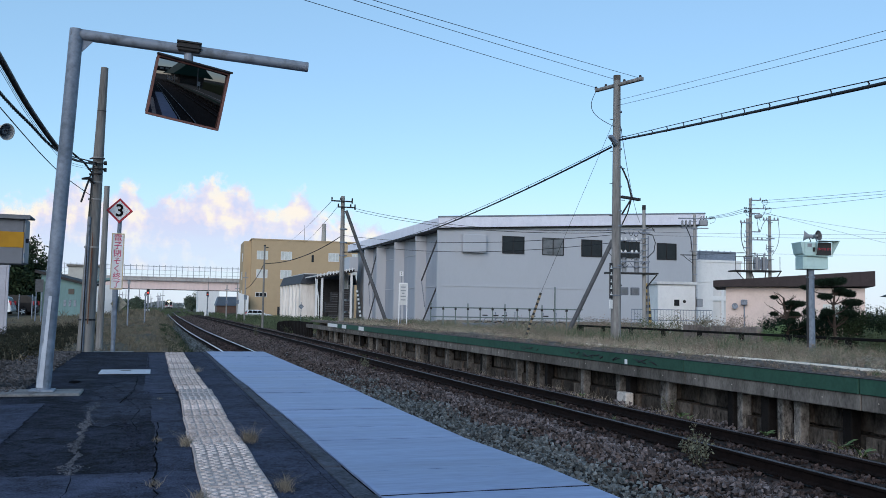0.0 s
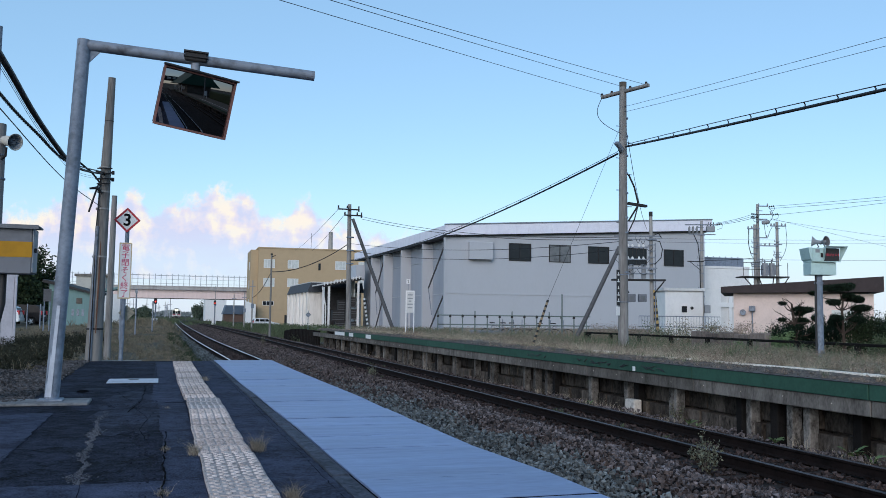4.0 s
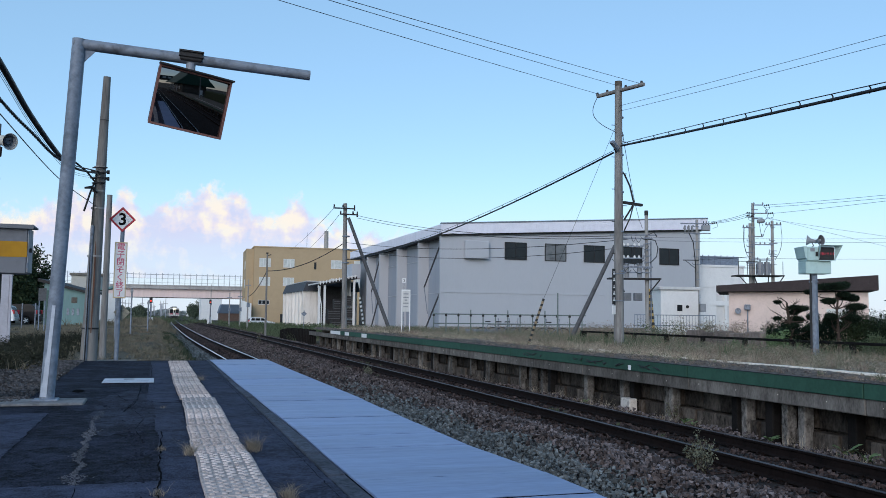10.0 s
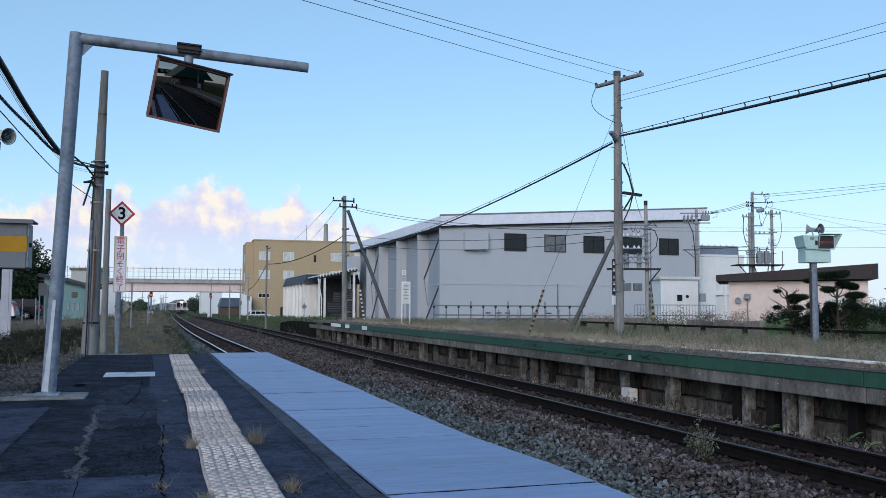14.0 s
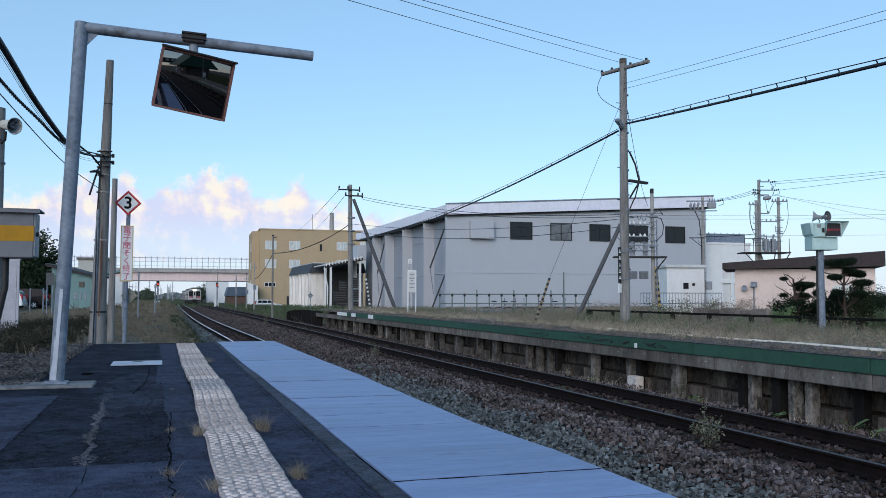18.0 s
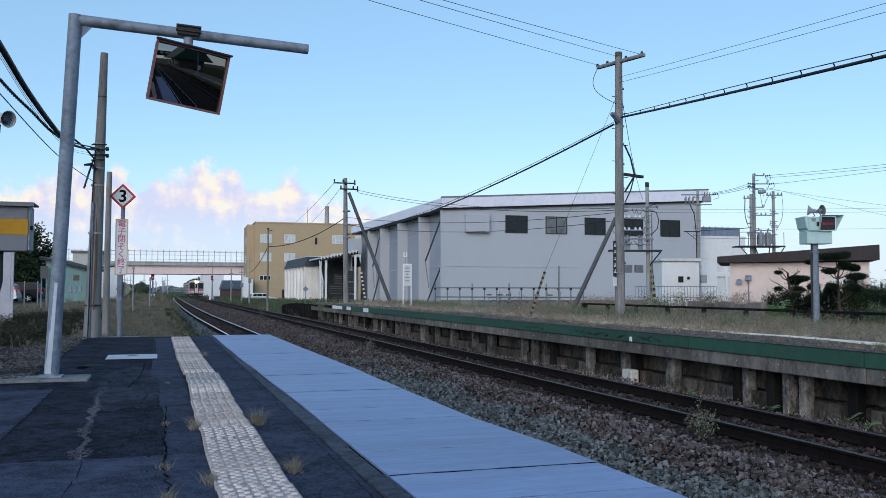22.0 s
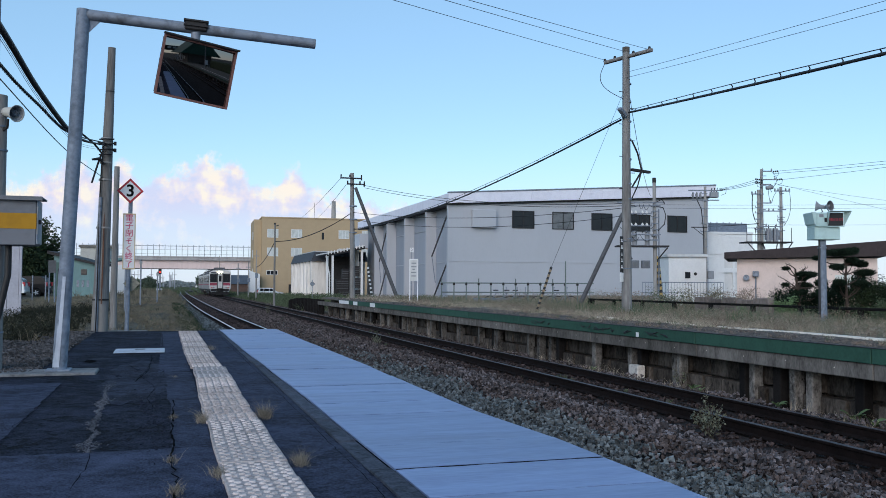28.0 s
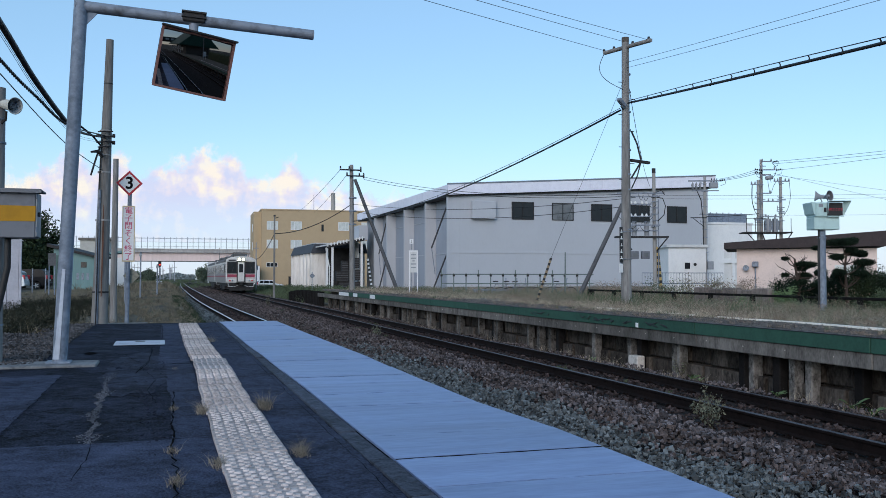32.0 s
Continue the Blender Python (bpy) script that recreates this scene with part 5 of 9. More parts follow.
def make_bridge():
    t = thing("road_bridge", (0, 196.5, 0), -0.6, label="pale pink steel girder road bridge with tall railings over the tracks", category="bridge")
    kerb = mat("pale_parapet_concrete", (0.42, 0.405, 0.4), (0.26, 0.25, 0.245), 0.9, spec=0.2, fine=8, coarse=0.6, bump=0.2, streak=True)
    steel = mat("grey_railing", (0.3, 0.33, 0.38), (0.2, 0.22, 0.26), 0.6, 0.1, fine=10, coarse=1)
    part("girder", Geo().box(-70, 60, 0, 0.5, 3.95, 5.75), PINK_STEEL, t)
    part("girder", Geo().box(-70, 60, 8, 8.5, 3.95, 5.75), PINK_STEEL, t)
    part("bottom_flange", Geo().box(-70, 60, -0.15, 0.65, 3.8, 3.95), STEEL_DARK, t)
    part("road_deck", Geo().box(-70, 60, 0.503, 7.997, 5.6, 5.7), ASPHALT, t, "asphalt roadway")
    for y in (-0.8, 8.803):
        part("parapet", Geo().box(-70, 60, y, y + 0.497, 5.753, 6.55), kerb, t, "pale concrete parapet")
    part("parapet_lip", Geo().box(-70, 60, -0.86, -0.803, 6.36, 6.56), kerb, t)
    for z in (7.0, 7.9, 8.75):
        part("rail", Geo().box(-70, 60, -0.7, -0.64, z, z + 0.05), steel, t)
    for i in range(96):
        part("rail_post", Geo().box(-56 + 1.16 * i, -55.9 + 1.16 * i, -0.76, -0.6, 6.55, 9.05), steel, t)
    for x in (-24, 38):
        part("pier", Geo().box(x, x + 2, 1, 8, -1.2, 3.8), CONCRETE, t)
    for x in (-12, 2.2, 16.5):
        part("stiffener", Geo().box(x, x + 0.12, -0.1, -0.003, 3.96, 5.74), PINK_STEEL, t)


make_bridge()


# ---- poles, posts and signs ----
def make_mirror_post():
    t = thing("mirror_post", (-0.79, 7.45, 0), label="galvanised gallows post carrying a square traffic mirror", category="mirror post")
    part("post", Geo().cyl((0.006, 0, 0), (0.125, 0, 2.87), 0.054, 0.052, 20), GALV, t)
    part("arm", Geo().cyl((0.085, 0, 2.834), (1.97, 0, 2.755), 0.045, 0.042, 18), GALV_WORN, t, "stained grey pipe arm")
    part("gusset", Geo().prism([(0.15, 2.67), (0.27, 2.81), (0.15, 2.81)], "y", -0.008, 0.008), GALV, t)
    part("base_plate", Geo().box(-0.09, 0.09, -0.09, 0.09, 0.018, 0.034, 0.004), GALV, t)
    part("reflective_wrap", Geo().add([(0.012 + 0.036 * k + 0.0575 * math.cos(a), 0.0575 * math.sin(a), 0.05 + 0.7 * k) for k in (0, 1) for a in [radians(183 + 12 * i) for i in range(8)]], [(i, i + 1, i + 9, i + 8) for i in range(7)], True), mat("pale_wrap", (0.42, 0.47, 0.56), (0.32, 0.36, 0.44), 0.5, fine=30, coarse=6), t, "pale reflective wrap")
    part("footing", Geo().box(-0.6, 0.285, -0.2, 0.2, -0.02, 0.018, 0.008), mat("footing_concrete", (0.2, 0.205, 0.215), (0.07, 0.072, 0.078), 0.9, spec=0.2, fine=50, coarse=5, bump=0.5, depth=0.006), t, "thin concrete footing")
    c = part("clamp", Geo().box(-0.09, 0.09, -0.058, 0.058, -0.03, 0.05, 0.01), STEEL_DARK, t, m=pose(0.985, 0, 2.80, 0, 2.4))
    for z in (0.0, 0.04):
        part("clamp_rib", Geo().box(-0.098, 0.098, -0.072, 0.07, z, z + 0.013), STEEL_DARK, c)
    part("stem", Geo().cyl((0.985, 0, 2.76), (0.985, 0.0, 2.66), 0.04, 0.034), GALV_WORN, t)
    w, h = 0.59, 0.485
    place = pose(0.99, -0.02, 2.43, MIRROR_TILT, 7.6, MIRROR_TURN)
    back = Geo().box(-w / 2, w / 2, 0.0, 0.05, -h / 2, h / 2, 0.02)
    body = part("mirror_back", back, STEEL_DARK, t, m=place)
    fr = Geo()
    e = 0.016
    fr.box(-w / 2, w / 2, -0.04, -0.002, h / 2 - e, h / 2).box(-w / 2, w / 2, -0.04, -0.002, -h / 2, -h / 2 + e)
    fr.box(-w / 2, -w / 2 + e, -0.04, -0.002, -h / 2 + e, h / 2 - e).box(w / 2 - e, w / 2, -0.04, -0.002, -h / 2 + e, h / 2 - e)
    part("mirror_frame", fr, mat("red_brown_frame", (0.2, 0.09, 0.075), (0.11, 0.05, 0.045), 0.7), body, "faded red-brown frame")
    part("hood", Geo().box(-w / 2 - 0.005, w / 2 + 0.012, -0.075, -0.003, h / 2 + 0.001, h / 2 + 0.014), STEEL_DARK, body, "thin dark hood")
    n, R = 24, 2.4
    v, f = [], []
    for j in range(n + 1):
        for i in range(n + 1):
            x, z = (i / n - 0.5) * (w - 2 * e), (j / n - 0.5) * (h - 2 * e)
            v.append((x, -0.034 + (R - math.sqrt(R * R - x * x - z * z)), z))
    f = [(j * (n + 1) + i, j * (n + 1) + i + 1, (j + 1) * (n + 1) + i + 1, (j + 1) * (n + 1) + i) for j in range(n) for i in range(n)]
    m = bpy.data.materials.new("mirror_surface")
    m.use_nodes = True
    b = m.node_tree.nodes["Principled BSDF"]
    b.inputs["Base Color"].default_value = (0.23, 0.215, 0.225, 1)
    b.inputs["Metallic"].default_value, b.inputs["Roughness"].default_value = 1.0, 0.02
    part("mirror_glass", raw("mirror_glass", v, f, m, True), None, body, "slightly convex mirror")


MIRROR_TILT, MIRROR_TURN = 10.4, 9.5
make_mirror_post()


def make_sign_post():
    t = thing("marker_sign_post", (-0.557, 14.04, -0.28), label="grey post with a red-edged diamond and a tall white sign", category="sign post")
    part("post", Geo().cyl((0, 0, 0), (0.03, 0, 2.5), 0.032, 0.03, 14), GALV, t)
    part("post_base", Geo().box(-0.3, 0.3, -0.2, 0.2, 0.2, 0.27, 0.01), CONCRETE, t)
    d = part("diamond_plate", Geo().box(-0.135, 0.135, -0.01, 0.0, -0.135, 0.135, 0.004), RED, t, "red diamond border", pose(0.02, -0.035, 2.37, 0, 45))
    part("diamond_face", Geo().box(-0.105, 0.105, -0.013, -0.0105, -0.105, 0.105), WHITE, d)
    letters("numeral", "3", 0.25, CRACK, t, pose(0.02, -0.05, 2.365, 90, 0, 0), 0.001, label="black numeral 3", bold=0.022)
    s = part("tall_plate", Geo().box(-0.09, 0.09, -0.012, 0, -0.42, 0.42, 0.004), CREAM, t, "cream-edged board", pose(0.015, -0.036, 1.61))
    part("tall_face", Geo().box(-0.075, 0.075, -0.0145, -0.0125, -0.4, 0.4), WHITE, s)
    for i, ch in enumerate("電子閉そく終了"):
        letters("character", ch, 0.118, MAGENTA, s, pose(0, -0.016, 0.345 - 0.115 * i, 90, 0, 0), 0.0008, bold=0.004)
    b = part("yellow_diamond", Geo().box(-0.085, 0.085, -0.008, 0, -0.085, 0.085), mat("faded_plate", (0.26, 0.25, 0.2), (0.1, 0.1, 0.09), 0.7, coarse=8), t, "faded yellow diamond plate", pose(0.06, 0.05, 0.98, 0, 45))


make_sign_post()


def make_left_poles():
    t = thing("utility_pole", (-0.93, 13.85, -0.3), label="weathered concrete utility pole with conduit and steel bands", category="utility pole", group="utility poles")
    part("shaft", Geo().cyl((0, 0, 0), (0.115, -0.2, 4.45), 0.122, 0.051, 18), WEATHERED, t)
    part("joint", Geo().cyl((0.1, -0.174, 3.8), (0.1, -0.1745, 3.812), 0.0632, n=18), BLACK, t, "dark joint line")
    for k in range(4):
        zz = 2.86 + 0.075 * k
        part("fitting", Geo().tube([(-0.03, -0.25, zz), (0.06, -0.26, zz + 0.01), (0.14 + 0.03 * (k % 2), -0.2, zz + 0.02)], 0.011, 5), STEEL_DARK, t)
    part("splice", Geo().tube([(-0.12, -0.3, 2.78), (-0.02, -0.27, 2.8), (0.05, -0.26, 2.72)], [0.014, 0.028, 0.012], 8), CABLE, t)
    part("conduit", Geo().tube([(-0.035, -0.13, 0), (-0.002, -0.19, 2.25)], 0.024, 10), GALV_WORN, t, "grey conduit half pipe")
    part("rust_stain", Geo().prism([(0.03, 0.7), (0.045, 0.7), (0.062, 1.5), (0.06, 1.95), (0.05, 2.1), (0.04, 1.6)], "y", -0.18, -0.174), mat("rust_run", (0.13, 0.07, 0.05), (0.05, 0.03, 0.024), 0.95, spec=0.1, fine=30, coarse=5, streak=True), t, "long rust streak")
    part("lead", Geo().tube([(-0.04, -0.15, 0.05), (-0.025, -0.178, 0.8), (-0.018, -0.19, 1.4), (-0.01, -0.2, 2.3), (0.02, -0.21, 3.0)], 0.009), CABLE, t)
    for z in (0.75, 1.8, 2.5, 2.75, 3.1):
        part("band", Geo().cyl((0.022 * z, -0.045 * z, z), (0.022 * z, -0.045 * z, z + 0.025), 0.131 - 0.0155 * z, n=18), POLE_GREY if z > 1 else STEEL_DARK, t)
    for z in (2.95, 3.05):
        part("cross_bolt", Geo().cyl((-0.06, -0.14, z), (0.2, -0.14, z), 0.012, n=8), STEEL_DARK, t)
        part("insulator", Geo().cyl((0.16, -0.14, z), (0.2, -0.14, z), 0.03, n=10), STEEL_DARK, t)
    part("cable_loop", Geo().tube([(-0.3, -0.6, 3.15), (-0.1, -0.25, 3.02), (0.0, -0.15, 2.9), (-0.05, -0.2, 2.72), (-0.12, -0.24, 2.45)], 0.014, 8), CABLE, t)
    t = thing("utility_pole", (-1.0, 18.8, -0.35), label="thin grey concrete pole standing in the grass", category="utility pole", group="utility poles")
    part("shaft", Geo().cyl((0, 0, 0), (0.02, 0, 3.4), 0.07, 0.052, 14), CONCRETE_POLE, t)
    for k in range(3):
        part("insulator", Geo().cyl((-0.13, -0.05, 3.2 - 0.09 * k), (-0.09, -0.05, 3.2 - 0.09 * k), 0.018, n=8), STEEL_DARK, t)
    # pole at the platform with loudspeaker and cabinet
    t = thing("speaker_pole", (-1.308, 7.75, -0.1), label="thick grey pole with a horn loudspeaker beside the platform", category="pole")
    part("shaft", Geo().cyl((0, 0, 0), (0, 0, 2.3), 0.074, 0.066, 16), CONCRETE_POLE, t)
    part("top_pipe", Geo().cyl((-0.03, 0, 2.25), (-0.03, 0, 3.1), 0.03, n=12), GALV, t)
    part("bracket", Geo().tube([(0.03, -0.03, 2.0), (0.08, -0.07, 2.04), (0.085, -0.09, 2.1)], 0.011), STEEL_DARK, t)
    aim_at = pose(0.105, -0.1, 2.15, 101, 0, 44)
    h = part("horn", Geo().lathe([(0.001, -0.075), (0.034, -0.07), (0.041, -0.03), (0.044, 0.02), (0.058, 0.06), (0.068, 0.078), (0.066, 0.081), (0.058, 0.07)], 24, aim_at), PANEL_BEIGE, t, "cream horn loudspeaker")
    # throat and plug in darker greys: shade inside the bell put into colour
    part("throat", Geo().lathe([(0.0575, 0.0695), (0.046, 0.045), (0.036, 0.015), (0.001, 0.01)], 24, aim_at), CASE_GREY, h, "shaded inside of the horn")
    part("reflex_plug", Geo().lathe([(0.027, 0.02), (0.027, 0.045), (0.02, 0.06), (0.016, 0.061), (0.013, 0.052), (0.001, 0.05)], 18, aim_at), CABINET, h)
    for z in (0.4, 1.2, 1.85, 2.04):
        part("band", Geo().cyl((0, 0, z), (0, 0, z + 0.014), 0.0765, n=16), GALV, t)
    c = thing("relay_cabinet", (-1.3, 7.55, 0.965), 0, label="grey steel trackside cabinet with an orange-yellow band", category="cabinet")
    # case painted darker than the side door, as its front is in shade
    part("case", Geo().box(0.045, 0.33, -0.12, 0.12, 0.025, 0.385, 0.006), CABINET, c)
    part("lid", Geo().box(0.02, 0.375, -0.16, 0.14, 0.385, 0.402, 0.005), CABINET, c, "overhanging lid")
    part("drip_edge", Geo().box(0.02, 0.375, -0.162, -0.158, 0.37, 0.4), CABINET, c)
    part("yellow_band", Geo().box(0.0445, 0.331, -0.123, -0.1195, 0.152, 0.272), YELLOW, c, "orange-yellow band")
    part("door", Geo().box(0.331, 0.342, -0.115, 0.115, 0.035, 0.375, 0.003), CASE_GREY, c)
    part("latch", Geo().box(0.342, 0.362, -0.09, -0.07, 0.19, 0.225, 0.004), STEEL_DARK, c)
    for z in (0.07, 0.33):
        part("hinge", Geo().cyl((0.338, -0.118, z), (0.338, -0.118, z + 0.04), 0.007, n=8), GALV, c)
    part("pole_strap", Geo().box(-0.06, 0.05, -0.02, 0.02, 0.06, 0.085).box(-0.06, 0.05, -0.02, 0.02, 0.3, 0.325), GALV, c)
    part("conduit", Geo().tube([(0.12, 0, 0.03), (0.12, 0, -0.2), (0.06, 0.02, -0.5), (-0.02, 0.03, -0.8), (-0.04, 0.03, -1.05)], 0.026, 10), BLACK, c, "black flexible conduit")


make_left_poles()


def make_main_pole():
    t = thing("utility_pole", (12.13, 21.7, -0.12), label="tall weathered concrete pole with crossarm, lamp and steel brackets", category="utility pole", group="utility poles")
    part("shaft", Geo().cyl((0, 0, 0), (-0.05, -0.1, 7.38), 0.142, 0.097, 20), CONCRETE_POLE, t)
    part("crossarm", Geo().tube([(-0.3, 0.66, 7.17), (0.24, -0.98, 7.17)], 0.062, 4), CONCRETE_POLE, t, "pale square crossarm")
    for k in (0.0, 0.22, 0.62, 0.95):
        part("insulator", Geo().cyl((-0.3 + 0.54 * k, 0.66 - 1.64 * k, 7.2), (-0.3 + 0.54 * k, 0.66 - 1.64 * k, 7.28), 0.045, 0.03, 10), STEEL_DARK, t)
    part("jumper", Geo().tube([Vector((-0.3, 0.66, 7.15)).lerp(Vector((-0.08, -0.15, 5.95)), k / 12) + Vector((-0.42, 0, -0.1)) * math.sin(PI * k / 12) for k in range(13)], 0.009, 5), CABLE, t)
    part("top_cap", Geo().cyl((-0.05, -0.1, 7.3), (-0.05, -0.1, 7.44), 0.1, n=20), CAP_DARK, t)
    part("lamp_arm", Geo().tube([(-0.1, -0.1, 5.4), (-0.25, -0.2, 5.5)], 0.02), STEEL_DARK, t)
    part("lamp_head", Geo().box(-0.3, 0.02, -0.07, 0.07, -0.05, 0.05, 0.02), GALV, t, "grey strip lamp", pose(-0.17, -0.25, 5.5, 0, 35, 20))
    part("bracket", Geo().box(0, 0.65, -0.05, 0.05, 0, 0.07), STEEL_DARK, t, m=pose(0.1, -0.1, 4.0, 0, 3, 10))
    part("bracket_brace", Geo().tube([(0.12, -0.1, 4.85), (0.3, -0.1, 4.5), (0.42, -0.1, 4.05)], 0.025), STEEL_DARK, t)
    part("bracket_brace", Geo().tube([(0.12, -0.1, 3.55), (0.42, -0.1, 4.0)], 0.025), STEEL_DARK, t)
    part("bracket_brace", Geo().tube([(0.12, -0.1, 3.25), (0.3, -0.1, 3.6), (0.42, -0.1, 4.0)], 0.018), STEEL_DARK, t)
    for z in (2.1, 3.2, 3.62, 4.3, 4.85, 5.35, 5.9, 6.4):
        part("band", Geo().cyl((0, -0.012 * z, z), (0, -0.012 * z, z + 0.04), 0.15 - 0.0062 * z, n=18), GALV, t)
    for i in range(9):
        z = 2.6 + 0.45 * i
        s = 1 if i % 2 else -1
        part("step_bolt", Geo().cyl((s * 0.1, -0.05, z), (s * 0.24, -0.05, z), 0.01, n=6), STEEL_DARK, t)
    s = part("name_board", Geo().box(-0.062, 0.062, -0.02, 0, 0, 0.98, 0.005), BLACK, t, "narrow black station name board", pose(-0.235, -0.13, 1.2, 0, 0, 20))
    for z, h, w in ((0.82, 0.09, 0.08), (0.64, 0.09, 0.09), (0.45, 0.08, 0.06), (0.27, 0.1, 0.08), (0.1, 0.09, 0.09)):
        part("character_bar", Geo().box(-w / 2, w / 2, -0.024, -0.0205, z, z + h * 0.35).box(-w / 5, w / 5, -0.0235, -0.0205, z + h * 0.4, z + h), WHITE, s)
    part("small_plate", Geo().box(-0.07, 0.07, -0.02, 0, 0, 0.24, 0.005), WHITE, t, "small white plate", pose(-0.235, -0.13, 0.93, 0, 0, 20))
    for z in (1.3, 2.05):
        part("board_strap", Geo().tube([(-0.22, -0.12, z), (0.02, -0.155, z), (0.1, -0.12, z)], 0.012), GALV, t)
    # leaning strut behind it
    w = thing("pole_strut", (15.8, 32.9, -0.9), label="grey raking strut propping a pole", category="strut")
    part("strut", Geo().cyl((0, 0, 0), (1.9, -0.95, 4.55), 0.095, 0.085, 12), STRUT, w)


make_main_pole()


def make_led_post():
    t = thing("train_indicator", (13.09, 15.2, -0.12), label="mint green train approach indicator on a grey post with two horns", category="indicator board")
    part("post", Geo().cyl((0, 0, 0), (0.0, 0, 1.83), 0.085, 0.075, 16), GALV, t)
    part("cable", Geo().tube([(-0.11, -0.03, -0.02), (-0.11, -0.03, 1.3), (-0.06, 0, 1.8)], 0.025), BLACK, t)
    for z in (0.15, 0.95, 1.62):
        part("band", Geo().cyl((0, 0, z), (0, 0, z + 0.03), 0.092, n=16), GALV, t)
    # the case stands across the platform, with a display at either end
    q = pose(0.045, 0.015, 1.8, 0, 0, -18) @ Matrix.Diagonal((0.88, 1, 1, 1))
    lower = part("lower_case", Geo().box(-0.3, 0.3, -0.2, 0.2, 0.0, 0.26, 0.008), MINT, t, "mint green lower case", q)
    up = part("upper_case", Geo().box(-0.28, 0.3, -0.24, 0.24, 0.265, 0.56, 0.008), MINT, t, "mint green display case", q)
    part("case_door", Geo().box(-0.26, -0.02, -0.25, -0.2405, 0.28, 0.545, 0.003), MINT, up)
    part("latch", Geo().box(-0.09, -0.035, -0.268, -0.251, 0.36, 0.45, 0.004), STEEL_DARK, up)
    part("label_plate", Geo().box(-0.21, -0.11, -0.256, -0.2505, 0.46, 0.53), CASE_GREY, up)
    part("hood", Geo().add([(-0.01, -0.25, 0.57), (0.36, -0.25, 0.57), (0.47, -0.41, 0.585), (-0.04, -0.41, 0.585), (-0.01, -0.25, 0.562), (0.36, -0.25, 0.562), (0.47, -0.41, 0.577), (-0.04, -0.41, 0.577)], [(0, 1, 2, 3), (4, 7, 6, 5), (3, 2, 6, 7), (0, 3, 7, 4), (1, 5, 6, 2)]), MINT, up, "overhanging mint visor")
    for xa, xb in ((0.36, 0.47), (-0.01, -0.04)):
        part("hood_side", Geo().add([(xa, -0.25, 0.565), (xb, -0.41, 0.58), (xa, -0.25, 0.27), (xa + 0.008, -0.25, 0.565), (xb + 0.008, -0.41, 0.58), (xa + 0.008, -0.25, 0.27)], [(0, 1, 2), (3, 5, 4), (0, 3, 4, 1), (1, 4, 5, 2)]), MINT, up)
    part("hood_sill", Geo().box(-0.01, 0.37, -0.27, -0.25, 0.262, 0.28), MINT, up)
    part("rear_hood", Geo().prism([(-0.282, 0.565), (-0.37, 0.565), (-0.32, 0.33), (-0.282, 0.3)], "y", -0.24, 0.24), MINT, up)
    s = part("screen", Geo().box(-0.02, 0.345, -0.2695, -0.2625, 0.285, 0.55, 0.003), BLACK, up, "black display screen")
    letters("display_text", "列車がきます", 0.062, glow("red_leds", (0.5, 0.03, 0.06), 0.012), s, pose(0.165, -0.2705, 0.41, 90, 0, 0), 0.0008, label="glowing red letters")
    for x, r, tilt in ((-0.06, 100, -115), (0.09, 75, 24)):
        h = part("horn", Geo().lathe([(0.001, -0.09), (0.036, -0.085), (0.04, -0.02), (0.056, 0.03), (0.092, 0.08), (0.112, 0.11), (0.108, 0.112), (0.1, 0.104)], 22, pose(x, 0, 0.7, 82, 0, tilt)), CASE_GREY, t, "grey horn loudspeaker", q)
        # a darker grey paints the shade in the horn's mouth
        part("throat", Geo().lathe([(0.0995, 0.1035), (0.07, 0.07), (0.045, 0.03), (0.001, 0.02)], 22, pose(x, 0, 0.7, 82, 0, tilt)), STRUT, h, "shaded inside of the horn")
        part("reflex_plug", Geo().lathe([(0.03, 0.03), (0.03, 0.075), (0.001, 0.09)], 14, pose(x, 0, 0.7, 82, 0, tilt)), CASE_GREY, h)
        part("horn_bracket", Geo().tube([(x, 0, 0.565), (x + 0.05, 0, 0.6), (x, 0, 0.68)], 0.012), STEEL_DARK, h)
    return t


make_led_post()


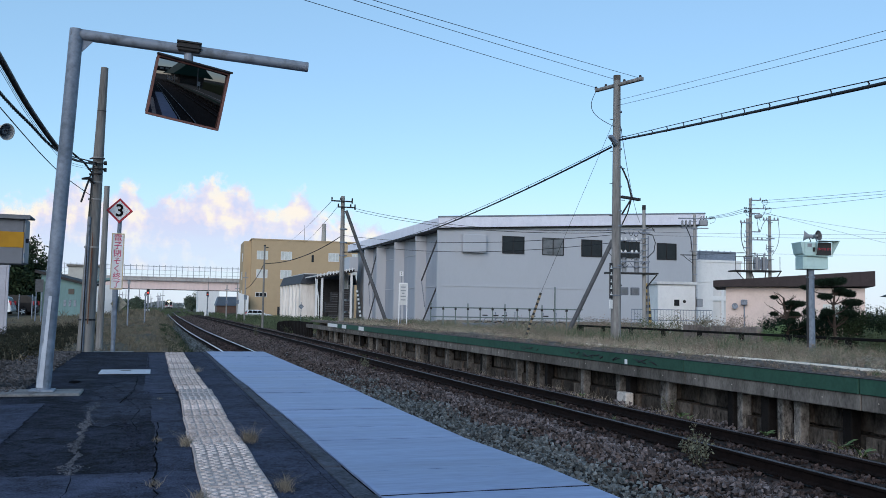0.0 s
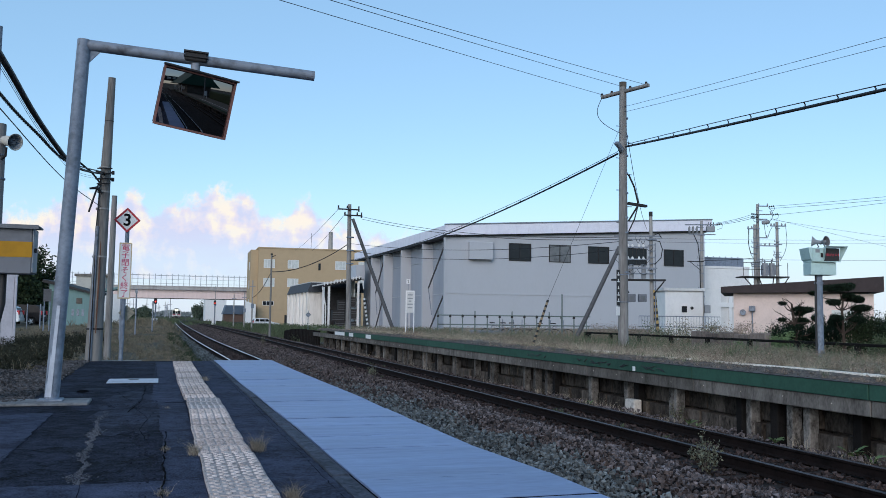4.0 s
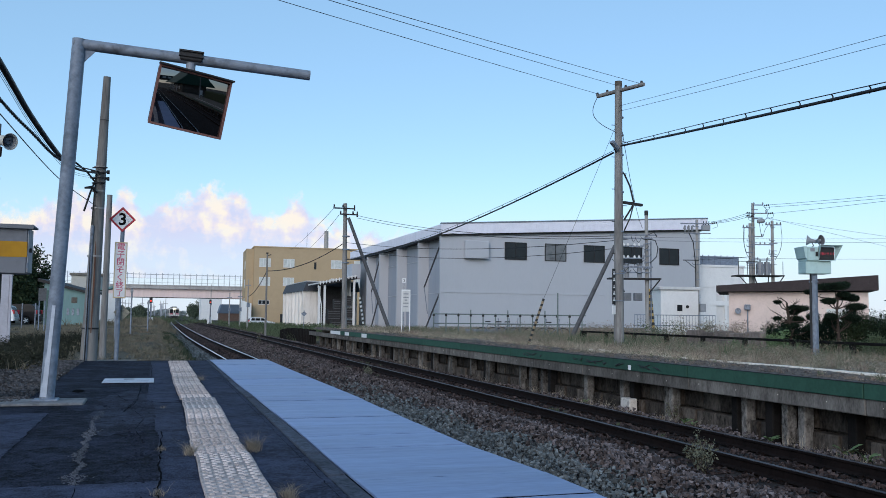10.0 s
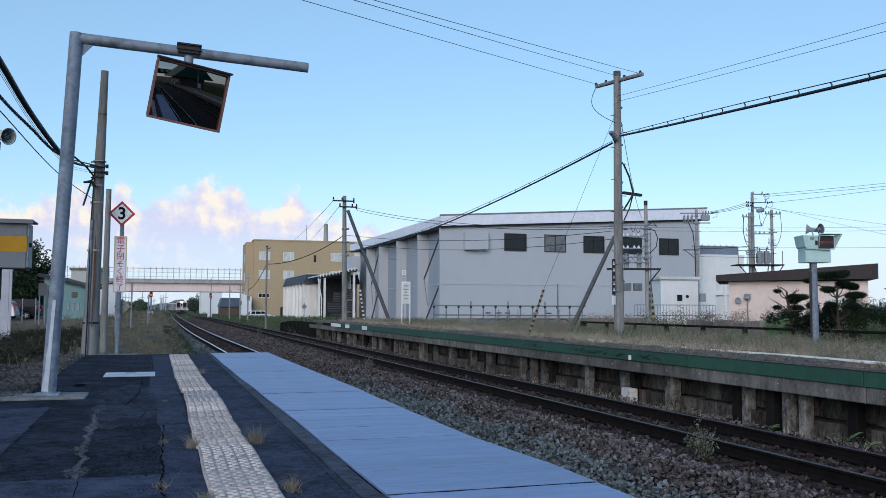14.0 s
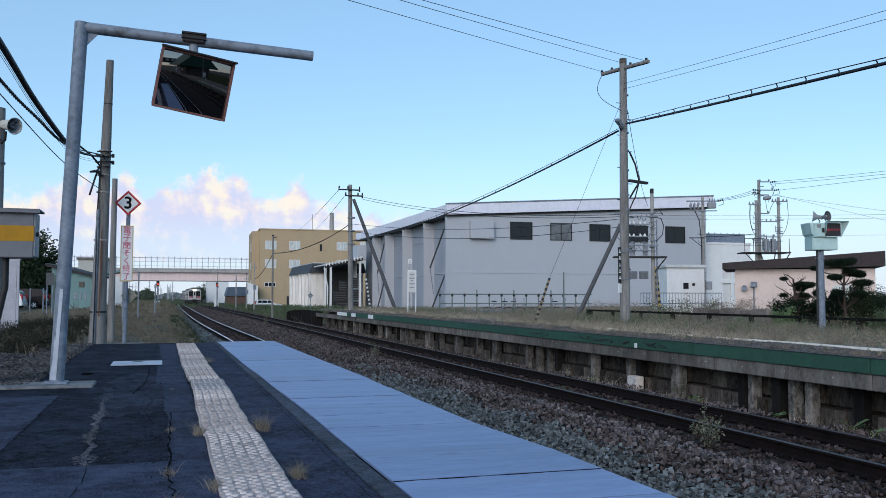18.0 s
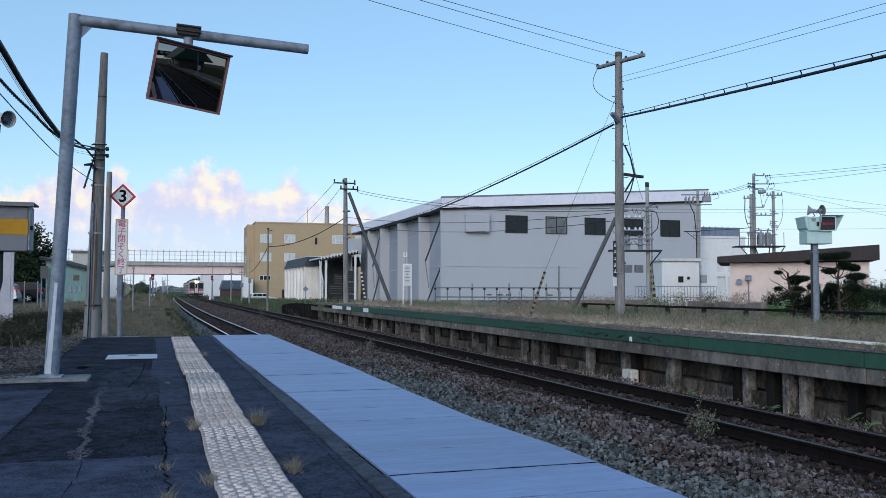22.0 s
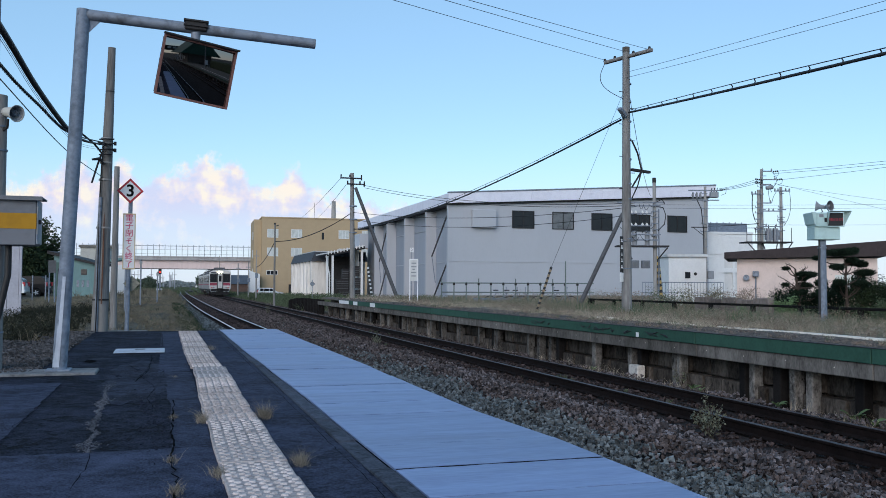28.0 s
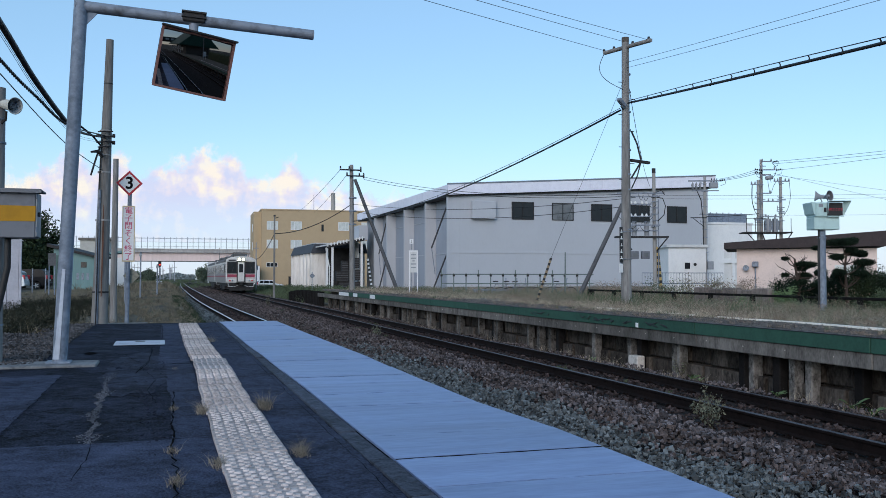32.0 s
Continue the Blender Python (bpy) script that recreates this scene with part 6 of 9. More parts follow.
def pine(x, y, z, seed, label, trunk_line, limbs, twigs):
    """A pruned pine: bent trunk, limbs that each end in a flat needle pad, bare twigs. Limb: along, height, pad."""
    rng = random.Random(seed)
    t = thing("pine_tree", (x, y, z), label=label, category="tree", group="pruned pines")
    pts = [Vector(q) for q in trunk_line]
    n = len(pts) - 1
    part("trunk", Geo().tube(pts, [0.06 * (1 - 0.55 * i / n) for i in range(n + 1)], 8), BARK, t, "bent brown trunk")
    r2 = np.random.default_rng(seed)
    vs = []
    for dx, h, r in limbs:
        below = [q for q in pts if q.z < h - 0.12] or pts[:1]
        b = below[-1]
        tip = Vector((dx, rng.uniform(-0.3, 0.3), h - 0.04))
        mid = b.lerp(tip, 0.55) + Vector((0, 0, -0.06))
        wood = Geo().tube([b, mid, tip], [0.024, 0.016, 0.007], 6)
        for _ in range(5):
            o = mid.lerp(tip, rng.uniform(0.2, 1.0))
            wood.tube([o, o + Vector((rng.uniform(-0.16, 0.16), rng.uniform(-0.16, 0.16), rng.uniform(0.02, 0.14)))], [0.007, 0.003], 4)
        part("limb", wood, BARK, t)
        for k in range(3):
            c = np.array(tip) + np.array([rng.uniform(-0.45, 0.45) * r, rng.uniform(-0.5, 0.5) * r, rng.uniform(-0.1, 0.15) * r])
            m = int(2600 * r) + 150
            d = r2.normal(size=(m, 3))
            d /= np.linalg.norm(d, axis=1)[:, None]
            ce = c + d * (r * 0.72 * r2.uniform(0.1, 1.0, m) ** 0.6)[:, None] * np.array([1.0, 1.0, 0.42])
            u = d * np.array([1, 1, 0.4]) + r2.normal(0, 0.5, (m, 3)) + np.array([0, 0, 0.5])
            u /= np.linalg.norm(u, axis=1)[:, None]
            w = np.cross(u, r2.normal(size=(m, 3)))
            w /= np.linalg.norm(w, axis=1)[:, None]
            vs.append(np.stack([ce - w * 0.011, ce + w * 0.011, ce + u * r2.uniform(0.03, 0.085, m)[:, None]], 1).reshape(-1, 3))
    for dx, h in twigs:
        b = min(pts, key=lambda q: abs(q.z - h + 0.25))
        tip = Vector((dx, rng.uniform(-0.2, 0.2), h))
        mid = b.lerp(tip, 0.6)
        wood = Geo().tube([b, mid + Vector((0, 0, 0.03)), tip], [0.018, 0.012, 0.004], 5)
        for k in range(4):
            o = mid.lerp(tip, 0.25 * k)
            wood.tube([o, o + Vector((rng.uniform(-0.16, 0.06), rng.uniform(-0.1, 0.1), rng.uniform(0.03, 0.13)))], [0.006, 0.003], 4)
        part("limb", wood, BARK, t, "bare brown twig")
    v = np.concatenate(vs)
    part("crown", raw("crown", v, np.arange(len(v)).reshape(-1, 3), NEEDLE), None, t, "flat dark needle pads")
    return t


def leafy(name, x, y, z, w, h, n, leaf, material, seed, label, category="shrub", trunk=False, group=""):
    """A crown of separate leaves gathered in clumps round branch tips."""
    r = np.random.default_rng(seed)
    t = thing(name, (x, y, z), label=label, category=category, group=group)
    g = Geo()
    k = 26
    tips = []
    for i in range(k):
        a = r.uniform(0, 2 * PI)
        rr = w * 0.5 * math.sqrt(r.uniform(0.02, 1))
        tip = Vector((math.cos(a) * rr, math.sin(a) * rr, h * r.uniform(0.35, 0.95) * (1 - 0.35 * (rr / (w * 0.5)) ** 2)))
        b = Vector((0, 0, h * (0.3 if trunk else 0.02)))
        g.tube([b, b.lerp(tip, 0.5) + Vector((0, 0, 0.06 * h)), tip], [0.03 * h, 0.015 * h, 0.006 * h] if trunk else [0.006 * h, 0.004 * h, 0.002 * h], 5)
        tips.append(tip)
    if trunk:
        g.tube([(0, 0, 0), (0.03 * h, 0, h * 0.35)], [0.045 * h, 0.035 * h], 8)
    part("stalk" if not trunk else "trunk", g, BARK, t)
    which = r.integers(0, k, n)
    c = np.array(tips)[which] * r.uniform(0.5, 1.03, (n, 1)) + r.normal(size=(n, 3)) * np.array([w * 0.055, w * 0.055, h * 0.05])
    c[:, 2] = np.abs(c[:, 2])
    u = r.normal(size=(n, 3))
    u /= np.linalg.norm(u, axis=1)[:, None]
    q = np.cross(u, r.normal(size=(n, 3)))
    q /= np.linalg.norm(q, axis=1)[:, None]
    ln = leaf * r.uniform(0.6, 1.3, (n, 1))
    v = np.stack([c - u * ln, c + q * ln * 0.45, c + u * ln, c - q * ln * 0.45], 1).reshape(-1, 3)
    part("crown" if trunk else "foliage", raw("leaves", v, np.arange(4 * n).reshape(-1, 4), material), None, t)
    return t


pine(18.1, 22.0, -0.75, 3, "pruned pine with dark needle pads and bare twigs", ((0.06, 0, 0), (0.03, 0, 0.6), (0.0, 0.02, 1.0), (-0.06, 0, 1.4), (-0.1, 0.03, 1.75), (-0.14, 0, 1.98)), ((0.03, 1.85, 0.18), (0.14, 1.7, 0.2), (0.42, 1.82, 0.26), (-0.44, 1.55, 0.13), (-0.4, 2.02, 0.1), (0.32, 1.5, 0.3), (-0.05, 1.3, 0.26), (0.5, 1.25, 0.34), (-0.26, 1.15, 0.26), (0.12, 1.0, 0.3), (0.62, 1.6, 0.24)), ((-0.85, 1.76), (-0.5, 2.1), (-0.3, 2.12), (0.35, 2.05), (0.2, 2.02), (-0.6, 1.5)))
pine(19.3, 21.4, -0.75, 7, "taller pruned pine with flat pads on forking limbs", ((0.05, 0, 0), (0.03, 0, 0.6), (0.0, 0.02, 1.1), (-0.03, 0, 1.5), (-0.02, 0.03, 1.8), (0.0, 0, 2.1)), ((-0.24, 2.5, 0.38), (0.38, 2.58, 0.18), (0.44, 2.2, 0.32), (0.6, 1.88, 0.32), (0.55, 1.58, 0.26), (-0.15, 1.47, 0.28), (-0.62, 2.05, 0.22), (-0.85, 2.33, 0.16), (0.05, 2.28, 0.2), (0.75, 2.15, 0.2), (-0.5, 1.6, 0.24)), ((-0.5, 2.1), (0.25, 2.25), (0.5, 1.5)))
leafy("shrub", 15.95, 20.5, -0.8, 1.7, 1.45, 15000, 0.032, DOCK, 5, "bright green leafy shrub behind the low fence")
leafy("shrub", 18.7, 23.0, -0.8, 1.6, 1.75, 20000, 0.032, NEEDLE, 6, "dense dark evergreen bush between the pines", "shrub")
leafy("shrub", 19.6, 23.1, -0.8, 1.7, 1.9, 20000, 0.032, NEEDLE, 9, "dense dark evergreen bush behind the pines")
leafy("shrub", 20.9, 22.9, -0.8, 2.0, 2.3, 34000, 0.034, NEEDLE, 24, "dark evergreen bush before the pink wall")
leafy("shrub", 20.5, 21.7, -0.8, 1.9, 2.1, 34000, 0.034, LEAF, 25, "dense dark green bush beside the taller pine")
leafy("shrub", 18.3, 18.4, -0.8, 1.5, 1.5, 20000, 0.03, WEED, 26, "low green bush behind the platform")
leafy("shrub", 19.6, 18.3, -0.8, 1.8, 2.0, 26000, 0.034, LEAF, 14, "dark green bush beside the pink building")
leafy("shrub", 20.6, 17.6, -0.8, 3.0, 2.5, 20400, 0.032, NEEDLE, 16, "dense dark evergreen at the end of the pink building")
leafy("shrub", 21.3, 19.6, -0.8, 3.0, 2.5, 40000, 0.034, LEAF, 27, "tall dark bush beyond the pink building")
leafy("shrub", 21.5, 21.5, -0.8, 3.0, 2.3, 17000, 0.032, NEEDLE, 17, "dense dark evergreen under the pink wall")
leafy("shrub", 17.3, 31.0, -0.9, 2.6, 1.75, 9000, 0.026, RUSSET, 33, "russet seeding weeds behind the low fence")
leafy("shrub", 18.6, 30.2, -0.9, 2.4, 1.75, 8000, 0.028, WEED, 34, "green weeds behind the low fence")
leafy("shrub", 20.6, 28.6, -0.9, 2.6, 1.8, 9000, 0.026, RUSSET, 35, "russet seeding weeds before the white cubicle")
leafy("shrub", 19.5, 29.6, -0.9, 2.6, 1.95, 8000, 0.028, GRASS, 15, "dry leafy weeds behind the low fence")
leafy("street_tree", -13.2, 93.0, -0.6, 8.6, 8.0, 26000, 0.17, LEAF, 11, "broad dark leafy tree behind the parked cars", "tree", True)
leafy("street_tree", -18.0, 90.0, -0.6, 9.0, 8.0, 24000, 0.18, LEAF, 12, "broad dark leafy tree beyond the car park", "tree", True)


def make_hatch():
    t = thing("hatch_cover", (-0.25, 9.65, 0.004), label="white painted steel hatch cover set in the asphalt", category="hatch cover")
    part("plate", Geo().box(-0.245, 0.245, -0.29, 0.29, 0, 0.006, 0.002), mat("hatch_paint", (0.5, 0.53, 0.6), (0.34, 0.365, 0.43), 0.6, fine=40, coarse=5, bump=0.1), t)
    part("handle_slot", Geo().box(-0.05, 0.05, 0.1, 0.2, 0.0065, 0.008), BLACK, t)
    part("inner_line", Geo().box(-0.2, 0.2, -0.1, -0.09, 0.0065, 0.0075), CASE_GREY, t)


make_hatch()


def striped_guy(p0, p1, r, c1, c2, n, label):
    """A guy guard with alternating bands."""
    t = thing("guy_guard", p0, label=label, category="guy guard", group="striped guy guards")
    d = Vector(p1) - Vector(p0)
    for i in range(n):
        part("band", Geo().cyl(d * (i / n), d * ((i + 1) / n - 0.002), r, n=10), c1 if i % 2 else c2, t)


striped_guy((10.45, 24.1, -0.15), (10.84, 23.84, 1.25), 0.037, mat("faded_band", (0.36, 0.28, 0.18), (0.18, 0.13, 0.09), 0.8), BLACK, 19, "leaning guy guard with faded buff and black bands")
striped_guy((21.5, 35.2, -0.7), (21.23, 35.2, 2.06), 0.095, GUARD_YELLOW, BLACK, 20, "yellow and black striped guard on a stay")
striped_guy((13.95, 60.86, -0.6), (13.56, 60.86, 1.95), 0.08, WHITE, BLACK, 18, "black and white striped guy guard")
striped_guy((20.05, 35.6, -0.9), (20.05, 35.6, 1.0), 0.09, WHITE, BLACK, 10, "black and white striped post guard")


def make_middle_pole():
    t = thing("utility_pole", (12.1, 59.0, -1.0), label="grey concrete pole with crossarm and raking strut", category="utility pole", group="utility poles")
    part("shaft", Geo().cyl((0, 0, 0), (-0.1, 0, 9.3), 0.2, 0.13, 16), CONCRETE_POLE, t)
    part("crossarm", Geo().box(-0.95, 0.55, -0.27, -0.19, 8.88, 8.97), STEEL_DARK, t)
    part("crossarm", Geo().box(-0.5, 0.75, -0.28, -0.2, 8.48, 8.57), STEEL_DARK, t)
    for x, z in ((-0.9, 9.0), (-0.3, 9.0), (0.5, 9.0), (-0.45, 8.58), (0.4, 8.58), (0.7, 8.58)):
        part("insulator", Geo().cyl((x, -0.24, z - 0.2 if x > 0.4 else z), (x, -0.24, z + 0.17), 0.06, 0.045, 10), STEEL_DARK, t)
    part("strut", Geo().cyl((3.25, -0.6, 0.1), (0.1, -0.2, 8.3), 0.13, 0.11, 12), STRUT, t, "raking concrete strut")
    for z in (5.2, 6.1, 7.0):
        part("band", Geo().cyl((0, 0, z), (0, 0, z + 0.08), 0.26, n=14), GALV, t)
    t = thing("utility_pole", (8.2, 70.7, -1.1), label="slim weathered concrete pole beside the track", category="utility pole", group="utility poles")
    part("shaft", Geo().cyl((0, 0, 0), (0, 0, 6.55), 0.09, 0.062, 12), WEATHERED, t)
    part("cap", Geo().cyl((0, 0, 6.55), (0, 0, 6.66), 0.09, n=12), STEEL_DARK, t)
    part("arm", Geo().tube([(0, 0, 6.4), (0.3, -0.1, 6.5)], 0.03, 6), STEEL_DARK, t)
    for x, y, h in ((9.6, 100.0, 5.6), (9.9, 113.0, 4.6), (9.3, 122.0, 4.6), (10.4, 185.0, 7.6)):
        t = thing("utility_pole", (x, y, -1.1), label="slim grey pole standing beside the far track", category="utility pole", group="utility poles")
        part("shaft", Geo().cyl((0, 0, 0), (0, 0, h), 0.09, 0.07, 10), POLE_GREY, t)
        part("crossarm", Geo().box(-0.3, 0.3, -0.06, 0.06, h - 0.7, h - 0.62), GALV_WORN, t)
        part("fitting", Geo().box(-0.12, 0.2, -0.2, 0.1, h * 0.45, h * 0.45 + 0.5), GALV, t)


make_middle_pole()


def make_transformer_frame():
    t = thing("transformer_platform", (20.2, 35.5, -1.0), -17, label="twin-pole transformer platform with insulators and grey drums", category="transformer")
    part("pole", Geo().cyl((1.0, 0, 0), (0.95, 0, 6.6), 0.1, 0.075, 12), POLE_GREY, t)
    part("pole_cap", Geo().cyl((0.95, 0, 6.4), (0.95, 0, 6.62), 0.085, n=12), STEEL_DARK, t)
    part("pole", Geo().cyl((-0.42, 0, 0), (-0.42, 0, 5.6), 0.1, 0.08, 12), POLE_GREY, t)
    for z, a, b in ((5.45, -0.75, 1.4), (5.3, -0.6, 1.2), (4.95, -0.5, 0.8), (4.4, -0.5, 0.8), (4.0, -0.55, 1.2), (3.75, -0.6, 1.1)):
        part("beam", Geo().box(a, b, -0.16, -0.09, z, z + 0.06), GALV_WORN, t)
    part("deck_beam", Geo().box(-0.8, 1.55, -0.3, 0.3, 3.46, 3.53), STEEL_DARK, t, "dark steel platform")
    part("deck_brace", Geo().tube([(1.05, -0.2, 2.9), (1.5, -0.2, 3.44)], 0.03), STEEL_DARK, t)
    part("deck_brace", Geo().tube([(-0.1, -0.2, 2.9), (-0.45, -0.2, 3.44)], 0.03), STEEL_DARK, t)
    for i in range(4):
        x = -0.12 + 0.2 * i + (0.1 if i > 1 else 0)
        for z in (4.98, 4.42):
            part("insulator", Geo().lathe([(0.02, 0), (0.06, 0.02), (0.062, 0.07), (0.03, 0.1), (0.045, 0.12), (0.001, 0.14)], 12, pose(x, -0.13, z)), WHITE, t, "white porcelain insulator")
        part("rod", Geo().cyl((x, -0.13, 4.55), (x, -0.13, 5.0), 0.014, n=6), STEEL_DARK, t)
        part("jumper", Geo().tube([(x, -0.13, 4.4), (x + 0.05, -0.2, 4.25), (x - 0.03, -0.16, 4.1)], 0.014), CABLE, t)
    for x in (0.05, 0.62):
        d = part("drum", Geo().cyl((x, 0, 3.56), (x, 0, 4.15), 0.11, n=16), CASE_GREY, t, "grey transformer drum")
        part("drum_lid", Geo().cyl((x, 0, 4.15), (x, 0, 4.2), 0.125, n=16), GALV_WORN, d)
    for x in (0.02, 0.52):
        b = part("switch_box", Geo().box(x - 0.18, x + 0.18, -0.25, 0, 2.5, 2.85, 0.015), CABINET, t, "grey switch box")
        part("box_glass", Geo().box(x - 0.1, x + 0.1, -0.262, -0.252, 2.58, 2.78), GLASS_GREY, b)
    part("jumper", Geo().tube([(1.0, -0.12, 5.3), (1.3, -0.2, 5.25), (1.42, -0.22, 4.9), (1.36, -0.2, 4.5), (1.08, -0.14, 4.2)], 0.02, 6), CABLE, t)
    part("jumper", Geo().tube([(1.0, -0.12, 5.5), (1.25, -0.2, 5.62), (1.38, -0.22, 5.4)], 0.018, 6), CABLE, t)
    for k in range(5):
        part("fuse_holder", Geo().cyl((0.78 + 0.05 * (k % 2), -0.16, 3.9 + 0.26 * k), (0.8 + 0.05 * (k % 2), -0.18, 4.05 + 0.26 * k), 0.03, n=8), CASE_GREY, t)
    rng = random.Random(6)
    for k in range(14):
        x, z = rng.uniform(-0.7, 1.0), rng.choice((5.42, 5.28, 4.92, 4.38, 3.98))
        part("jumper", Geo().tube(sag((x, -0.17, z), (x + rng.uniform(0.15, 0.45), -0.2, z + rng.uniform(-0.2, 0.1)), rng.uniform(0.08, 0.25), 7), 0.012, 5), CABLE, t)
    for k in range(6):
        z = 3.95 + 0.28 * k
        part("clamp", Geo().box(0.84, 1.08, -0.18, -0.1, z, z + 0.04), GALV_WORN, t)
    part("riser", Geo().tube([(1.12, -0.1, 1.0), (1.13, -0.1, 5.2)], 0.03), GALV_WORN, t)


make_transformer_frame()


def strain_set(t, x, z, way, n=3):
    """A string of dark insulator discs ending in a drooping jumper."""
    g = Geo()
    for k in range(n):
        g.cyl((x + way * (0.1 + 0.13 * k), -0.15, z + 0.02 * k), (x + way * (0.16 + 0.13 * k), -0.15, z + 0.02 * k), 0.06, n=8)
    part("strain_insulator", g, STEEL_DARK, t)
    part("jumper", Geo().tube([(x + way * 0.5, -0.15, z + 0.05), (x + way * 0.42, -0.2, z - 0.25), (x + way * 0.12, -0.18, z - 0.35)], 0.014, 5), CABLE, t)


def make_right_utilities():
    t = thing("utility_pole", (34.98, 51.8, -1.1), -20, label="grey pole with pole-top switchgear and many small brackets", category="utility pole", group="utility poles")
    part("shaft", Geo().cyl((0, 0, 0), (0, 0, 8.6), 0.13, 0.09, 14), POLE_GREY, t)
    part("crossarm", Geo().box(-1.15, 1.1, -0.18, -0.1, 8.28, 8.36), GALV_WORN, t)
    part("crossarm", Geo().box(-0.9, 0.9, -0.18, -0.1, 7.62, 7.69), GALV_WORN, t)
    for x in (-0.85, -0.6, -0.35):
        part("cutout", Geo().lathe([(0.001, 0), (0.06, 0.02), (0.075, 0.18), (0.06, 0.34), (0.08, 0.38), (0.03, 0.5), (0.001, 0.52)], 12, pose(x, -0.16, 7.72)), CASE_GREY, t, "grey porcelain cut-out")
        part("jumper", Geo().tube([(x, -0.16, 8.2), (x - 0.12, -0.25, 8.0), (x + 0.02, -0.2, 7.75)], 0.014, 5), CABLE, t)
    b = part("breaker_box", Geo().box(0.3, 0.85, -0.28, 0.08, 7.82, 8.22, 0.04), CASE_GREY, t, "grey pole-top switch")
    for x in (0.4, 0.58, 0.76):
        part("bushing", Geo().cyl((x, -0.1, 8.22), (x + 0.04, -0.1, 8.5), 0.04, 0.025, 8), STEEL_DARK, b)
    part("crossarm", Geo().box(-1.0, 0.1, -0.18, -0.12, 5.78, 5.84), STEEL_DARK, t)
    part("arm_brace", Geo().tube([(-0.85, -0.15, 5.8), (-0.1, -0.15, 5.2)], 0.022, 5), STEEL_DARK, t)
    part("meter_box", Geo().box(0.12, 0.5, -0.25, 0.05, 2.3, 2.85, 0.02), CASE_GREY, t)
    part("riser", Geo().tube([(-0.12, -0.16, 0), (-0.14, -0.16, 3.2), (-0.17, -0.16, 5.7), (-0.3, -0.2, 7.0), (-0.6, -0.2, 7.7)], 0.03), CABLE, t)
    rng = random.Random(3)
    for k in range(11):
        z = 2.9 + 0.52 * k
        w = rng.uniform(0.14, 0.34)
        part("bracket", Geo().box(-w, w * rng.uniform(0.4, 1.0), -0.16, -0.11, z, z + 0.04), GALV_WORN, t)
        part("insulator", Geo().cyl((-w, -0.135, z + 0.04), (-w, -0.135, z + 0.14), 0.035, 0.025, 8), CASE_GREY, t)
    strain_set(t, 0.9, 8.34, 1)
    t = thing("substation_frame", (38.45, 50.7, -1.1), -18, label="three-pole transformer stand with railings behind the brown roof", category="transformer")
    for x, y, h in ((0.0, 0, 8.4), (0.35, 0.4, 9.85), (1.52, 0, 8.6)):
        part("pole", Geo().cyl((x, y, 0), (x, y, h), 0.13, 0.095, 12), POLE_GREY, t)
    part("deck", Geo().box(-1.05, 2.1, -0.6, 0.9, 4.76, 4.84), STEEL_DARK, t, "dark steel deck")
    for x in (-1.0, -0.4, 0.2, 0.8, 1.4, 2.0):
        part("rail_post", Geo().cyl((x, -0.55, 4.84), (x, -0.55, 5.75), 0.02, n=6), STEEL_DARK, t)
    for x in (-0.9, 0.1, 1.1, 2.1):
        part("deck_brace", Geo().tube([(x * 0.6 + 0.4, -0.2, 4.0), (x, -0.4, 4.76)], 0.035), STEEL_DARK, t)
    for z in (5.3, 5.75):
        part("handrail", Geo().cyl((-1.0, -0.55, z), (0.35, -0.55, z), 0.02, n=6), STEEL_DARK, t)
    # crossarms on the tall pole and the two lower ones, and the bars that tie them
    for z, a, b in ((9.62, 0.22, 0.89), (9.05, 0.04, 1.14), (8.72, 0.28, 0.83), (8.06, -0.54, 0.31), (8.27, 1.02, 2.11), (6.9, -0.02, 1.56), (5.85, -0.02, 1.56), (6.35, -0.33, 0.16), (7.0, 1.26, 1.81), (6.1, 1.32, 1.75), (7.45, 0.28, 0.83)):
        part("crossarm", Geo().box(a, b, -0.14, -0.07, z, z + 0.07), GALV_WORN, t)
    for x, z in ((-0.48, 8.13), (-0.24, 8.13), (1.08, 8.34), (1.29, 8.34), (1.81, 8.34), (2.05, 8.34), (0.86, 9.69), (0.25, 9.69), (1.08, 9.12), (0.65, 6.97), (0.95, 6.97), (0.47, 5.92), (1.14, 5.92), (0.77, 7.52)):
        part("insulator", Geo().lathe([(0.02, 0), (0.055, 0.02), (0.055, 0.08), (0.03, 0.11), (0.04, 0.14), (0.001, 0.17)], 10, pose(x, -0.105, z)), CASE_GREY, t)
    s = part("switch_pot", Geo().lathe([(0.001, -0.26), (0.12, -0.24), (0.145, -0.15), (0.145, 0.15), (0.12, 0.24), (0.001, 0.26)], 14, pose(0.72, -0.1, 8.55, 0, 82, 0)), CASE_GREY, t, "grey pole-top switch pot")
    part("handle", Geo().tube([(0.72, -0.22, 8.45), (0.8, -0.26, 8.2)], 0.015, 5), STEEL_DARK, s)
    for x in (0.62, 1.08):
        d = part("coil_drum", Geo().cyl((x, -0.1, 4.86), (x, -0.1, 5.75), 0.2, n=14), CASE_GREY, t, "grey finned drum")
        for k in range(6):
            a = 2 * PI * k / 6
            part("fin", Geo().box(-0.012, 0.012, 0.19, 0.27, 0.1, 0.75, m=pose(x, -0.1, 4.86, 0, 0, math.degrees(a))), GALV_WORN, d)
        part("bushing", Geo().cyl((x, -0.1, 5.75), (x, -0.1, 5.98), 0.05, 0.03, 8), STEEL_DARK, d)
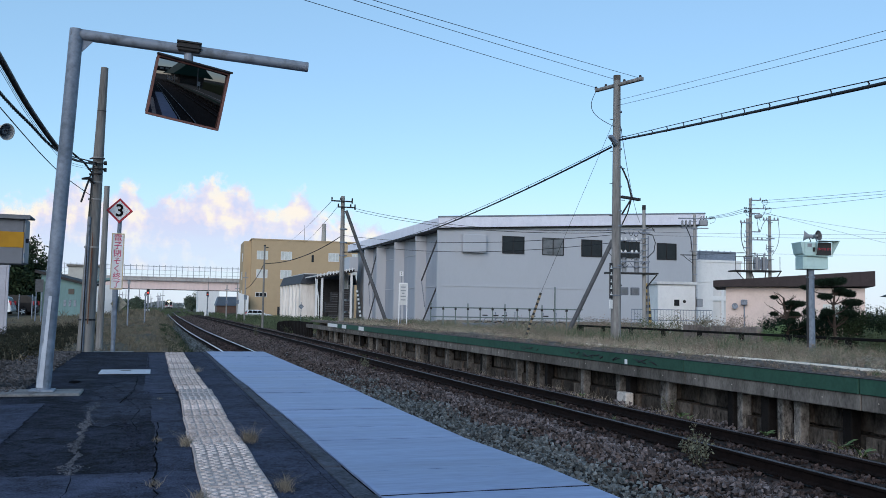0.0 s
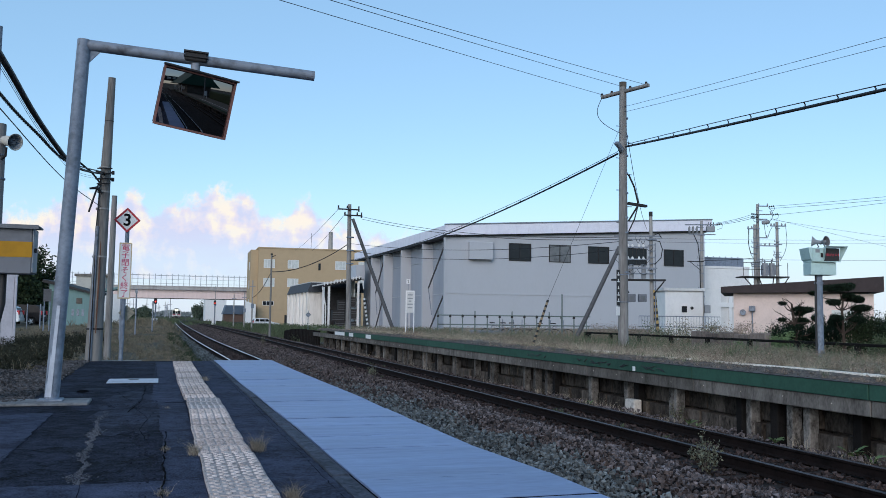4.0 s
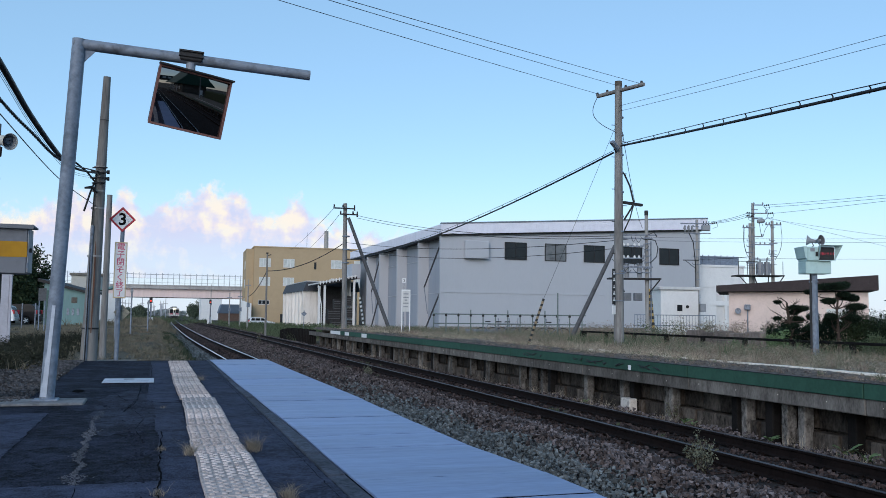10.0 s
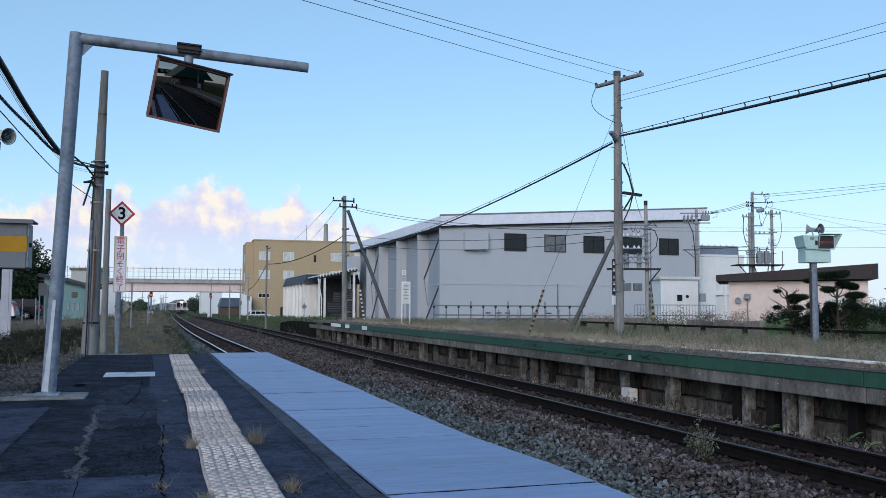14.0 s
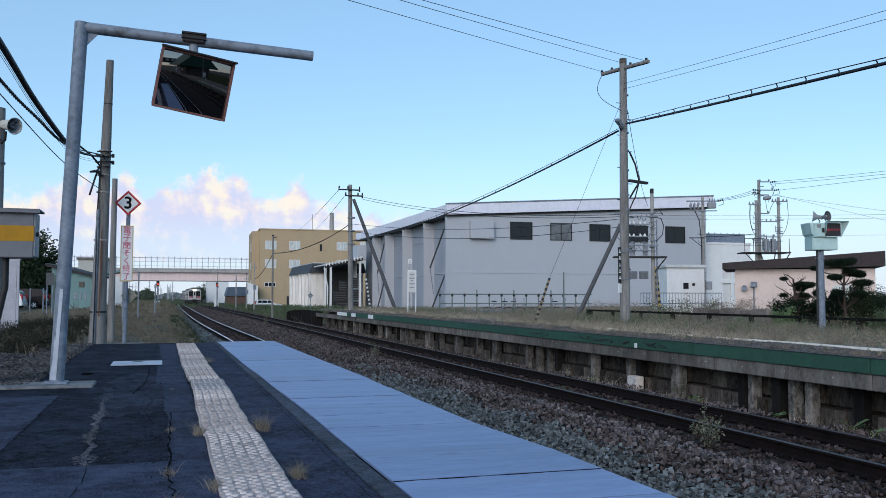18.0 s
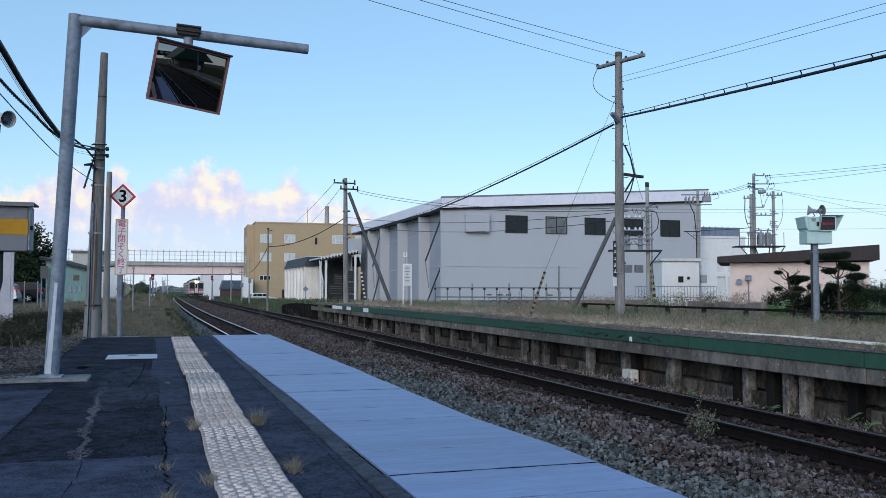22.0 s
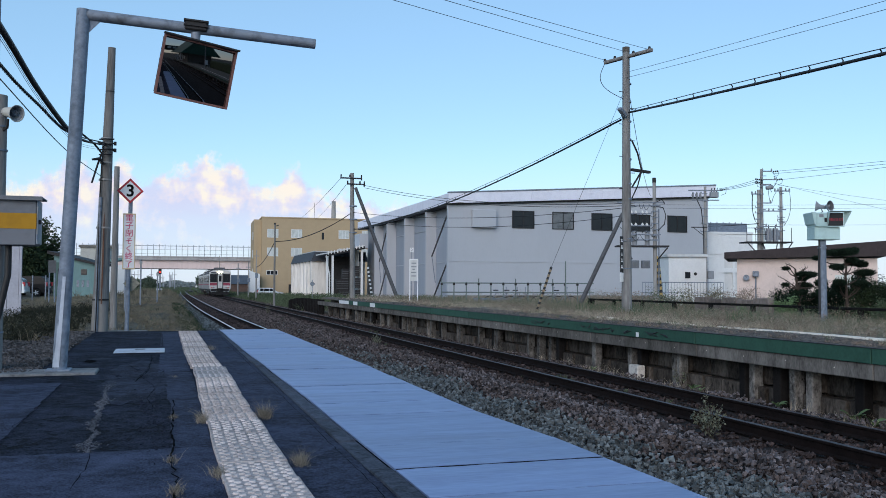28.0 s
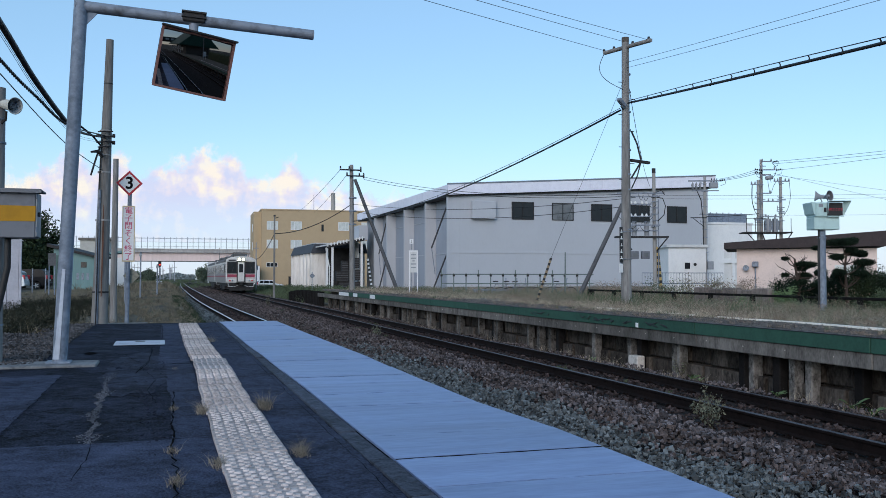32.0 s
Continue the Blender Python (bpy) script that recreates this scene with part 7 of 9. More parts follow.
    for pts in (((-0.48, 8.06), (-0.51, 7.2), (-0.36, 6.4), (-0.08, 5.9)), ((2.05, 8.24), (2.11, 7.3), (1.96, 6.5), (1.62, 5.9)), ((-0.45, 8.06), (-0.47, 7.0), (-0.33, 6.4)), ((0.89, 9.56), (1.17, 9.2), (1.08, 8.72), (0.8, 8.54)), ((0.28, 9.02), (-0.08, 8.78), (-0.33, 8.87)), ((1.14, 8.24), (0.95, 7.9), (0.83, 7.5)), ((0.59, 8.54), (0.62, 8.12), (0.71, 7.55))):
        part("jumper", Geo().tube(through_points([(x, -0.18, z) for x, z in pts], 5), 0.016, 5), CABLE, t)
    strain_set(t, 0.3, 9.05, -1, 4)
    strain_set(t, 0.3, 8.85, -1, 4)
    strain_set(t, 0.85, 9.62, 1)
    strain_set(t, 1.1, 9.07, 1)
    rng = random.Random(12)
    for k in range(20):
        px, top = ((0.0, 8.3), (0.35, 9.4), (1.52, 8.4))[k % 3]
        z = rng.uniform(5.4, top)
        w = rng.uniform(0.16, 0.34)
        part("bracket", Geo().box(px - w, px + w * rng.uniform(0.2, 1.0), -0.18, -0.13, z, z + 0.045), GALV_WORN, t)
        part("pin", Geo().cyl((px - w, -0.155, z + 0.045), (px - w, -0.155, z + 0.15), 0.03, 0.02, 8), CASE_GREY, t)

make_right_utilities()


def make_pipe_fence():
    t = thing("pipe_fence", (11.97, 38.3, -0.9), -18.3, label="low green scaffold-pipe fence behind the grass", category="fence")
    pipe = mat("green_pipe", (0.16, 0.2, 0.19), (0.09, 0.12, 0.115), 0.6, 0.3)
    for z in (1.28, 1.7):
        part("pipe", Geo().cyl((0, 0, z), (6.9, 0, z), 0.026, n=8), pipe, t)
    for i in range(13):
        part("pipe_post", Geo().cyl((0.56 * i, -0.03, 0), (0.56 * i, -0.03, 1.74 if i % 3 else 1.9), 0.026, n=8), pipe, t)
        part("coupler", Geo().box(0.56 * i - 0.05, 0.56 * i + 0.05, -0.06, 0.05, 1.6, 1.7), STEEL_DARK, t)
    part("gate_post", Geo().cyl((5.6, -0.2, 0), (5.6, -0.2, 2.7), 0.03, n=8), pipe, t)
    for x, r in ((2.4, 0.3), (2.9, 0.3), (4.6, 0.28), (5.2, 0.28), (3.3, 0.3)):
        b = thing("bicycle", (11.97 + x * 0.95, 38.9 - x * 0.31, -1.0), -18, label="parked bicycle behind the pipe fence", category="bicycle", group="parked bicycles")
        for dx in (0, 0.95):
            ring = [(dx + 0.31 * math.cos(2 * PI * k / 16), 0, 0.9 + 0.31 * math.sin(2 * PI * k / 16)) for k in range(17)]
            part("wheel", Geo().tube(ring, 0.018, 5), STEEL_DARK, b)
        part("frame", Geo().tube([(0, 0, 0.9), (0.3, 0, 1.35), (0.75, 0, 1.35), (0.4, 0, 0.95), (0, 0, 0.9)], 0.02).tube([(0.75, 0, 1.35), (0.95, 0, 0.9)], 0.02), GALV_WORN, b)
        part("handlebar", Geo().tube([(0.75, -0.25, 1.62), (0.76, 0, 1.6), (0.75, 0.25, 1.62)], 0.014).tube([(0.74, 0, 1.35), (0.76, 0, 1.6)], 0.016), GALV, b)
        part("saddle", Geo().box(0.15, 0.4, -0.08, 0.08, 1.45, 1.5, 0.02), BLACK, b)
    st = thing("scaffold_boards", (13.4, 38.05, -0.9), -18.3, label="stack of pale weathered scaffold boards behind the fence", category="boards")
    for k in range(5):
        part("board", Geo().box(0.0 + 0.06 * (k % 2), 1.55 - 0.05 * (k % 3), -0.2, 0.15, 0.75 + 0.055 * k, 0.797 + 0.055 * k, 0.004), GALV, st)
    for x in (0.2, 1.2):
        part("bearer", Geo().box(x, x + 0.09, -0.2, 0.15, 0.0, 0.748), SLEEPER, st)
    t = thing("cubicle_railing", (23.7, 40.75, -0.6), -18.4, label="pale pipe railing in front of the white cubicle", category="railing")
    for z in (0.95, 1.5):
        part("pipe", Geo().cyl((0, 0, z), (4.2, 0, z), 0.02, n=6), GALV, t)
    for i in range(29):
        part("baluster", Geo().cyl((0.15 * i, 0, 0.0), (0.15 * i, 0, 1.5), 0.01, n=5), GALV, t)


make_pipe_fence()


def make_boards():
    t = thing("notice_board", (10.73, 38.6, -0.12), -12, label="white-framed notice board on two legs in the grass", category="notice board")
    for x in (-0.18, 0.18):
        part("leg", Geo().box(x - 0.02, x + 0.02, -0.02, 0.02, 0, 1.98), WHITE, t)
    p = part("panel", Geo().box(-0.16, 0.16, -0.03, -0.005, 1.0, 1.95), WALL_LIGHT, t)
    part("top_bar", Geo().box(-0.2, 0.2, -0.03, 0.02, 1.95, 2.0), WHITE, t)
    for z, w in ((1.78, 0.11), (1.62, 0.12), (1.5, 0.06), (1.36, 0.12), (1.2, 0.11)):
        part("text_bar", Geo().box(-w, w, -0.034, -0.0305, z, z + 0.05), CASE_GREY, p)
    t = thing("stop_marker", (10.72, 38.9, -0.12), -12, label="small white number 2 plate on a thin rod", category="marker")
    part("rod", Geo().cyl((0, 0.1, 0), (0, 0.1, 2.55), 0.012, n=6), GALV, t)
    part("plate", Geo().box(-0.085, 0.085, 0.06, 0.08, 2.32, 2.53), WHITE, t)
    letters("numeral", "2", 0.17, BLACK, t, pose(0, 0.055, 2.42, 90, 0, 0), 0.001)
    t = thing("warning_sign", (11.9, 75.0, -1.0), label="small grey diamond sign on a thin post", category="sign")
    part("rod", Geo().cyl((0, 0, 0), (0, 0, 2.1), 0.03, n=6), GALV, t)
    part("plate", Geo().box(-0.17, 0.17, -0.04, -0.02, -0.17, 0.17), GALV_WORN, t, m=pose(0, 0, 1.75, 0, 45, 0))


make_boards()


# ---- left side beyond the platform ----
def make_left_side():
    t = thing("teal_shed", (-8.75, 78.2, -0.5), -14, label="teal clad shed with a dark sloping roof and round vents", category="shed")
    part("wall", Geo().prism([(0, 0), (3.3, 0), (3.3, 2.8), (0, 3.55)], "y", 0, 3.0), TEAL, t)
    part("roof", Geo().prism([(-0.4, 3.6), (3.7, 2.65), (3.7, 2.82), (-0.4, 3.85)], "y", -0.4, 3.3), STEEL_DARK, t)
    # the shaded part of the front, laid on as a darker teal sheet
    part("shaded_panel", Geo().box(0.0, 1.25, -0.03, -0.004, 0, 2.9), mat("shaded_teal_panel", (0.07, 0.12, 0.11), (0.045, 0.08, 0.075), 0.8), t, "teal end panel darkened as shade")
    part("door", Geo().box(0.35, 1.0, -0.07, -0.032, 0, 2.4), STEEL_DARK, t, "dark door opening")
    part("window", Geo().box(2.2, 2.65, -0.05, -0.004, 1.9, 2.35), GLASS, t)
    for x in (1.95, 2.35, 2.75):
        part("vent", Geo().box(x - 0.1, x + 0.1, -0.04, -0.004, 0.9, 1.45, 0.03), GALV_WORN, t)
    t = thing("white_hut", (-6.3, 86.0, -0.6), label="small white hut behind the poles", category="hut")
    part("wall", Geo().box(0, 3.0, 0, 3, 0, 3.0), WHITE, t)
    part("roof", Geo().prism([(-0.4, 3.0), (3.4, 3.6), (3.4, 3.8), (-0.4, 3.2)], "y", -0.4, 3.4), TEAL, t)
    t = thing("beige_house", (-9.5, 110.0, -0.8), label="distant beige flat-roofed house", category="house")
    part("wall", Geo().box(0, 3.2, 0, 8, 0, 5.7), PANEL_BEIGE, t)
    part("roof", Geo().box(-0.2, 3.4, -0.2, 8.2, 5.7, 5.95), CONCRETE, t)
    part("chimney", Geo().cyl((2.0, 2, 5.9), (2.0, 2, 6.7), 0.12), GALV, t)
    t = thing("white_partition", (-5.0, 26.5, -0.4), label="white panel wall beside the platform", category="wall")
    for i in range(4):
        part("panel", Geo().box(0.29 * i, 0.29 * i + 0.28, 0, 0.06, 0, 2.1), SHADED_WHITE, t)
    part("end_post", Geo().box(1.16, 1.22, -0.02, 0.08, 0, 2.15), SHADED_WHITE, t)
    t = thing("double_post_sign", (-5.95, 52.5, -0.35), label="grey back of a small sign on two posts", category="sign")
    for x in (-0.07, 0.07):
        part("leg", Geo().cyl((2 * x, 0, 0), (2 * x, 0, 2.2), 0.035, n=6), GALV, t)
    part("plate", Geo().box(-0.2, 0.2, -0.06, -0.04, 1.62, 2.3), STRUT, t)
    for x, y in ((-7.4, 62.0), (-8.2, 62.2), (-6.6, 61.8), (-9.0, 62.4)):
        p = thing("short_post", (x, y, -0.4), label="short grey boundary post at the car park", category="post", group="car park posts")
        part("stake", Geo().cyl((0, 0, 0), (0, 0, 1.6), 0.04, n=6), GALV_WORN, p)
    # two signals and small posts beside the line
    for x, y, h in ((-0.72, 116, 3.5), (8.65, 155.2, 3.9)):
        s = thing("railway_signal", (x, y, -1.1), label="railway colour-light signal showing red", category="signal", group="railway signals")
        part("post", Geo().cyl((0, 0, 0), (0, 0, h), 0.08, n=10), GALV_WORN, s)
        hd = part("head", Geo().box(-0.19, 0.19, -0.15, 0.1, h - 0.52, h + 0.22, 0.06), STEEL_DARK, s)
        part("red_lens", Geo().cyl((0, -0.17, h - 0.25), (0, -0.151, h - 0.25), 0.1, n=14), glow("red_signal", (1.0, 0.05, 0.03), 1.3), hd, "lit red lens")
        part("cabinet", Geo().box(-0.4, 0.3, 0.2, 0.7, 0, 1.2), WHITE, s)
    for x, y, h in ((-1.1, 42.5, 2.4), (-1.32, 32.0, 2.1), (-0.4, 46.0, 1.9)):
        p = thing("trackside_post", (x, y, -0.6), label="thin grey trackside post with a small grey box", category="post", group="trackside posts")
        part("shaft", Geo().cyl((0, 0, 0), (0, 0, h), 0.034, n=8), GALV_WORN, p)
        part("box", Geo().box(-0.06, 0.06, -0.1, 0.0, h - 0.2, h - 0.07), CASE_GREY, p)


make_left_side()


CAR_BLACK = mat("black_car_paint", (0.012, 0.012, 0.014), (0.008, 0.008, 0.01), 0.5, spec=0.2, fine=4, coarse=1, bump=0)
CAR_WHITE = mat("white_car_paint", (0.75, 0.77, 0.8), (0.68, 0.7, 0.73), 0.2, fine=4, coarse=1, bump=0)
TINTED = mat("tinted_car_glass", (0.008, 0.0085, 0.01), (0.005, 0.0055, 0.006), 0.35, spec=0.12, fine=3, coarse=0.5, bump=0.0)
CAR_GREY = mat("grey_car_paint", (0.2, 0.21, 0.23), (0.16, 0.17, 0.19), 0.25, fine=4, coarse=1, bump=0)


def car(name, x, y, z, rz, paint, label, h=1.62, group="parked cars"):
    """A hatchback facing +x: body, greenhouse, wheels in arches, lamps and bumpers."""
    t = thing(name, (x, y, z), rz, label=label, category="car", group=group)
    arch = lambda c: [(c + 0.38 * math.cos(a), 0.31 + 0.38 * math.sin(a)) for a in (radians(q) for q in range(0, 181, 20))]
    low = [(-2.12, 0.3)] + arch(-1.3)[::-1] + arch(1.3)[::-1] + [(2.1, 0.3)]
    side = low + [(2.15, 0.72), (1.95, 0.9), (1.05, 1.02), (-2.05, 1.06), (-2.14, 0.7)]
    part("body", Geo().prism(side, "y", -0.84, 0.84), paint, t)
    part("cabin", Geo().add([(a, s * w, zz) for s in (-1, 1) for a, w, zz in ((-2.04, 0.82, 1.061), (1.0, 0.82, 1.021), (0.3, 0.66, h - 0.04), (-0.4, 0.66, h), (-1.55, 0.66, h - 0.02), (-1.85, 0.7, h - 0.16))], [(0, 1, 2, 3, 4, 5), (11, 10, 9, 8, 7, 6)] + [(k, 6 + k, 6 + (k + 1) % 6, (k + 1) % 6) for k in range(6)]), paint, t, "roof and pillars")
    for s in (-1, 1):
        for a, b, c, d in ((-1.82, -1.15, -1.12, -1.62), (-1.07, -0.25, -0.25, -1.04), (-0.17, 0.72, 0.24, -0.17)):
            part("side_glass", Geo().add([(a, s * 0.826, 1.1), (b, s * 0.826, 1.09), (c, s * 0.69, h - 0.12), (d, s * 0.69, h - 0.12)], [(0, 1, 2, 3)]), TINTED, t, "dark tinted window")
        part("tail_lamp", Geo().box(-2.17, -1.98, s * 0.72 - 0.11, s * 0.72 + 0.11, 0.86, 1.2, 0.02), RED, t, "red tail lamp")
        part("headlight", Geo().box(1.92, 2.16, s * 0.66 - 0.14, s * 0.66 + 0.14, 0.66, 0.84, 0.02), GLASS_PALE, t, "clear headlight")
        part("mirror", Geo().box(0.62, 0.76, s * 0.93 - 0.08, s * 0.93 + 0.08, 1.02, 1.16, 0.03), paint, t)
    part("rear_glass", Geo().add([(-2.055, -0.68, 1.1), (-2.055, 0.68, 1.1), (-1.87, 0.6, h - 0.2), (-1.87, -0.6, h - 0.2)], [(0, 1, 2, 3)]), TINTED, t)
    part("rear_bumper", Geo().box(-2.2, -2.05, -0.8, 0.8, 0.34, 0.6, 0.04), paint, t)
    part("plate", Geo().box(-2.16, -2.145, -0.17, 0.17, 0.7, 0.86), WHITE, t, "blank white plate")
    for px in (-1.3, 1.3):
        for s in (-1, 1):
            w = part("wheel", Geo().cyl((px, s * 0.62, 0.31), (px, s * 0.835, 0.31), 0.31, n=18), BLACK, t)
            g = Geo().cyl((px, s * 0.836, 0.31), (px, s * 0.842, 0.31), 0.1, n=10)
            for k in range(5):
                a = 2 * PI * k / 5
                g.tube([(px, s * 0.84, 0.31), (px + 0.21 * math.cos(a), s * 0.84, 0.31 + 0.21 * math.sin(a))], 0.05, 5)
            part("rim", g, WHITE, w, "silver spoked wheel rim")
    return t


car("parked_car", -11.63, 82.95, -0.42, 170, CAR_BLACK, "black parked hatchback with silver wheels", 1.72)
car("parked_car", -13.0, 79.6, -0.42, 174, CAR_WHITE, "white parked car beside the black one")
car("parked_car", 16.2, 146.0, -1.5, 5, CAR_WHITE, "white car parked below the tan building")
leafy("hedge_bush", -13.5, 92.0, -0.6, 7.0, 3.6, 9000, 0.16, LEAF, 61, "dark bushes behind the parked cars")
leafy("hedge_bush", -9.6, 93.5, -0.6, 5.0, 3.2, 7000, 0.16, LEAF, 62, "dark bushes behind the teal shed")
BRIDGE_CAR = car("passing_car", -66.5, 203.7, 5.703, -0.6, CAR_GREY, "grey car crossing the road bridge", 1.5, "")


# ---- far background ----
def make_far():
    rng = random.Random(4)
    for i, (x, y, w, h) in enumerate(((11.2, 283, 5.5, 5.8), (13.5, 300, 6, 6.2), (-4.0, 260, 5, 4.0), (-7.5, 300, 8, 5.0), (13.5, 255, 4, 3.0))):
        leafy("far_tree", x, y, -1.2, w, h, 3500, 0.28, FAR_WOOD, 40 + i, "distant rounded green tree beyond the bridge", "tree", True, "far trees")
    t = thing("far_warehouse", (11.3, 248, -1.2), label="white shed beyond the bridge", category="building")
    part("wall", Geo().box(0, 5.6, 0, 9, 0, 6.0), WHITE, t)
    part("roof", Geo().box(-0.2, 5.8, -0.2, 9.2, 6.0, 6.2), WALL_LIGHT, t)
    t = thing("blue_shed", (14.6, 221, -1.2), label="blue-grey low shed beyond the bridge", category="building")
    part("wall", Geo().box(0, 7.0, 0, 6, 0, 2.0), mat("brown_boards", (0.16, 0.1, 0.08), (0.1, 0.07, 0.055), 0.9), t)
    part("roof", Geo().prism([(-0.3, 1.9), (7.3, 1.9), (6.6, 4.1), (0.4, 4.1)], "y", -0.3, 6.3), mat("slate_blue_roof", (0.1, 0.14, 0.2), (0.07, 0.1, 0.14), 0.6), t)
    t = thing("white_porch", (13.4, 150.0, -1.2), label="white lean-to beside the tan building", category="porch")
    part("wall", Geo().prism([(0, 0), (1.6, 0), (1.6, 3.6), (0, 4.1)], "y", 0, 3), WHITE, t)
    for i in range(16):
        x, y = rng.uniform(-16, 6), rng.uniform(330, 800)
        p = thing("far_pole", (x, y, -1.2), label="distant grey line pole", category="utility pole", group="far poles")
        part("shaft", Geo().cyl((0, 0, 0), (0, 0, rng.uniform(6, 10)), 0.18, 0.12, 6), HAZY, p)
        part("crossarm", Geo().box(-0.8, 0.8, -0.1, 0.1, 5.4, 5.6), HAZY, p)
    r = np.random.default_rng(21)
    n = 26000
    xs = r.uniform(-420, 700, n)
    ys = 640 + 120 * r.uniform(0, 1, n) ** 2 - 0.1 * np.abs(xs)
    top = 2.6 + 1.2 * np.sin(xs * 0.045) + 0.8 * np.sin(xs * 0.13 + 1) + 0.6 * np.sin(xs * 0.31)
    zs = -1.2 + r.uniform(0, 1, n) ** 0.8 * np.maximum(top, 1.5)
    u = r.normal(size=(n, 3))
    u /= np.linalg.norm(u, axis=1)[:, None]
    q = np.cross(u, r.normal(size=(n, 3)))
    q /= np.linalg.norm(q, axis=1)[:, None]
    c = np.stack([xs, ys, zs], 1)
    v = np.stack([c - u * 1.0, c + q * 0.8, c + u * 1.0, c - q * 0.8], 1).reshape(-1, 3)
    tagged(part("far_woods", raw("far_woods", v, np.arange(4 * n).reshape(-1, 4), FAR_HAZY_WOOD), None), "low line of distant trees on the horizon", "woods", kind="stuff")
    for i in range(9):
        x = -120 + 27 * i + rng.uniform(-6, 6)
        b = thing("far_house", (x, 420 + rng.uniform(0, 90), -1.2), label="distant pale house with a low roof", category="house", group="far houses")
        w = rng.uniform(8, 14)
        part("wall", Geo().box(0, w, 0, 8, 0, 3.4), WALL_LIGHT, b)
        part("roof", Geo().prism([(-0.5, 3.4), (w / 2, 5.4), (w + 0.5, 3.4)], "y", -0.5, 8.5), STEEL_DARK, b)


make_far()


# ---- station behind, seen in the mirror ----
def make_station():
    t = thing("station_house", (10.4, -60, -0.1), label="station house with a deep dark green hipped roof", category="station")
    part("wall", Geo().box(0.6, 10, 2, 22, 0, 3.5), CAP_DARK, t)
    part("roof", Geo().prism([(-2.2, 3.3), (5.4, 9.6), (13, 3.3), (13, 3.1), (-2.2, 3.1)], "y", -8, 24), GREEN, t, "dark green metal roof")
    for k in range(6):
        part("porch_post", Geo().box(-1.1, -0.9, 1.5 + 3.6 * k, 1.7 + 3.6 * k, 0, 2.9), WHITE, t)
    part("gable_wall", Geo().prism([(0.6, 3.5), (10, 3.5), (5.4, 7.6)], "y", 21.8, 22.0), TEAL, t)
    part("door", Geo().box(0.52, 0.597, 9, 11, 0, 2.2), GLASS, t)
    for y in (4, 6.5, 13, 16):
        part("window", Geo().box(0.52, 0.597, y, y + 1.6, 0.9, 2.1), GLASS_PALE, t)
    t = thing("platform_canopy", (-3.6, -40, 0), label="long dark platform canopy on steel posts", category="canopy")
    part("canopy_roof", Geo().box(0, 4.6, 0, 30, 3.0, 3.3, 0.05), GREEN, t)
    for i in range(7):
        part("post", Geo().cyl((2.3, 1 + 4.6 * i, 0), (2.3, 1 + 4.6 * i, 3.0), 0.09, n=10), WHITE, t)
    t = thing("footbridge", (-4, -70, -1.1), label="covered footbridge across the tracks", category="footbridge")
    part("span", Geo().box(0, 22, 0, 3, 5.2, 8.0), STEEL_DARK, t)
    for i in range(7):
        part("window", Geo().box(1.2 + 3 * i, 3.2 + 3 * i, 3.0, 3.06, 6.3, 7.4), GLASS_PALE, t)
    for x in (0.5, 19.5):
        part("tower", Geo().box(x, x + 2.2, 0, 3, 0, 5.2), WALL_LIGHT, t)
    t = thing("name_sign", (11.6, -21, -0.12), 15, label="white sign board on two legs on the far platform", category="sign")
    part("board", Geo().box(-0.35, 0.35, -0.03, 0.03, 0.8, 1.9), WHITE, t)
    for x in (-0.3, 0.3):
        part("leg", Geo().box(x - 0.03, x + 0.03, -0.03, 0.03, 0, 0.8), WHITE, t)
    t = thing("utility_pole", (12.2, -23.5, -0.12), label="concrete pole on the far platform behind", category="utility pole", group="utility poles")
    part("shaft", Geo().cyl((0, 0, 0), (0, 0, 7.5), 0.17, 0.12, 12), CONCRETE_POLE, t)
    part("crossarm", Geo().box(-0.6, 0.6, -0.06, 0.06, 7.0, 7.12), STEEL_DARK, t)
    t = thing("hedge_house", (15.5, -28, -0.8), label="dark green hedge behind the far platform", category="hedge")
    part("hedge", Geo().box(0, 4, 0, 26, 0, 2.6, 0.3), LEAF, t)


make_station()


# ---- wires ----
line_pole = thing("utility_pole", (-6.8, 7.5, -0.2), 0, "concrete pole carrying the wires beside the near platform", "utility pole", "utility poles")
part("shaft", Geo().cyl((0, 0, 0), (0, 0, 5.6), 0.14, 0.1, 12), CONCRETE_POLE, line_pole)
part("crossarm", Geo().box(-0.7, 0.7, -0.06, 0.06, 4.86, 4.96), STEEL_DARK, line_pole)
for a, b in (((11.87, 22.3, 7.1), (-7.19, 7.04, 4.74)), ((11.94, 21.57, 7.21), (-5.62, 7.25, 4.65)), ((12.32, 20.85, 7.1), (-5.4, 7.77, 4.78))):
    wire(a, b, 0.04, 0.006)
for z, p in ((6.6, (12.6, 8.9, 5.66)), (6.45, (12.62, 8.9, 5.5))):
    wire((12.05, 21.5, z), p, 0.03, 0.005, "thin grey wire running off over the platform")
side_pole = thing("utility_pole", (12.75, 8.8, -0.12), 0, "concrete pole on the far platform beside the indicator", "utility pole", "utility poles")
part("shaft", Geo().cyl((0, 0, 0), (0, 0, 6.2), 0.15, 0.11, 12), CONCRETE_POLE, side_pole)
part("arm", Geo().box(-3.4, 0.1, -0.7, -0.6, 3.95, 4.05), STEEL_DARK, side_pole)
wire((11.95, 21.45, 6.1), (10.84, 23.84, 1.25), 0.0, 0.005, "taut thin guy wire from pole to ground guard")
wire((12.2, 21.6, 5.9), (20.9, 35.2, 4.8), 0.4, 0.009, "thin wire down to the transformer platform")


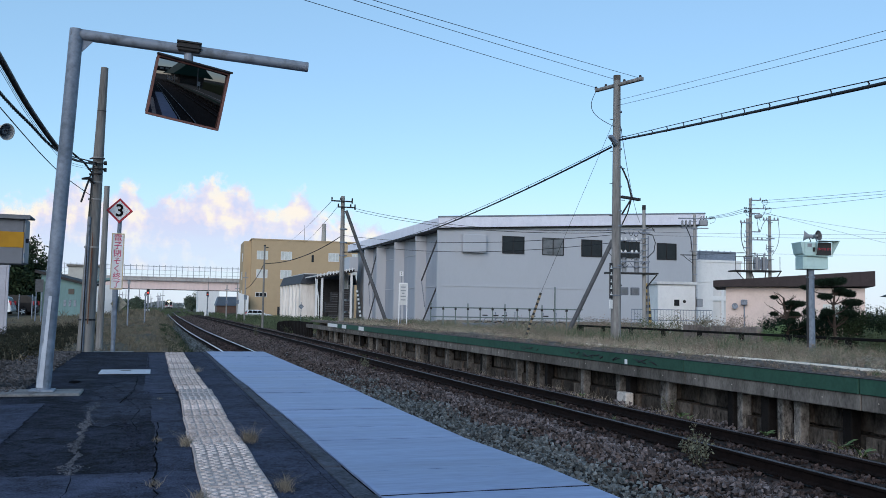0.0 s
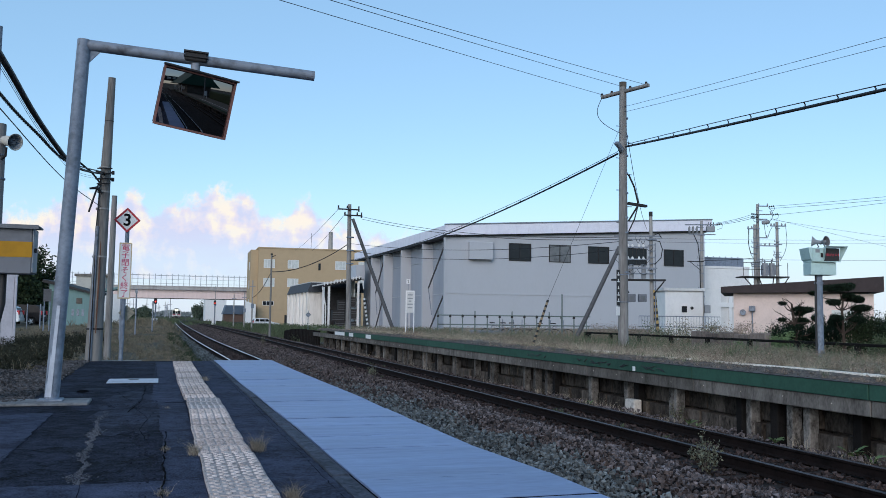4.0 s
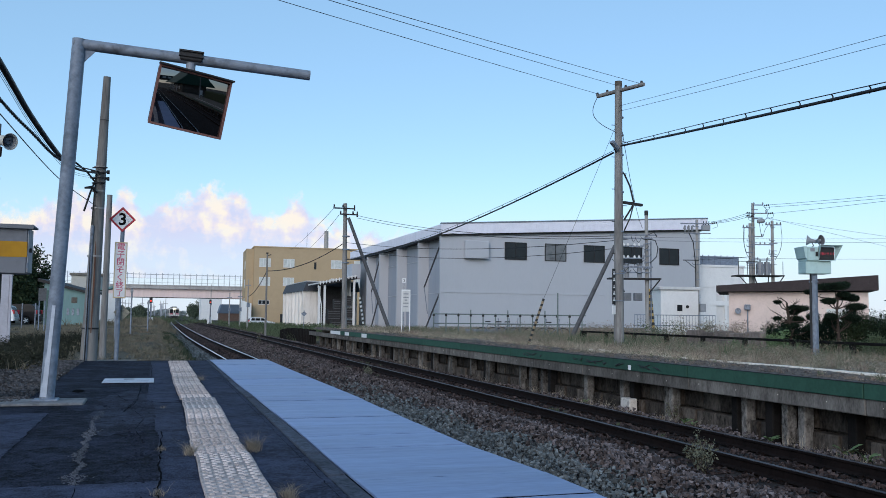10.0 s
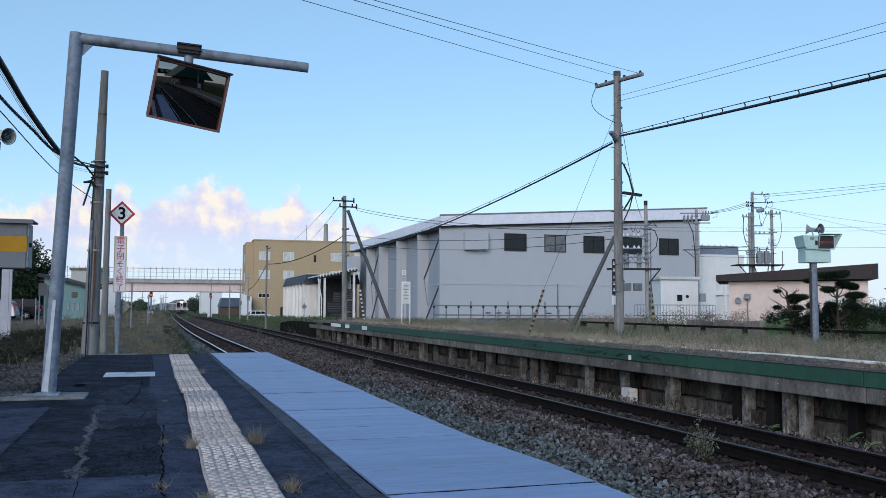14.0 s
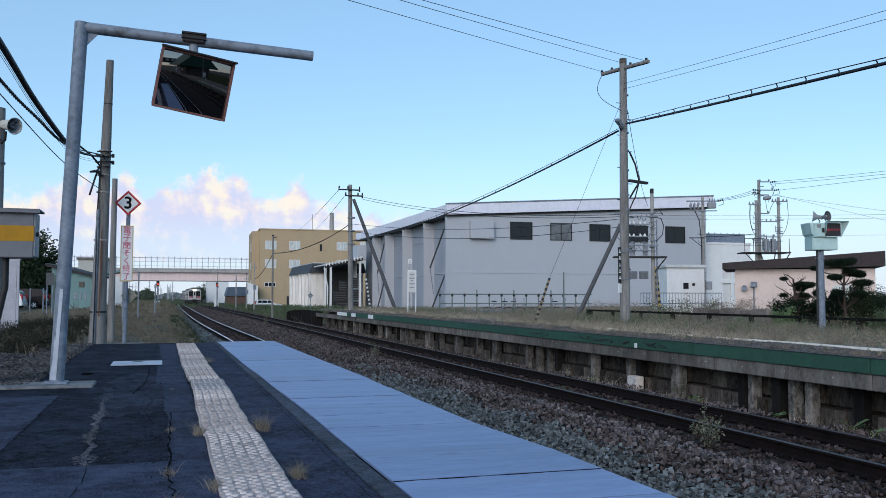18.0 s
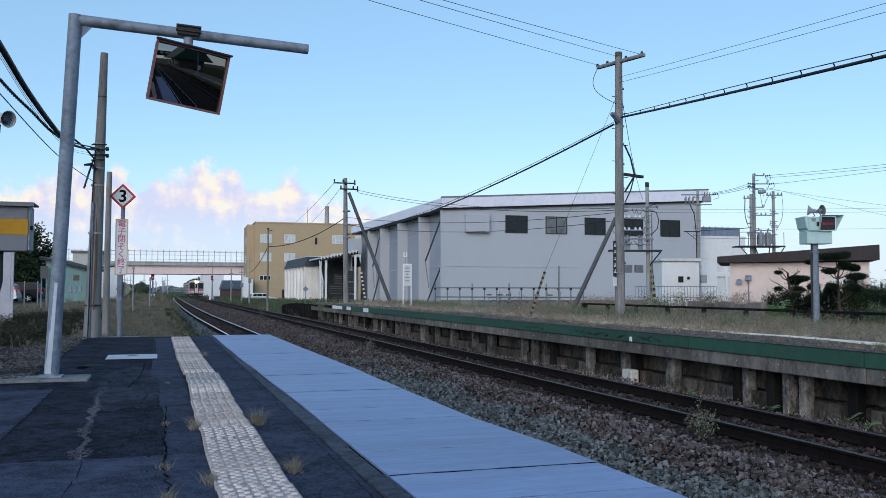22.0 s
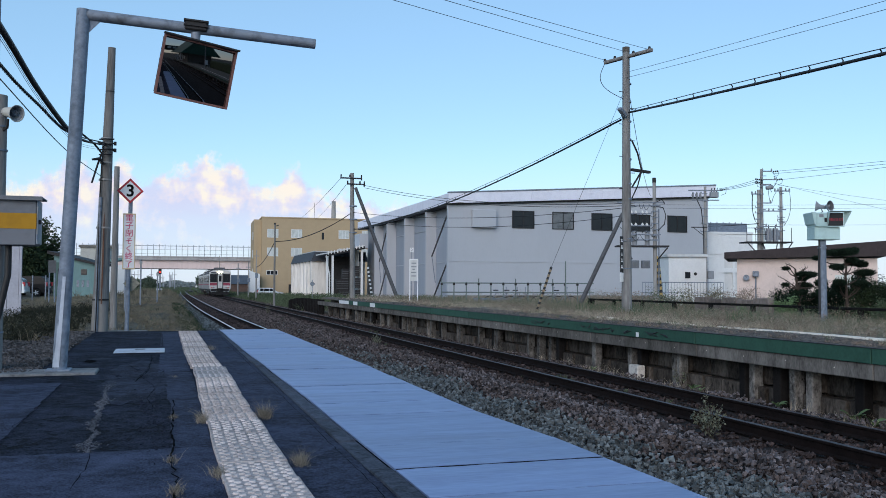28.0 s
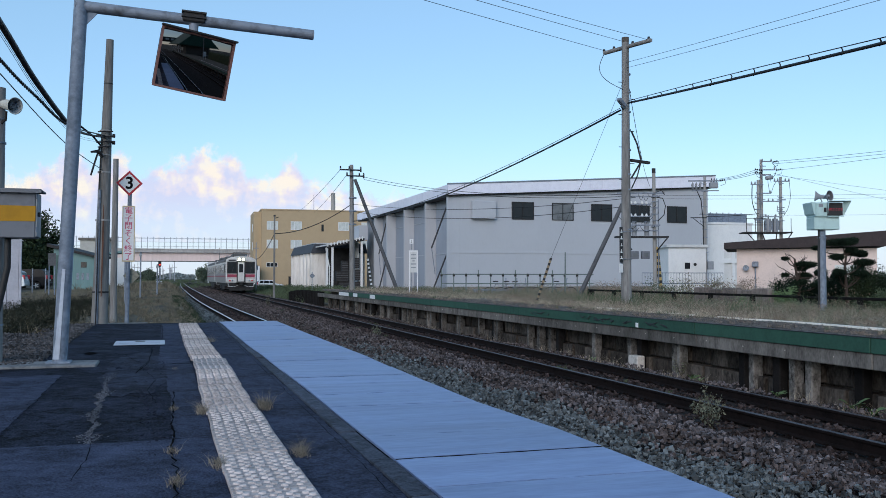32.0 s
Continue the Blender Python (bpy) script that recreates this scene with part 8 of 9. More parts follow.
def messenger(a, b, drop, step, label):
    """A thick cable under a thin bearer, tied with small rings."""
    t = thing("messenger_cable", label=label, category="cable", group="hung cables")
    n = 30
    pts = sag(a, b, drop, n)
    part("cable", Geo().tube(pts, 0.028, 8), CABLE, t)
    up = [p + Vector((0, 0, 0.06 + 0.05 * math.sin(PI * i / n))) for i, p in enumerate(pts)]
    part("bearer", Geo().tube(up, 0.009, 5), CABLE, t)
    ln = (Vector(b) - Vector(a)).length
    for k in range(int(ln / step)):
        f = (k + 0.5) * step / ln * n
        i = int(f)
        p = pts[i].lerp(pts[min(i + 1, n)], f - i)
        q = up[i].lerp(up[min(i + 1, n)], f - i)
        part("ring", Geo().tube([p + Vector((0, 0, -0.03)), p.lerp(q, 0.6) + Vector((0.03, 0, 0)), q], 0.012, 5), STEEL_DARK, t)


messenger((12.0, 21.75, 5.32), (12.15, 58.9, 4.45), 0.55, 1.3, "thick black cable hung by rings between two poles")
messenger((12.05, 21.4, 5.46), (9.45, 8.2, 3.84), 0.02, 1.0, "thick black cable hung by rings above the platform")
wire((12.05, 58.8, 5.6), (20.3, 35.4, 4.3), 0.45, 0.014, "heavy black cable strung past the warehouse")
wire((12.05, 58.8, 5.1), (20.3, 35.4, 3.95), 0.55, 0.014, "heavy black cable strung past the warehouse")
wire((12.6, 58.7, 7.5), (20.2, 35.4, 4.45), 0.5, 0.014)
wire((12.8, 58.7, 7.3), (20.2, 35.4, 4.35), 0.5, 0.014)
wire((11.2, 59.0, 7.9), (21.8, 153.5, 11.9), 0.25, 0.016)
wire((11.6, 59.0, 7.5), (24.6, 153.5, 11.9), 0.25, 0.016)
wire((12.0, 59.0, 5.6), (8.25, 70.7, 4.1), 0.5, 0.03, "heavy black cable drooping to the slim pole")
wire((8.2, 70.7, 4.1), (9.6, 100.0, 2.6), 0.4, 0.03, "heavy black cable drooping to the next pole")
for dz in (0, 0.28, 0.55):
    wire((35.9, 51.5, 7.25 + 0.2 * dz), (38.3, 50.5, 7.75 + 0.5 * dz), 0.08, 0.013)
wire((39.4, 50.3, 8.55), (44.0, 8.0, 8.1), 0.5, 0.011)
wire((39.4, 50.3, 8.4), (44.0, 8.0, 7.8), 0.5, 0.011)
wire((39.6, 50.2, 7.95), (44.0, 8.0, 8.7), 0.5, 0.011)
wire((39.4, 50.3, 7.75), (52.7, 34.4, 1.9), 0.2, 0.008)
wire((39.4, 50.3, 7.65), (52.7, 34.4, 3.9), 0.2, 0.008)
wire((35.0, 51.8, 4.8), (38.4, 50.6, 5.0), 0.05, 0.02)
for x, z in ((36.0, 7.0), (36.5, 6.75), (40.0, 5.6)):
    wire((x, 60.0, z), (80.0, 30.0, z + 0.6), 0.6, 0.009)
# cables over the platform to the leaning pole
cable_pole = thing("utility_pole", (-1.27, 5.55, -0.2), 0, "short grey cable pole beside the near platform", "utility pole", "utility poles")
part("shaft", Geo().cyl((0, 0, 0), (0, 0, 3.0), 0.06, 0.05, 12), GALV_WORN, cable_pole)


THICK = through_points([(-0.87, 13.66, 2.71), (-1.04, 12.02, 2.52), (-1.1, 10.77, 2.45), (-1.19, 9.01, 2.53), (-1.24, 7.64, 2.64), (-1.27, 5.6, 2.7)])
TIED = through_points([(-0.87, 13.66, 2.74), (-1.08, 10.77, 2.41), (-1.19, 9.02, 2.39), (-1.26, 7.88, 2.4), (-1.27, 5.6, 2.36)])
THIN = through_points([(-0.9, 13.7, 2.24), (-1.05, 10.26, 2.13), (-1.22, 7.67, 2.24), (-1.27, 5.6, 2.27)])
solid("overhead_wire", Geo().tube(THICK, [0.009 + 0.018 * min(1.0, 2.2 * k / (len(THICK) - 1)) for k in range(len(THICK))], 10), CABLE, "thick black cable sloping down to the concrete pole", "wire", "overhead wires")
solid("overhead_wire", Geo().tube(TIED, 0.009, 6), CABLE, "black cable with a spiral binding above the platform", "wire", "overhead wires")
solid("overhead_wire", Geo().tube(THIN, 0.005, 5), CABLE, "thin black wire above the platform", "wire", "overhead wires")
for dz in (-0.05, -0.075):
    solid("overhead_wire", Geo().tube([q + Vector((-0.01, 0, dz)) for q in THICK], 0.0022, 4), CABLE, "hair-thin wire beside the thick cable", "wire", "overhead wires")
wire((-60.0, 230, 10.6), (60.0, 226, 10.0), 0.3, 0.03)


def spiral(pts, r, pitch):
    out = []
    for i in range(len(pts) - 1):
        n = max(2, int((pts[i + 1] - pts[i]).length / pitch * 6))
        for k in range(n):
            a = (len(out)) * PI / 3
            out.append(pts[i].lerp(pts[i + 1], k / n) + Vector((math.cos(a) * r, 0, math.sin(a) * r)))
    solid("spiral_binding", Geo().tube(out, 0.0032, 4), CABLE, "black spiral wire wound round a cable", "wire", "overhead wires")


spiral(TIED[6:], 0.014, 0.075)
for x in (-60.0, 60.0):
    p = thing("utility_pole", (x, 230.0 - (x + 60) / 30, -1.2), 0, "distant pole carrying a cable beyond the bridge", "utility pole", "utility poles")
    part("shaft", Geo().cyl((0, 0, 0), (0, 0, 12), 0.2, 0.14, 10), CONCRETE_POLE, p)


# ---- grass and weeds ----
def make_grass():
    r = np.random.default_rng(77)

    def field(name, m, n, x0, x1, y0, y1, h, w, lean, label, zfun, power=1.0, patch=0.0):
        c = max(1, n // 16)
        xs = r.uniform(x0, x1, c)
        ys = y0 + (y1 - y0) * r.uniform(0, 1, c) ** power
        tall = r.uniform(0.45, 1.5, c)
        if patch:
            k = np.sin(xs * 1.7 + 0.6 * ys) + np.sin(ys * 0.83 + 1.1) + np.sin(xs * 0.7 - ys * 0.31) + r.normal(0, 0.7, c)
            xs, ys, tall = xs[k > patch - 1], ys[k > patch - 1], tall[k > patch - 1]
        # every clump spreads from its root
        zs = np.array([zfun(a, b) for a, b in zip(xs, ys)])
        q = len(xs) * 16
        xs, ys, zs, tall = np.repeat(xs, 16), np.repeat(ys, 16), np.repeat(zs, 16), np.repeat(tall, 16)
        xs, ys = np.clip(xs + r.normal(0, 0.45 * h, q), x0, x1), ys + r.normal(0, 0.45 * h, q)
        tagged(part(name, blades(r, xs, ys, zs, h * tall, w, lean, m, name), None), label, "grass", kind="stuff")

    def sprigs(name, m, n, x0, x1, y0, y1, h, leaf, label, zfun, power=1.0, patch=0.0):
        """Low bushy weeds: small leaves gathered in clumps of uneven height."""
        c = n // 60
        xs, ys = r.uniform(x0, x1, c), y0 + (y1 - y0) * r.uniform(0, 1, c) ** power
        k = np.sin(xs * 1.3 - 0.5 * ys) + np.sin(ys * 0.71 + 2.1) + r.normal(0, 0.8, c)
        xs, ys = xs[k > patch - 1], ys[k > patch - 1]
        size = np.repeat(r.uniform(0.4, 1.3, len(xs)), 60)
        zs = np.repeat([zfun(a, b) for a, b in zip(xs, ys)], 60)
        xs, ys = np.repeat(xs, 60), np.repeat(ys, 60)
        q = len(xs)
        up = r.uniform(0, 1, q)
        off = r.normal(0, 0.3 * h, (q, 2)) * (0.4 + up * (1.4 - up))[:, None] * size[:, None]
        c3 = np.stack([np.clip(xs + off[:, 0], x0, x1), ys + off[:, 1], zs + 0.01 + h * size * up], 1)
        u = r.normal(size=(q, 3))
        u /= np.linalg.norm(u, axis=1)[:, None]
        w = np.cross(u, r.normal(size=(q, 3)))
        w /= np.linalg.norm(w, axis=1)[:, None]
        ln = leaf * r.uniform(0.6, 1.4, (q, 1))
        v = np.stack([c3 - u * ln, c3 + w * ln * 0.35, c3 + u * ln, c3 - w * ln * 0.35], 1).reshape(-1, 3)
        tagged(part(name, raw(name, v, np.arange(4 * q).reshape(-1, 4), m), None), label, "weeds", kind="stuff")

    flat = lambda x, y: -0.11
    sprigs("leafy_weeds", PALE_WEED, 140000, 10.6, 14.2, 6, 52, 0.24, 0.016, "low leafy weeds among the grass on the far platform", flat, 1.35, 0.9)
    sprigs("brown_seed_weeds", RUSSET, 100000, 10.2, 14.2, 6, 52, 0.22, 0.014, "brown seeding weeds among the grass on the far platform", flat, 1.35, 0.9)
    sprigs("back_weeds", PALE_WEED, 60000, 14.3, 24.0, 20, 42, 0.9, 0.035, "tall leafy weeds behind the low fence", ground_z, 1.1, 0.9)
    sprigs("back_brown_weeds", RUSSET, 60000, 14.3, 24.0, 20, 42, 1.0, 0.03, "tall brown weeds behind the low fence", ground_z, 1.1, 0.9)
    sprigs("bank_sprigs", BANK, 80000, -7.0, -1.6, 13.2, 32, 0.3, 0.024, "dark leafy weeds on the bank beside the gravel", ground_z, 1.2, 0.5)
    sprigs("field_sprigs", SHADED_GRASS, 60000, -6.0, 0.6, 14.4, 50, 0.16, 0.018, "dull leafy weeds in the grass beside the track", ground_z, 1.5, 0.6)
    sprigs("verge_sprigs", WEED, 40000, 9.4, 16.0, 55, 130, 0.6, 0.07, "leafy weeds on the green verge", ground_z, 1.3, 0.6)
    field("dry_grass", GRASS_DRY, 110000, 10.2, 14.3, 5, 52, 0.15, 0.0045, 1.8, "tall dry yellow-brown grass over the far platform", flat, 1.35, 0.1)
    field("brown_grass", RUSSET, 50000, 10.0, 14.3, 5, 52, 0.21, 0.005, 1.1, "brown seed stalks among the dry grass", flat, 1.35, 0.9)
    field("green_grass", GRASS, 70000, 10.4, 14.3, 5, 52, 0.16, 0.005, 1.7, "green grass among the dry stalks", flat, 1.35, 0.7)
    field("tall_weeds", WEED, 14000, 11.0, 14.25, 8, 44, 0.32, 0.012, 0.9, "taller green weeds along the back of the platform", flat, 1.2, 1.4)
    field("wall_foot_grass", GRASS_DRY, 2200, 8.6, 8.86, 9, 42, 0.16, 0.005, 1.0, "dry grass along the foot of the platform wall", lambda x, y: -1.14, 1.2, 1.3)
    field("track_weeds", WEED, 2600, 5.2, 8.8, 12, 48, 0.08, 0.01, 1.0, "small weeds in the ballast", lambda x, y: -1.1, 1.2, 2.4)
    field("edge_grass", GRASS_DRY, 14000, 9.2, 10.5, 8, 52, 0.1, 0.005, 1.6, "short dry tufts along the platform edge", lambda x, y: -0.07, 1.2, 1.5)
    field("edge_litter", RUSSET, 40000, 8.86, 10.3, 5, 52, 0.05, 0.006, 2.0, "brown matted grass along the platform edge", lambda x, y: -0.075, 1.3, 0.6)
    field("edge_moss", WEED, 7000, 9.0, 10.3, 7, 52, 0.07, 0.007, 1.0, "low green weeds along the platform edge", lambda x, y: -0.07, 1.2, 1.6)
    field("rough_grass", GRASS, 26000, 14.0, 34.0, 16, 70, 0.5, 0.02, 1.1, "rough green weeds behind the far platform", ground_z, 1.2, 0.4)
    field("rough_dry_grass", GRASS_DRY, 22000, 14.0, 34.0, 16, 72, 0.55, 0.016, 1.0, "tall dry stalks behind the far platform", ground_z, 1.2, 0.6)
    field("rough_brown_weeds", RUSSET, 22000, 14.0, 26.0, 22, 44, 0.75, 0.02, 0.8, "brown seeding weeds behind the low fence", ground_z, 1.1, 0.9)
    field("left_dark_grass", BANK, 8000, -9.0, 0.7, 14.1, 60, 0.16, 0.01, 1.3, "darker green grass patches beside the track", ground_z, 1.6, 1.0)
    field("left_grass", WEED, 9000, -9.0, 0.9, 14.1, 70, 0.1, 0.008, 1.4, "low green grass beside the track", ground_z, 1.6, 0.6)
    field("left_dry_grass", SHADED_GRASS, 130000, -9.0, 0.9, 14.1, 80, 0.12, 0.007, 1.5, "dull olive grass, darkened as shaded, beside the track", ground_z, 1.6, 0.2)
    field("left_straw", RUSSET, 26000, -7.0, 0.7, 15.5, 60, 0.1, 0.006, 1.5, "brown seeding patches beside the track", ground_z, 1.6, 1.1)
    field("shoulder_weeds", LEAF, 7000, 0.3, 1.15, 14.2, 44, 0.16, 0.012, 1.2, "dark weeds where the grass meets the stones", ground_z, 1.4, 0.8)
    field("verge_grass", WEED, 40000, 8.9, 16.0, 60, 150, 0.45, 0.03, 1.0, "green verge beyond the far platform", ground_z, 1.3, 0.2)
    field("verge_dark_grass", LEAF, 12000, 9.2, 16.0, 60, 150, 0.5, 0.035, 1.0, "darker clumps on the green verge", ground_z, 1.3, 1.2)
    field("verge_bright_grass", GRASS, 14000, 9.0, 16.0, 55, 150, 0.35, 0.025, 1.0, "paler green grass on the verge", ground_z, 1.3, 1.0)
    field("far_verge_grass", SHADED_GRASS, 14000, -6.5, 1.6, 70, 240, 0.4, 0.05, 0.8, "far grassy verge beside the line", ground_z, 1.3, 0.2)
    field("far_green_verge", WEED, 9000, -6.5, 14.0, 150, 420, 0.6, 0.09, 0.8, "green verge beyond the bridge", ground_z, 1.2, 0.6)
    field("bank_dry_grass", SHADED_GRASS, 3500, -7.0, -1.5, 13.0, 30, 0.16, 0.01, 1.2, "dry stalks on the bank beside the gravel", ground_z, 1.2, 0.8)
    field("bank_grass", BANK, 34000, -8.0, -1.7, 13.5, 34, 0.24, 0.012, 1.2, "thick dark grass bank beside the gravel", ground_z, 1.2, 0.3)
    field("bank_weeds", BANK, 2500, -8.0, -1.9, 14, 36, 0.3, 0.013, 1.0, "tall weeds on the bank beside the gravel", ground_z, 1.2, 1.0)

    def tuft(x, y, h, n, spread):
        """A straggling dry tuft: many fine blades, tallest in the middle, rooted along the strip's edge."""
        a, b = r.normal(0, 0.4 * spread, n), r.normal(0, 1.5 * spread, n)
        tall = h * np.exp(-(b / (2.2 * spread)) ** 2) * r.uniform(0.35, 1.0, n)
        tagged(part("grass_tuft", blades(r, x + a, y + b, np.zeros(n), tall, 0.0016, 1.3, STRAW, "grass_tuft"), None), "dry straw tuft growing beside the tactile strip", "grass tuft", "platform tufts", "stuff")

    for x, y, h, n, w in ((0.18, 4.64, 0.09, 340, 0.03), (0.5, 4.72, 0.11, 520, 0.04), (0.03, 3.63, 0.05, 120, 0.03), (0.505, 3.46, 0.08, 380, 0.035), (0.47, 9.7, 0.1, 200, 0.05), (0.045, 4.8, 0.035, 90, 0.03), (0.035, 3.08, 0.06, 200, 0.03), (0.19, 3.33, 0.07, 260, 0.035), (0.07, 6.9, 0.03, 60, 0.03)):
        tuft(x, y, h, n, w)
    for x, y, h, n in ((6.14, 9.0, 0.38, 160), (9.0, 14.1, 0.35, 160), (6.3, 9.4, 0.4, 140), (6.1, 26.0, 0.3, 120), (5.9, 54, 0.6, 200)):
        t = leafy("weed", x, y, -1.12, 0.34, h * 1.4, 260, 0.022, PALE_WEED, int(x * 31 + y), "pale green weed growing in the ballast", "weed", False, "trackside weeds")
    for x, y, s in ((8.72, 11.1, 0.2), (8.75, 9.6, 0.26), (8.7, 9.2, 0.23), (8.75, 13.4, 0.17), (8.72, 13.1, 0.13), (8.72, 17.0, 0.15)):
        d = thing("dock_plant", (x, y, -1.1), label="broad-leaved dock plant at the platform foot", category="weed", group="dock plants")
        g = Geo()
        rk = random.Random(int(10 * y))
        for k in range(8):
            a = 2.4 * k + rk.uniform(-0.4, 0.4)
            up, ln = rk.uniform(0.35, 1.9), s * rk.uniform(0.55, 1.15)
            u = Vector((math.cos(a), math.sin(a), up)).normalized()
            w = Vector((-math.sin(a), math.cos(a), rk.uniform(-0.3, 0.3))).normalized() * ln * 0.17
            bend = Vector((math.cos(a), math.sin(a), -0.9)) * ln * 0.22
            mid, far = u * ln * 0.55, u * ln * 0.85 + bend * 0.5
            g.add([u * ln * 0.1, mid + w, far + w * 0.8, u * ln + bend, far - w * 0.8, mid - w], [(0, 1, 5), (1, 2, 4, 5), (2, 3, 4)])
        part("leaf", g, DOCK, d)
    # loose gravel beside the platform
    n = 15000
    xs, ys = r.uniform(-4.0, -1.33, n), 6.0 + 8 * r.uniform(0, 1, n)
    zs = np.array([ground_z(a, b) for a, b in zip(xs, ys)]) + 0.005
    m2 = 8000
    bx, by = -1.0 - np.abs(r.normal(0, 0.16, m2)) + 0.04 * np.sin(np.arange(m2)), 7.4 + 6.2 * r.uniform(0, 1, m2)
    xs, ys, zs = np.concatenate([xs, bx]), np.concatenate([ys, by]), np.concatenate([zs, np.full(m2, 0.004)])
    tagged(part("loose_gravel", stones(r, xs, ys, zs, 0.03, GRAVEL, "loose_gravel"), None), "dark loose gravel beside the platform", "gravel", kind="stuff")


make_grass()


# ---- clouds on the horizon ----
def make_clouds():
    W, H = 1700.0, 330.0
    m = bpy.data.materials.new("cloud_bank")
    m.use_nodes = True
    n, l = m.node_tree.nodes, m.node_tree.links
    n.remove(n["Principled BSDF"])
    out = n["Material Output"]
    co = n.new("ShaderNodeTexCoord")
    sep = n.new("ShaderNodeSeparateXYZ")
    l.new(co.outputs["Object"], sep.inputs[0])

    def math_node(op, a, b=None, c=None):
        q = n.new("ShaderNodeMath")
        q.operation = op
        for i, v in enumerate((a, b, c)):
            if v is None:
                continue
            if isinstance(v, (int, float)):
                q.inputs[i].default_value = v
            else:
                l.new(v, q.inputs[i])
        return q.outputs[0]

    def noise_node(scale, detail, rough, sy=1.0, off=(0, 0, 0)):
        mp = n.new("ShaderNodeMapping")
        mp.inputs["Location"].default_value = off
        mp.inputs["Scale"].default_value = (1, 1, sy)
        l.new(co.outputs["Object"], mp.inputs[0])
        q = n.new("ShaderNodeTexNoise")
        q.inputs["Scale"].default_value, q.inputs["Detail"].default_value, q.inputs["Roughness"].default_value = scale, detail, rough
        l.new(mp.outputs[0], q.inputs["Vector"])
        return q.outputs[0]

    prof = n.new("ShaderNodeFloatCurve")
    cur = prof.mapping.curves[0]
    pts = ((0.0, 0.55), (0.12, 0.6), (0.2, 0.68), (0.235, 0.8), (0.27, 0.66), (0.31, 0.8), (0.35, 0.62), (0.4, 0.74), (0.46, 0.8), (0.5, 0.76), (0.53, 0.56), (0.555, 0.58), (0.585, 0.74), (0.61, 0.6), (0.65, 0.5), (0.72, 0.45), (0.8, 0.4), (0.9, 0.2), (1.0, 0.1))
    cur.points[0].location, cur.points[1].location = pts[0], pts[-1]
    for p in pts[1:-1]:
        cur.points.new(*p)
    prof.mapping.update()
    l.new(math_node("MULTIPLY_ADD", sep.outputs[0], 1 / W, 0.5), prof.inputs["Value"])
    big, small = noise_node(0.016, 5, 0.55), noise_node(0.05, 6, 0.6)
    rim = math_node("MULTIPLY_ADD", big, 0.5, math_node("MULTIPLY", small, 0.22))
    top = math_node("ADD", prof.outputs[0], math_node("SUBTRACT", rim, 0.36))
    v = math_node("MULTIPLY", sep.outputs[2], 1 / H)
    d = math_node("SUBTRACT", top, v)
    edge = n.new("ShaderNodeMapRange")
    edge.interpolation_type = "SMOOTHSTEP"
    edge.inputs["From Min"].default_value, edge.inputs["From Max"].default_value = 0.0, 0.16
    l.new(d, edge.inputs["Value"])
    streak = n.new("ShaderNodeMapRange")
    streak.interpolation_type = "SMOOTHSTEP"
    streak.inputs["From Min"].default_value, streak.inputs["From Max"].default_value = 0.36, 0.62
    streak.inputs["To Min"].default_value, streak.inputs["To Max"].default_value = 0.6, 1.0
    l.new(noise_node(0.009, 4, 0.5, 3.5), streak.inputs["Value"])
    # thinner toward the horizon
    low = n.new("ShaderNodeMapRange")
    low.interpolation_type = "SMOOTHSTEP"
    low.inputs["From Min"].default_value, low.inputs["From Max"].default_value = 0.02, 0.45
    low.inputs["To Min"].default_value, low.inputs["To Max"].default_value = 0.35, 1.0
    l.new(v, low.inputs["Value"])
    alpha = math_node("MULTIPLY", math_node("MULTIPLY", edge.outputs[0], math_node("MAXIMUM", low.outputs[0], math_node("MULTIPLY", streak.outputs[0], 0.5))), math_node("MULTIPLY_ADD", streak.outputs[0], 0.25, 0.75))
    warm = n.new("ShaderNodeValToRGB")
    e = warm.color_ramp.elements
    e[0].position, e[0].color = 0.3, (0.67, 0.69, 0.88, 1)
    e[1].position, e[1].color = 0.6, (1.0, 0.89, 0.77, 1)
    k = warm.color_ramp.elements.new(0.46)
    k.color = (0.83, 0.755, 0.84, 1)
    # light from the upper right painted into the glowing billows: the density falls away toward it
    slope = math_node("SUBTRACT", noise_node(0.0085, 5, 0.5), noise_node(0.0085, 5, 0.5, 1.0, (22, 0, 18)))
    fine = math_node("SUBTRACT", noise_node(0.03, 4, 0.55), noise_node(0.03, 4, 0.55, 1.0, (6, 0, 5)))
    broad = math_node("MULTIPLY_ADD", noise_node(0.004, 2, 0.5), 0.6, math_node("MULTIPLY_ADD", v, 0.4, -0.04))
    lit = math_node("ADD", broad, math_node("MULTIPLY_ADD", slope, 1.8, math_node("MULTIPLY", fine, 0.3)))
    l.new(lit, warm.inputs[0])
    em, tr, mx = n.new("ShaderNodeEmission"), n.new("ShaderNodeBsdfTransparent"), n.new("ShaderNodeMixShader")
    em.inputs["Strength"].default_value = CLOUD_GLOW
    l.new(warm.outputs[0], em.inputs["Color"])
    l.new(alpha, mx.inputs[0])
    l.new(tr.outputs[0], mx.inputs[1])
    l.new(em.outputs[0], mx.inputs[2])
    l.new(mx.outputs[0], out.inputs["Surface"])
    v4 = [(-W / 2, 0, 0), (W / 2, 0, 0), (W / 2, 0, H), (-W / 2, 0, H)]
    ob = part("cloud_bank", raw("cloud_bank", v4, [(0, 1, 2, 3)], m), None)
    return tagged(ob, "peach and lavender evening cloud bank low in the sky", "clouds", kind="structure")


CLOUD_GLOW = 1.03
CLOUDS = make_clouds()


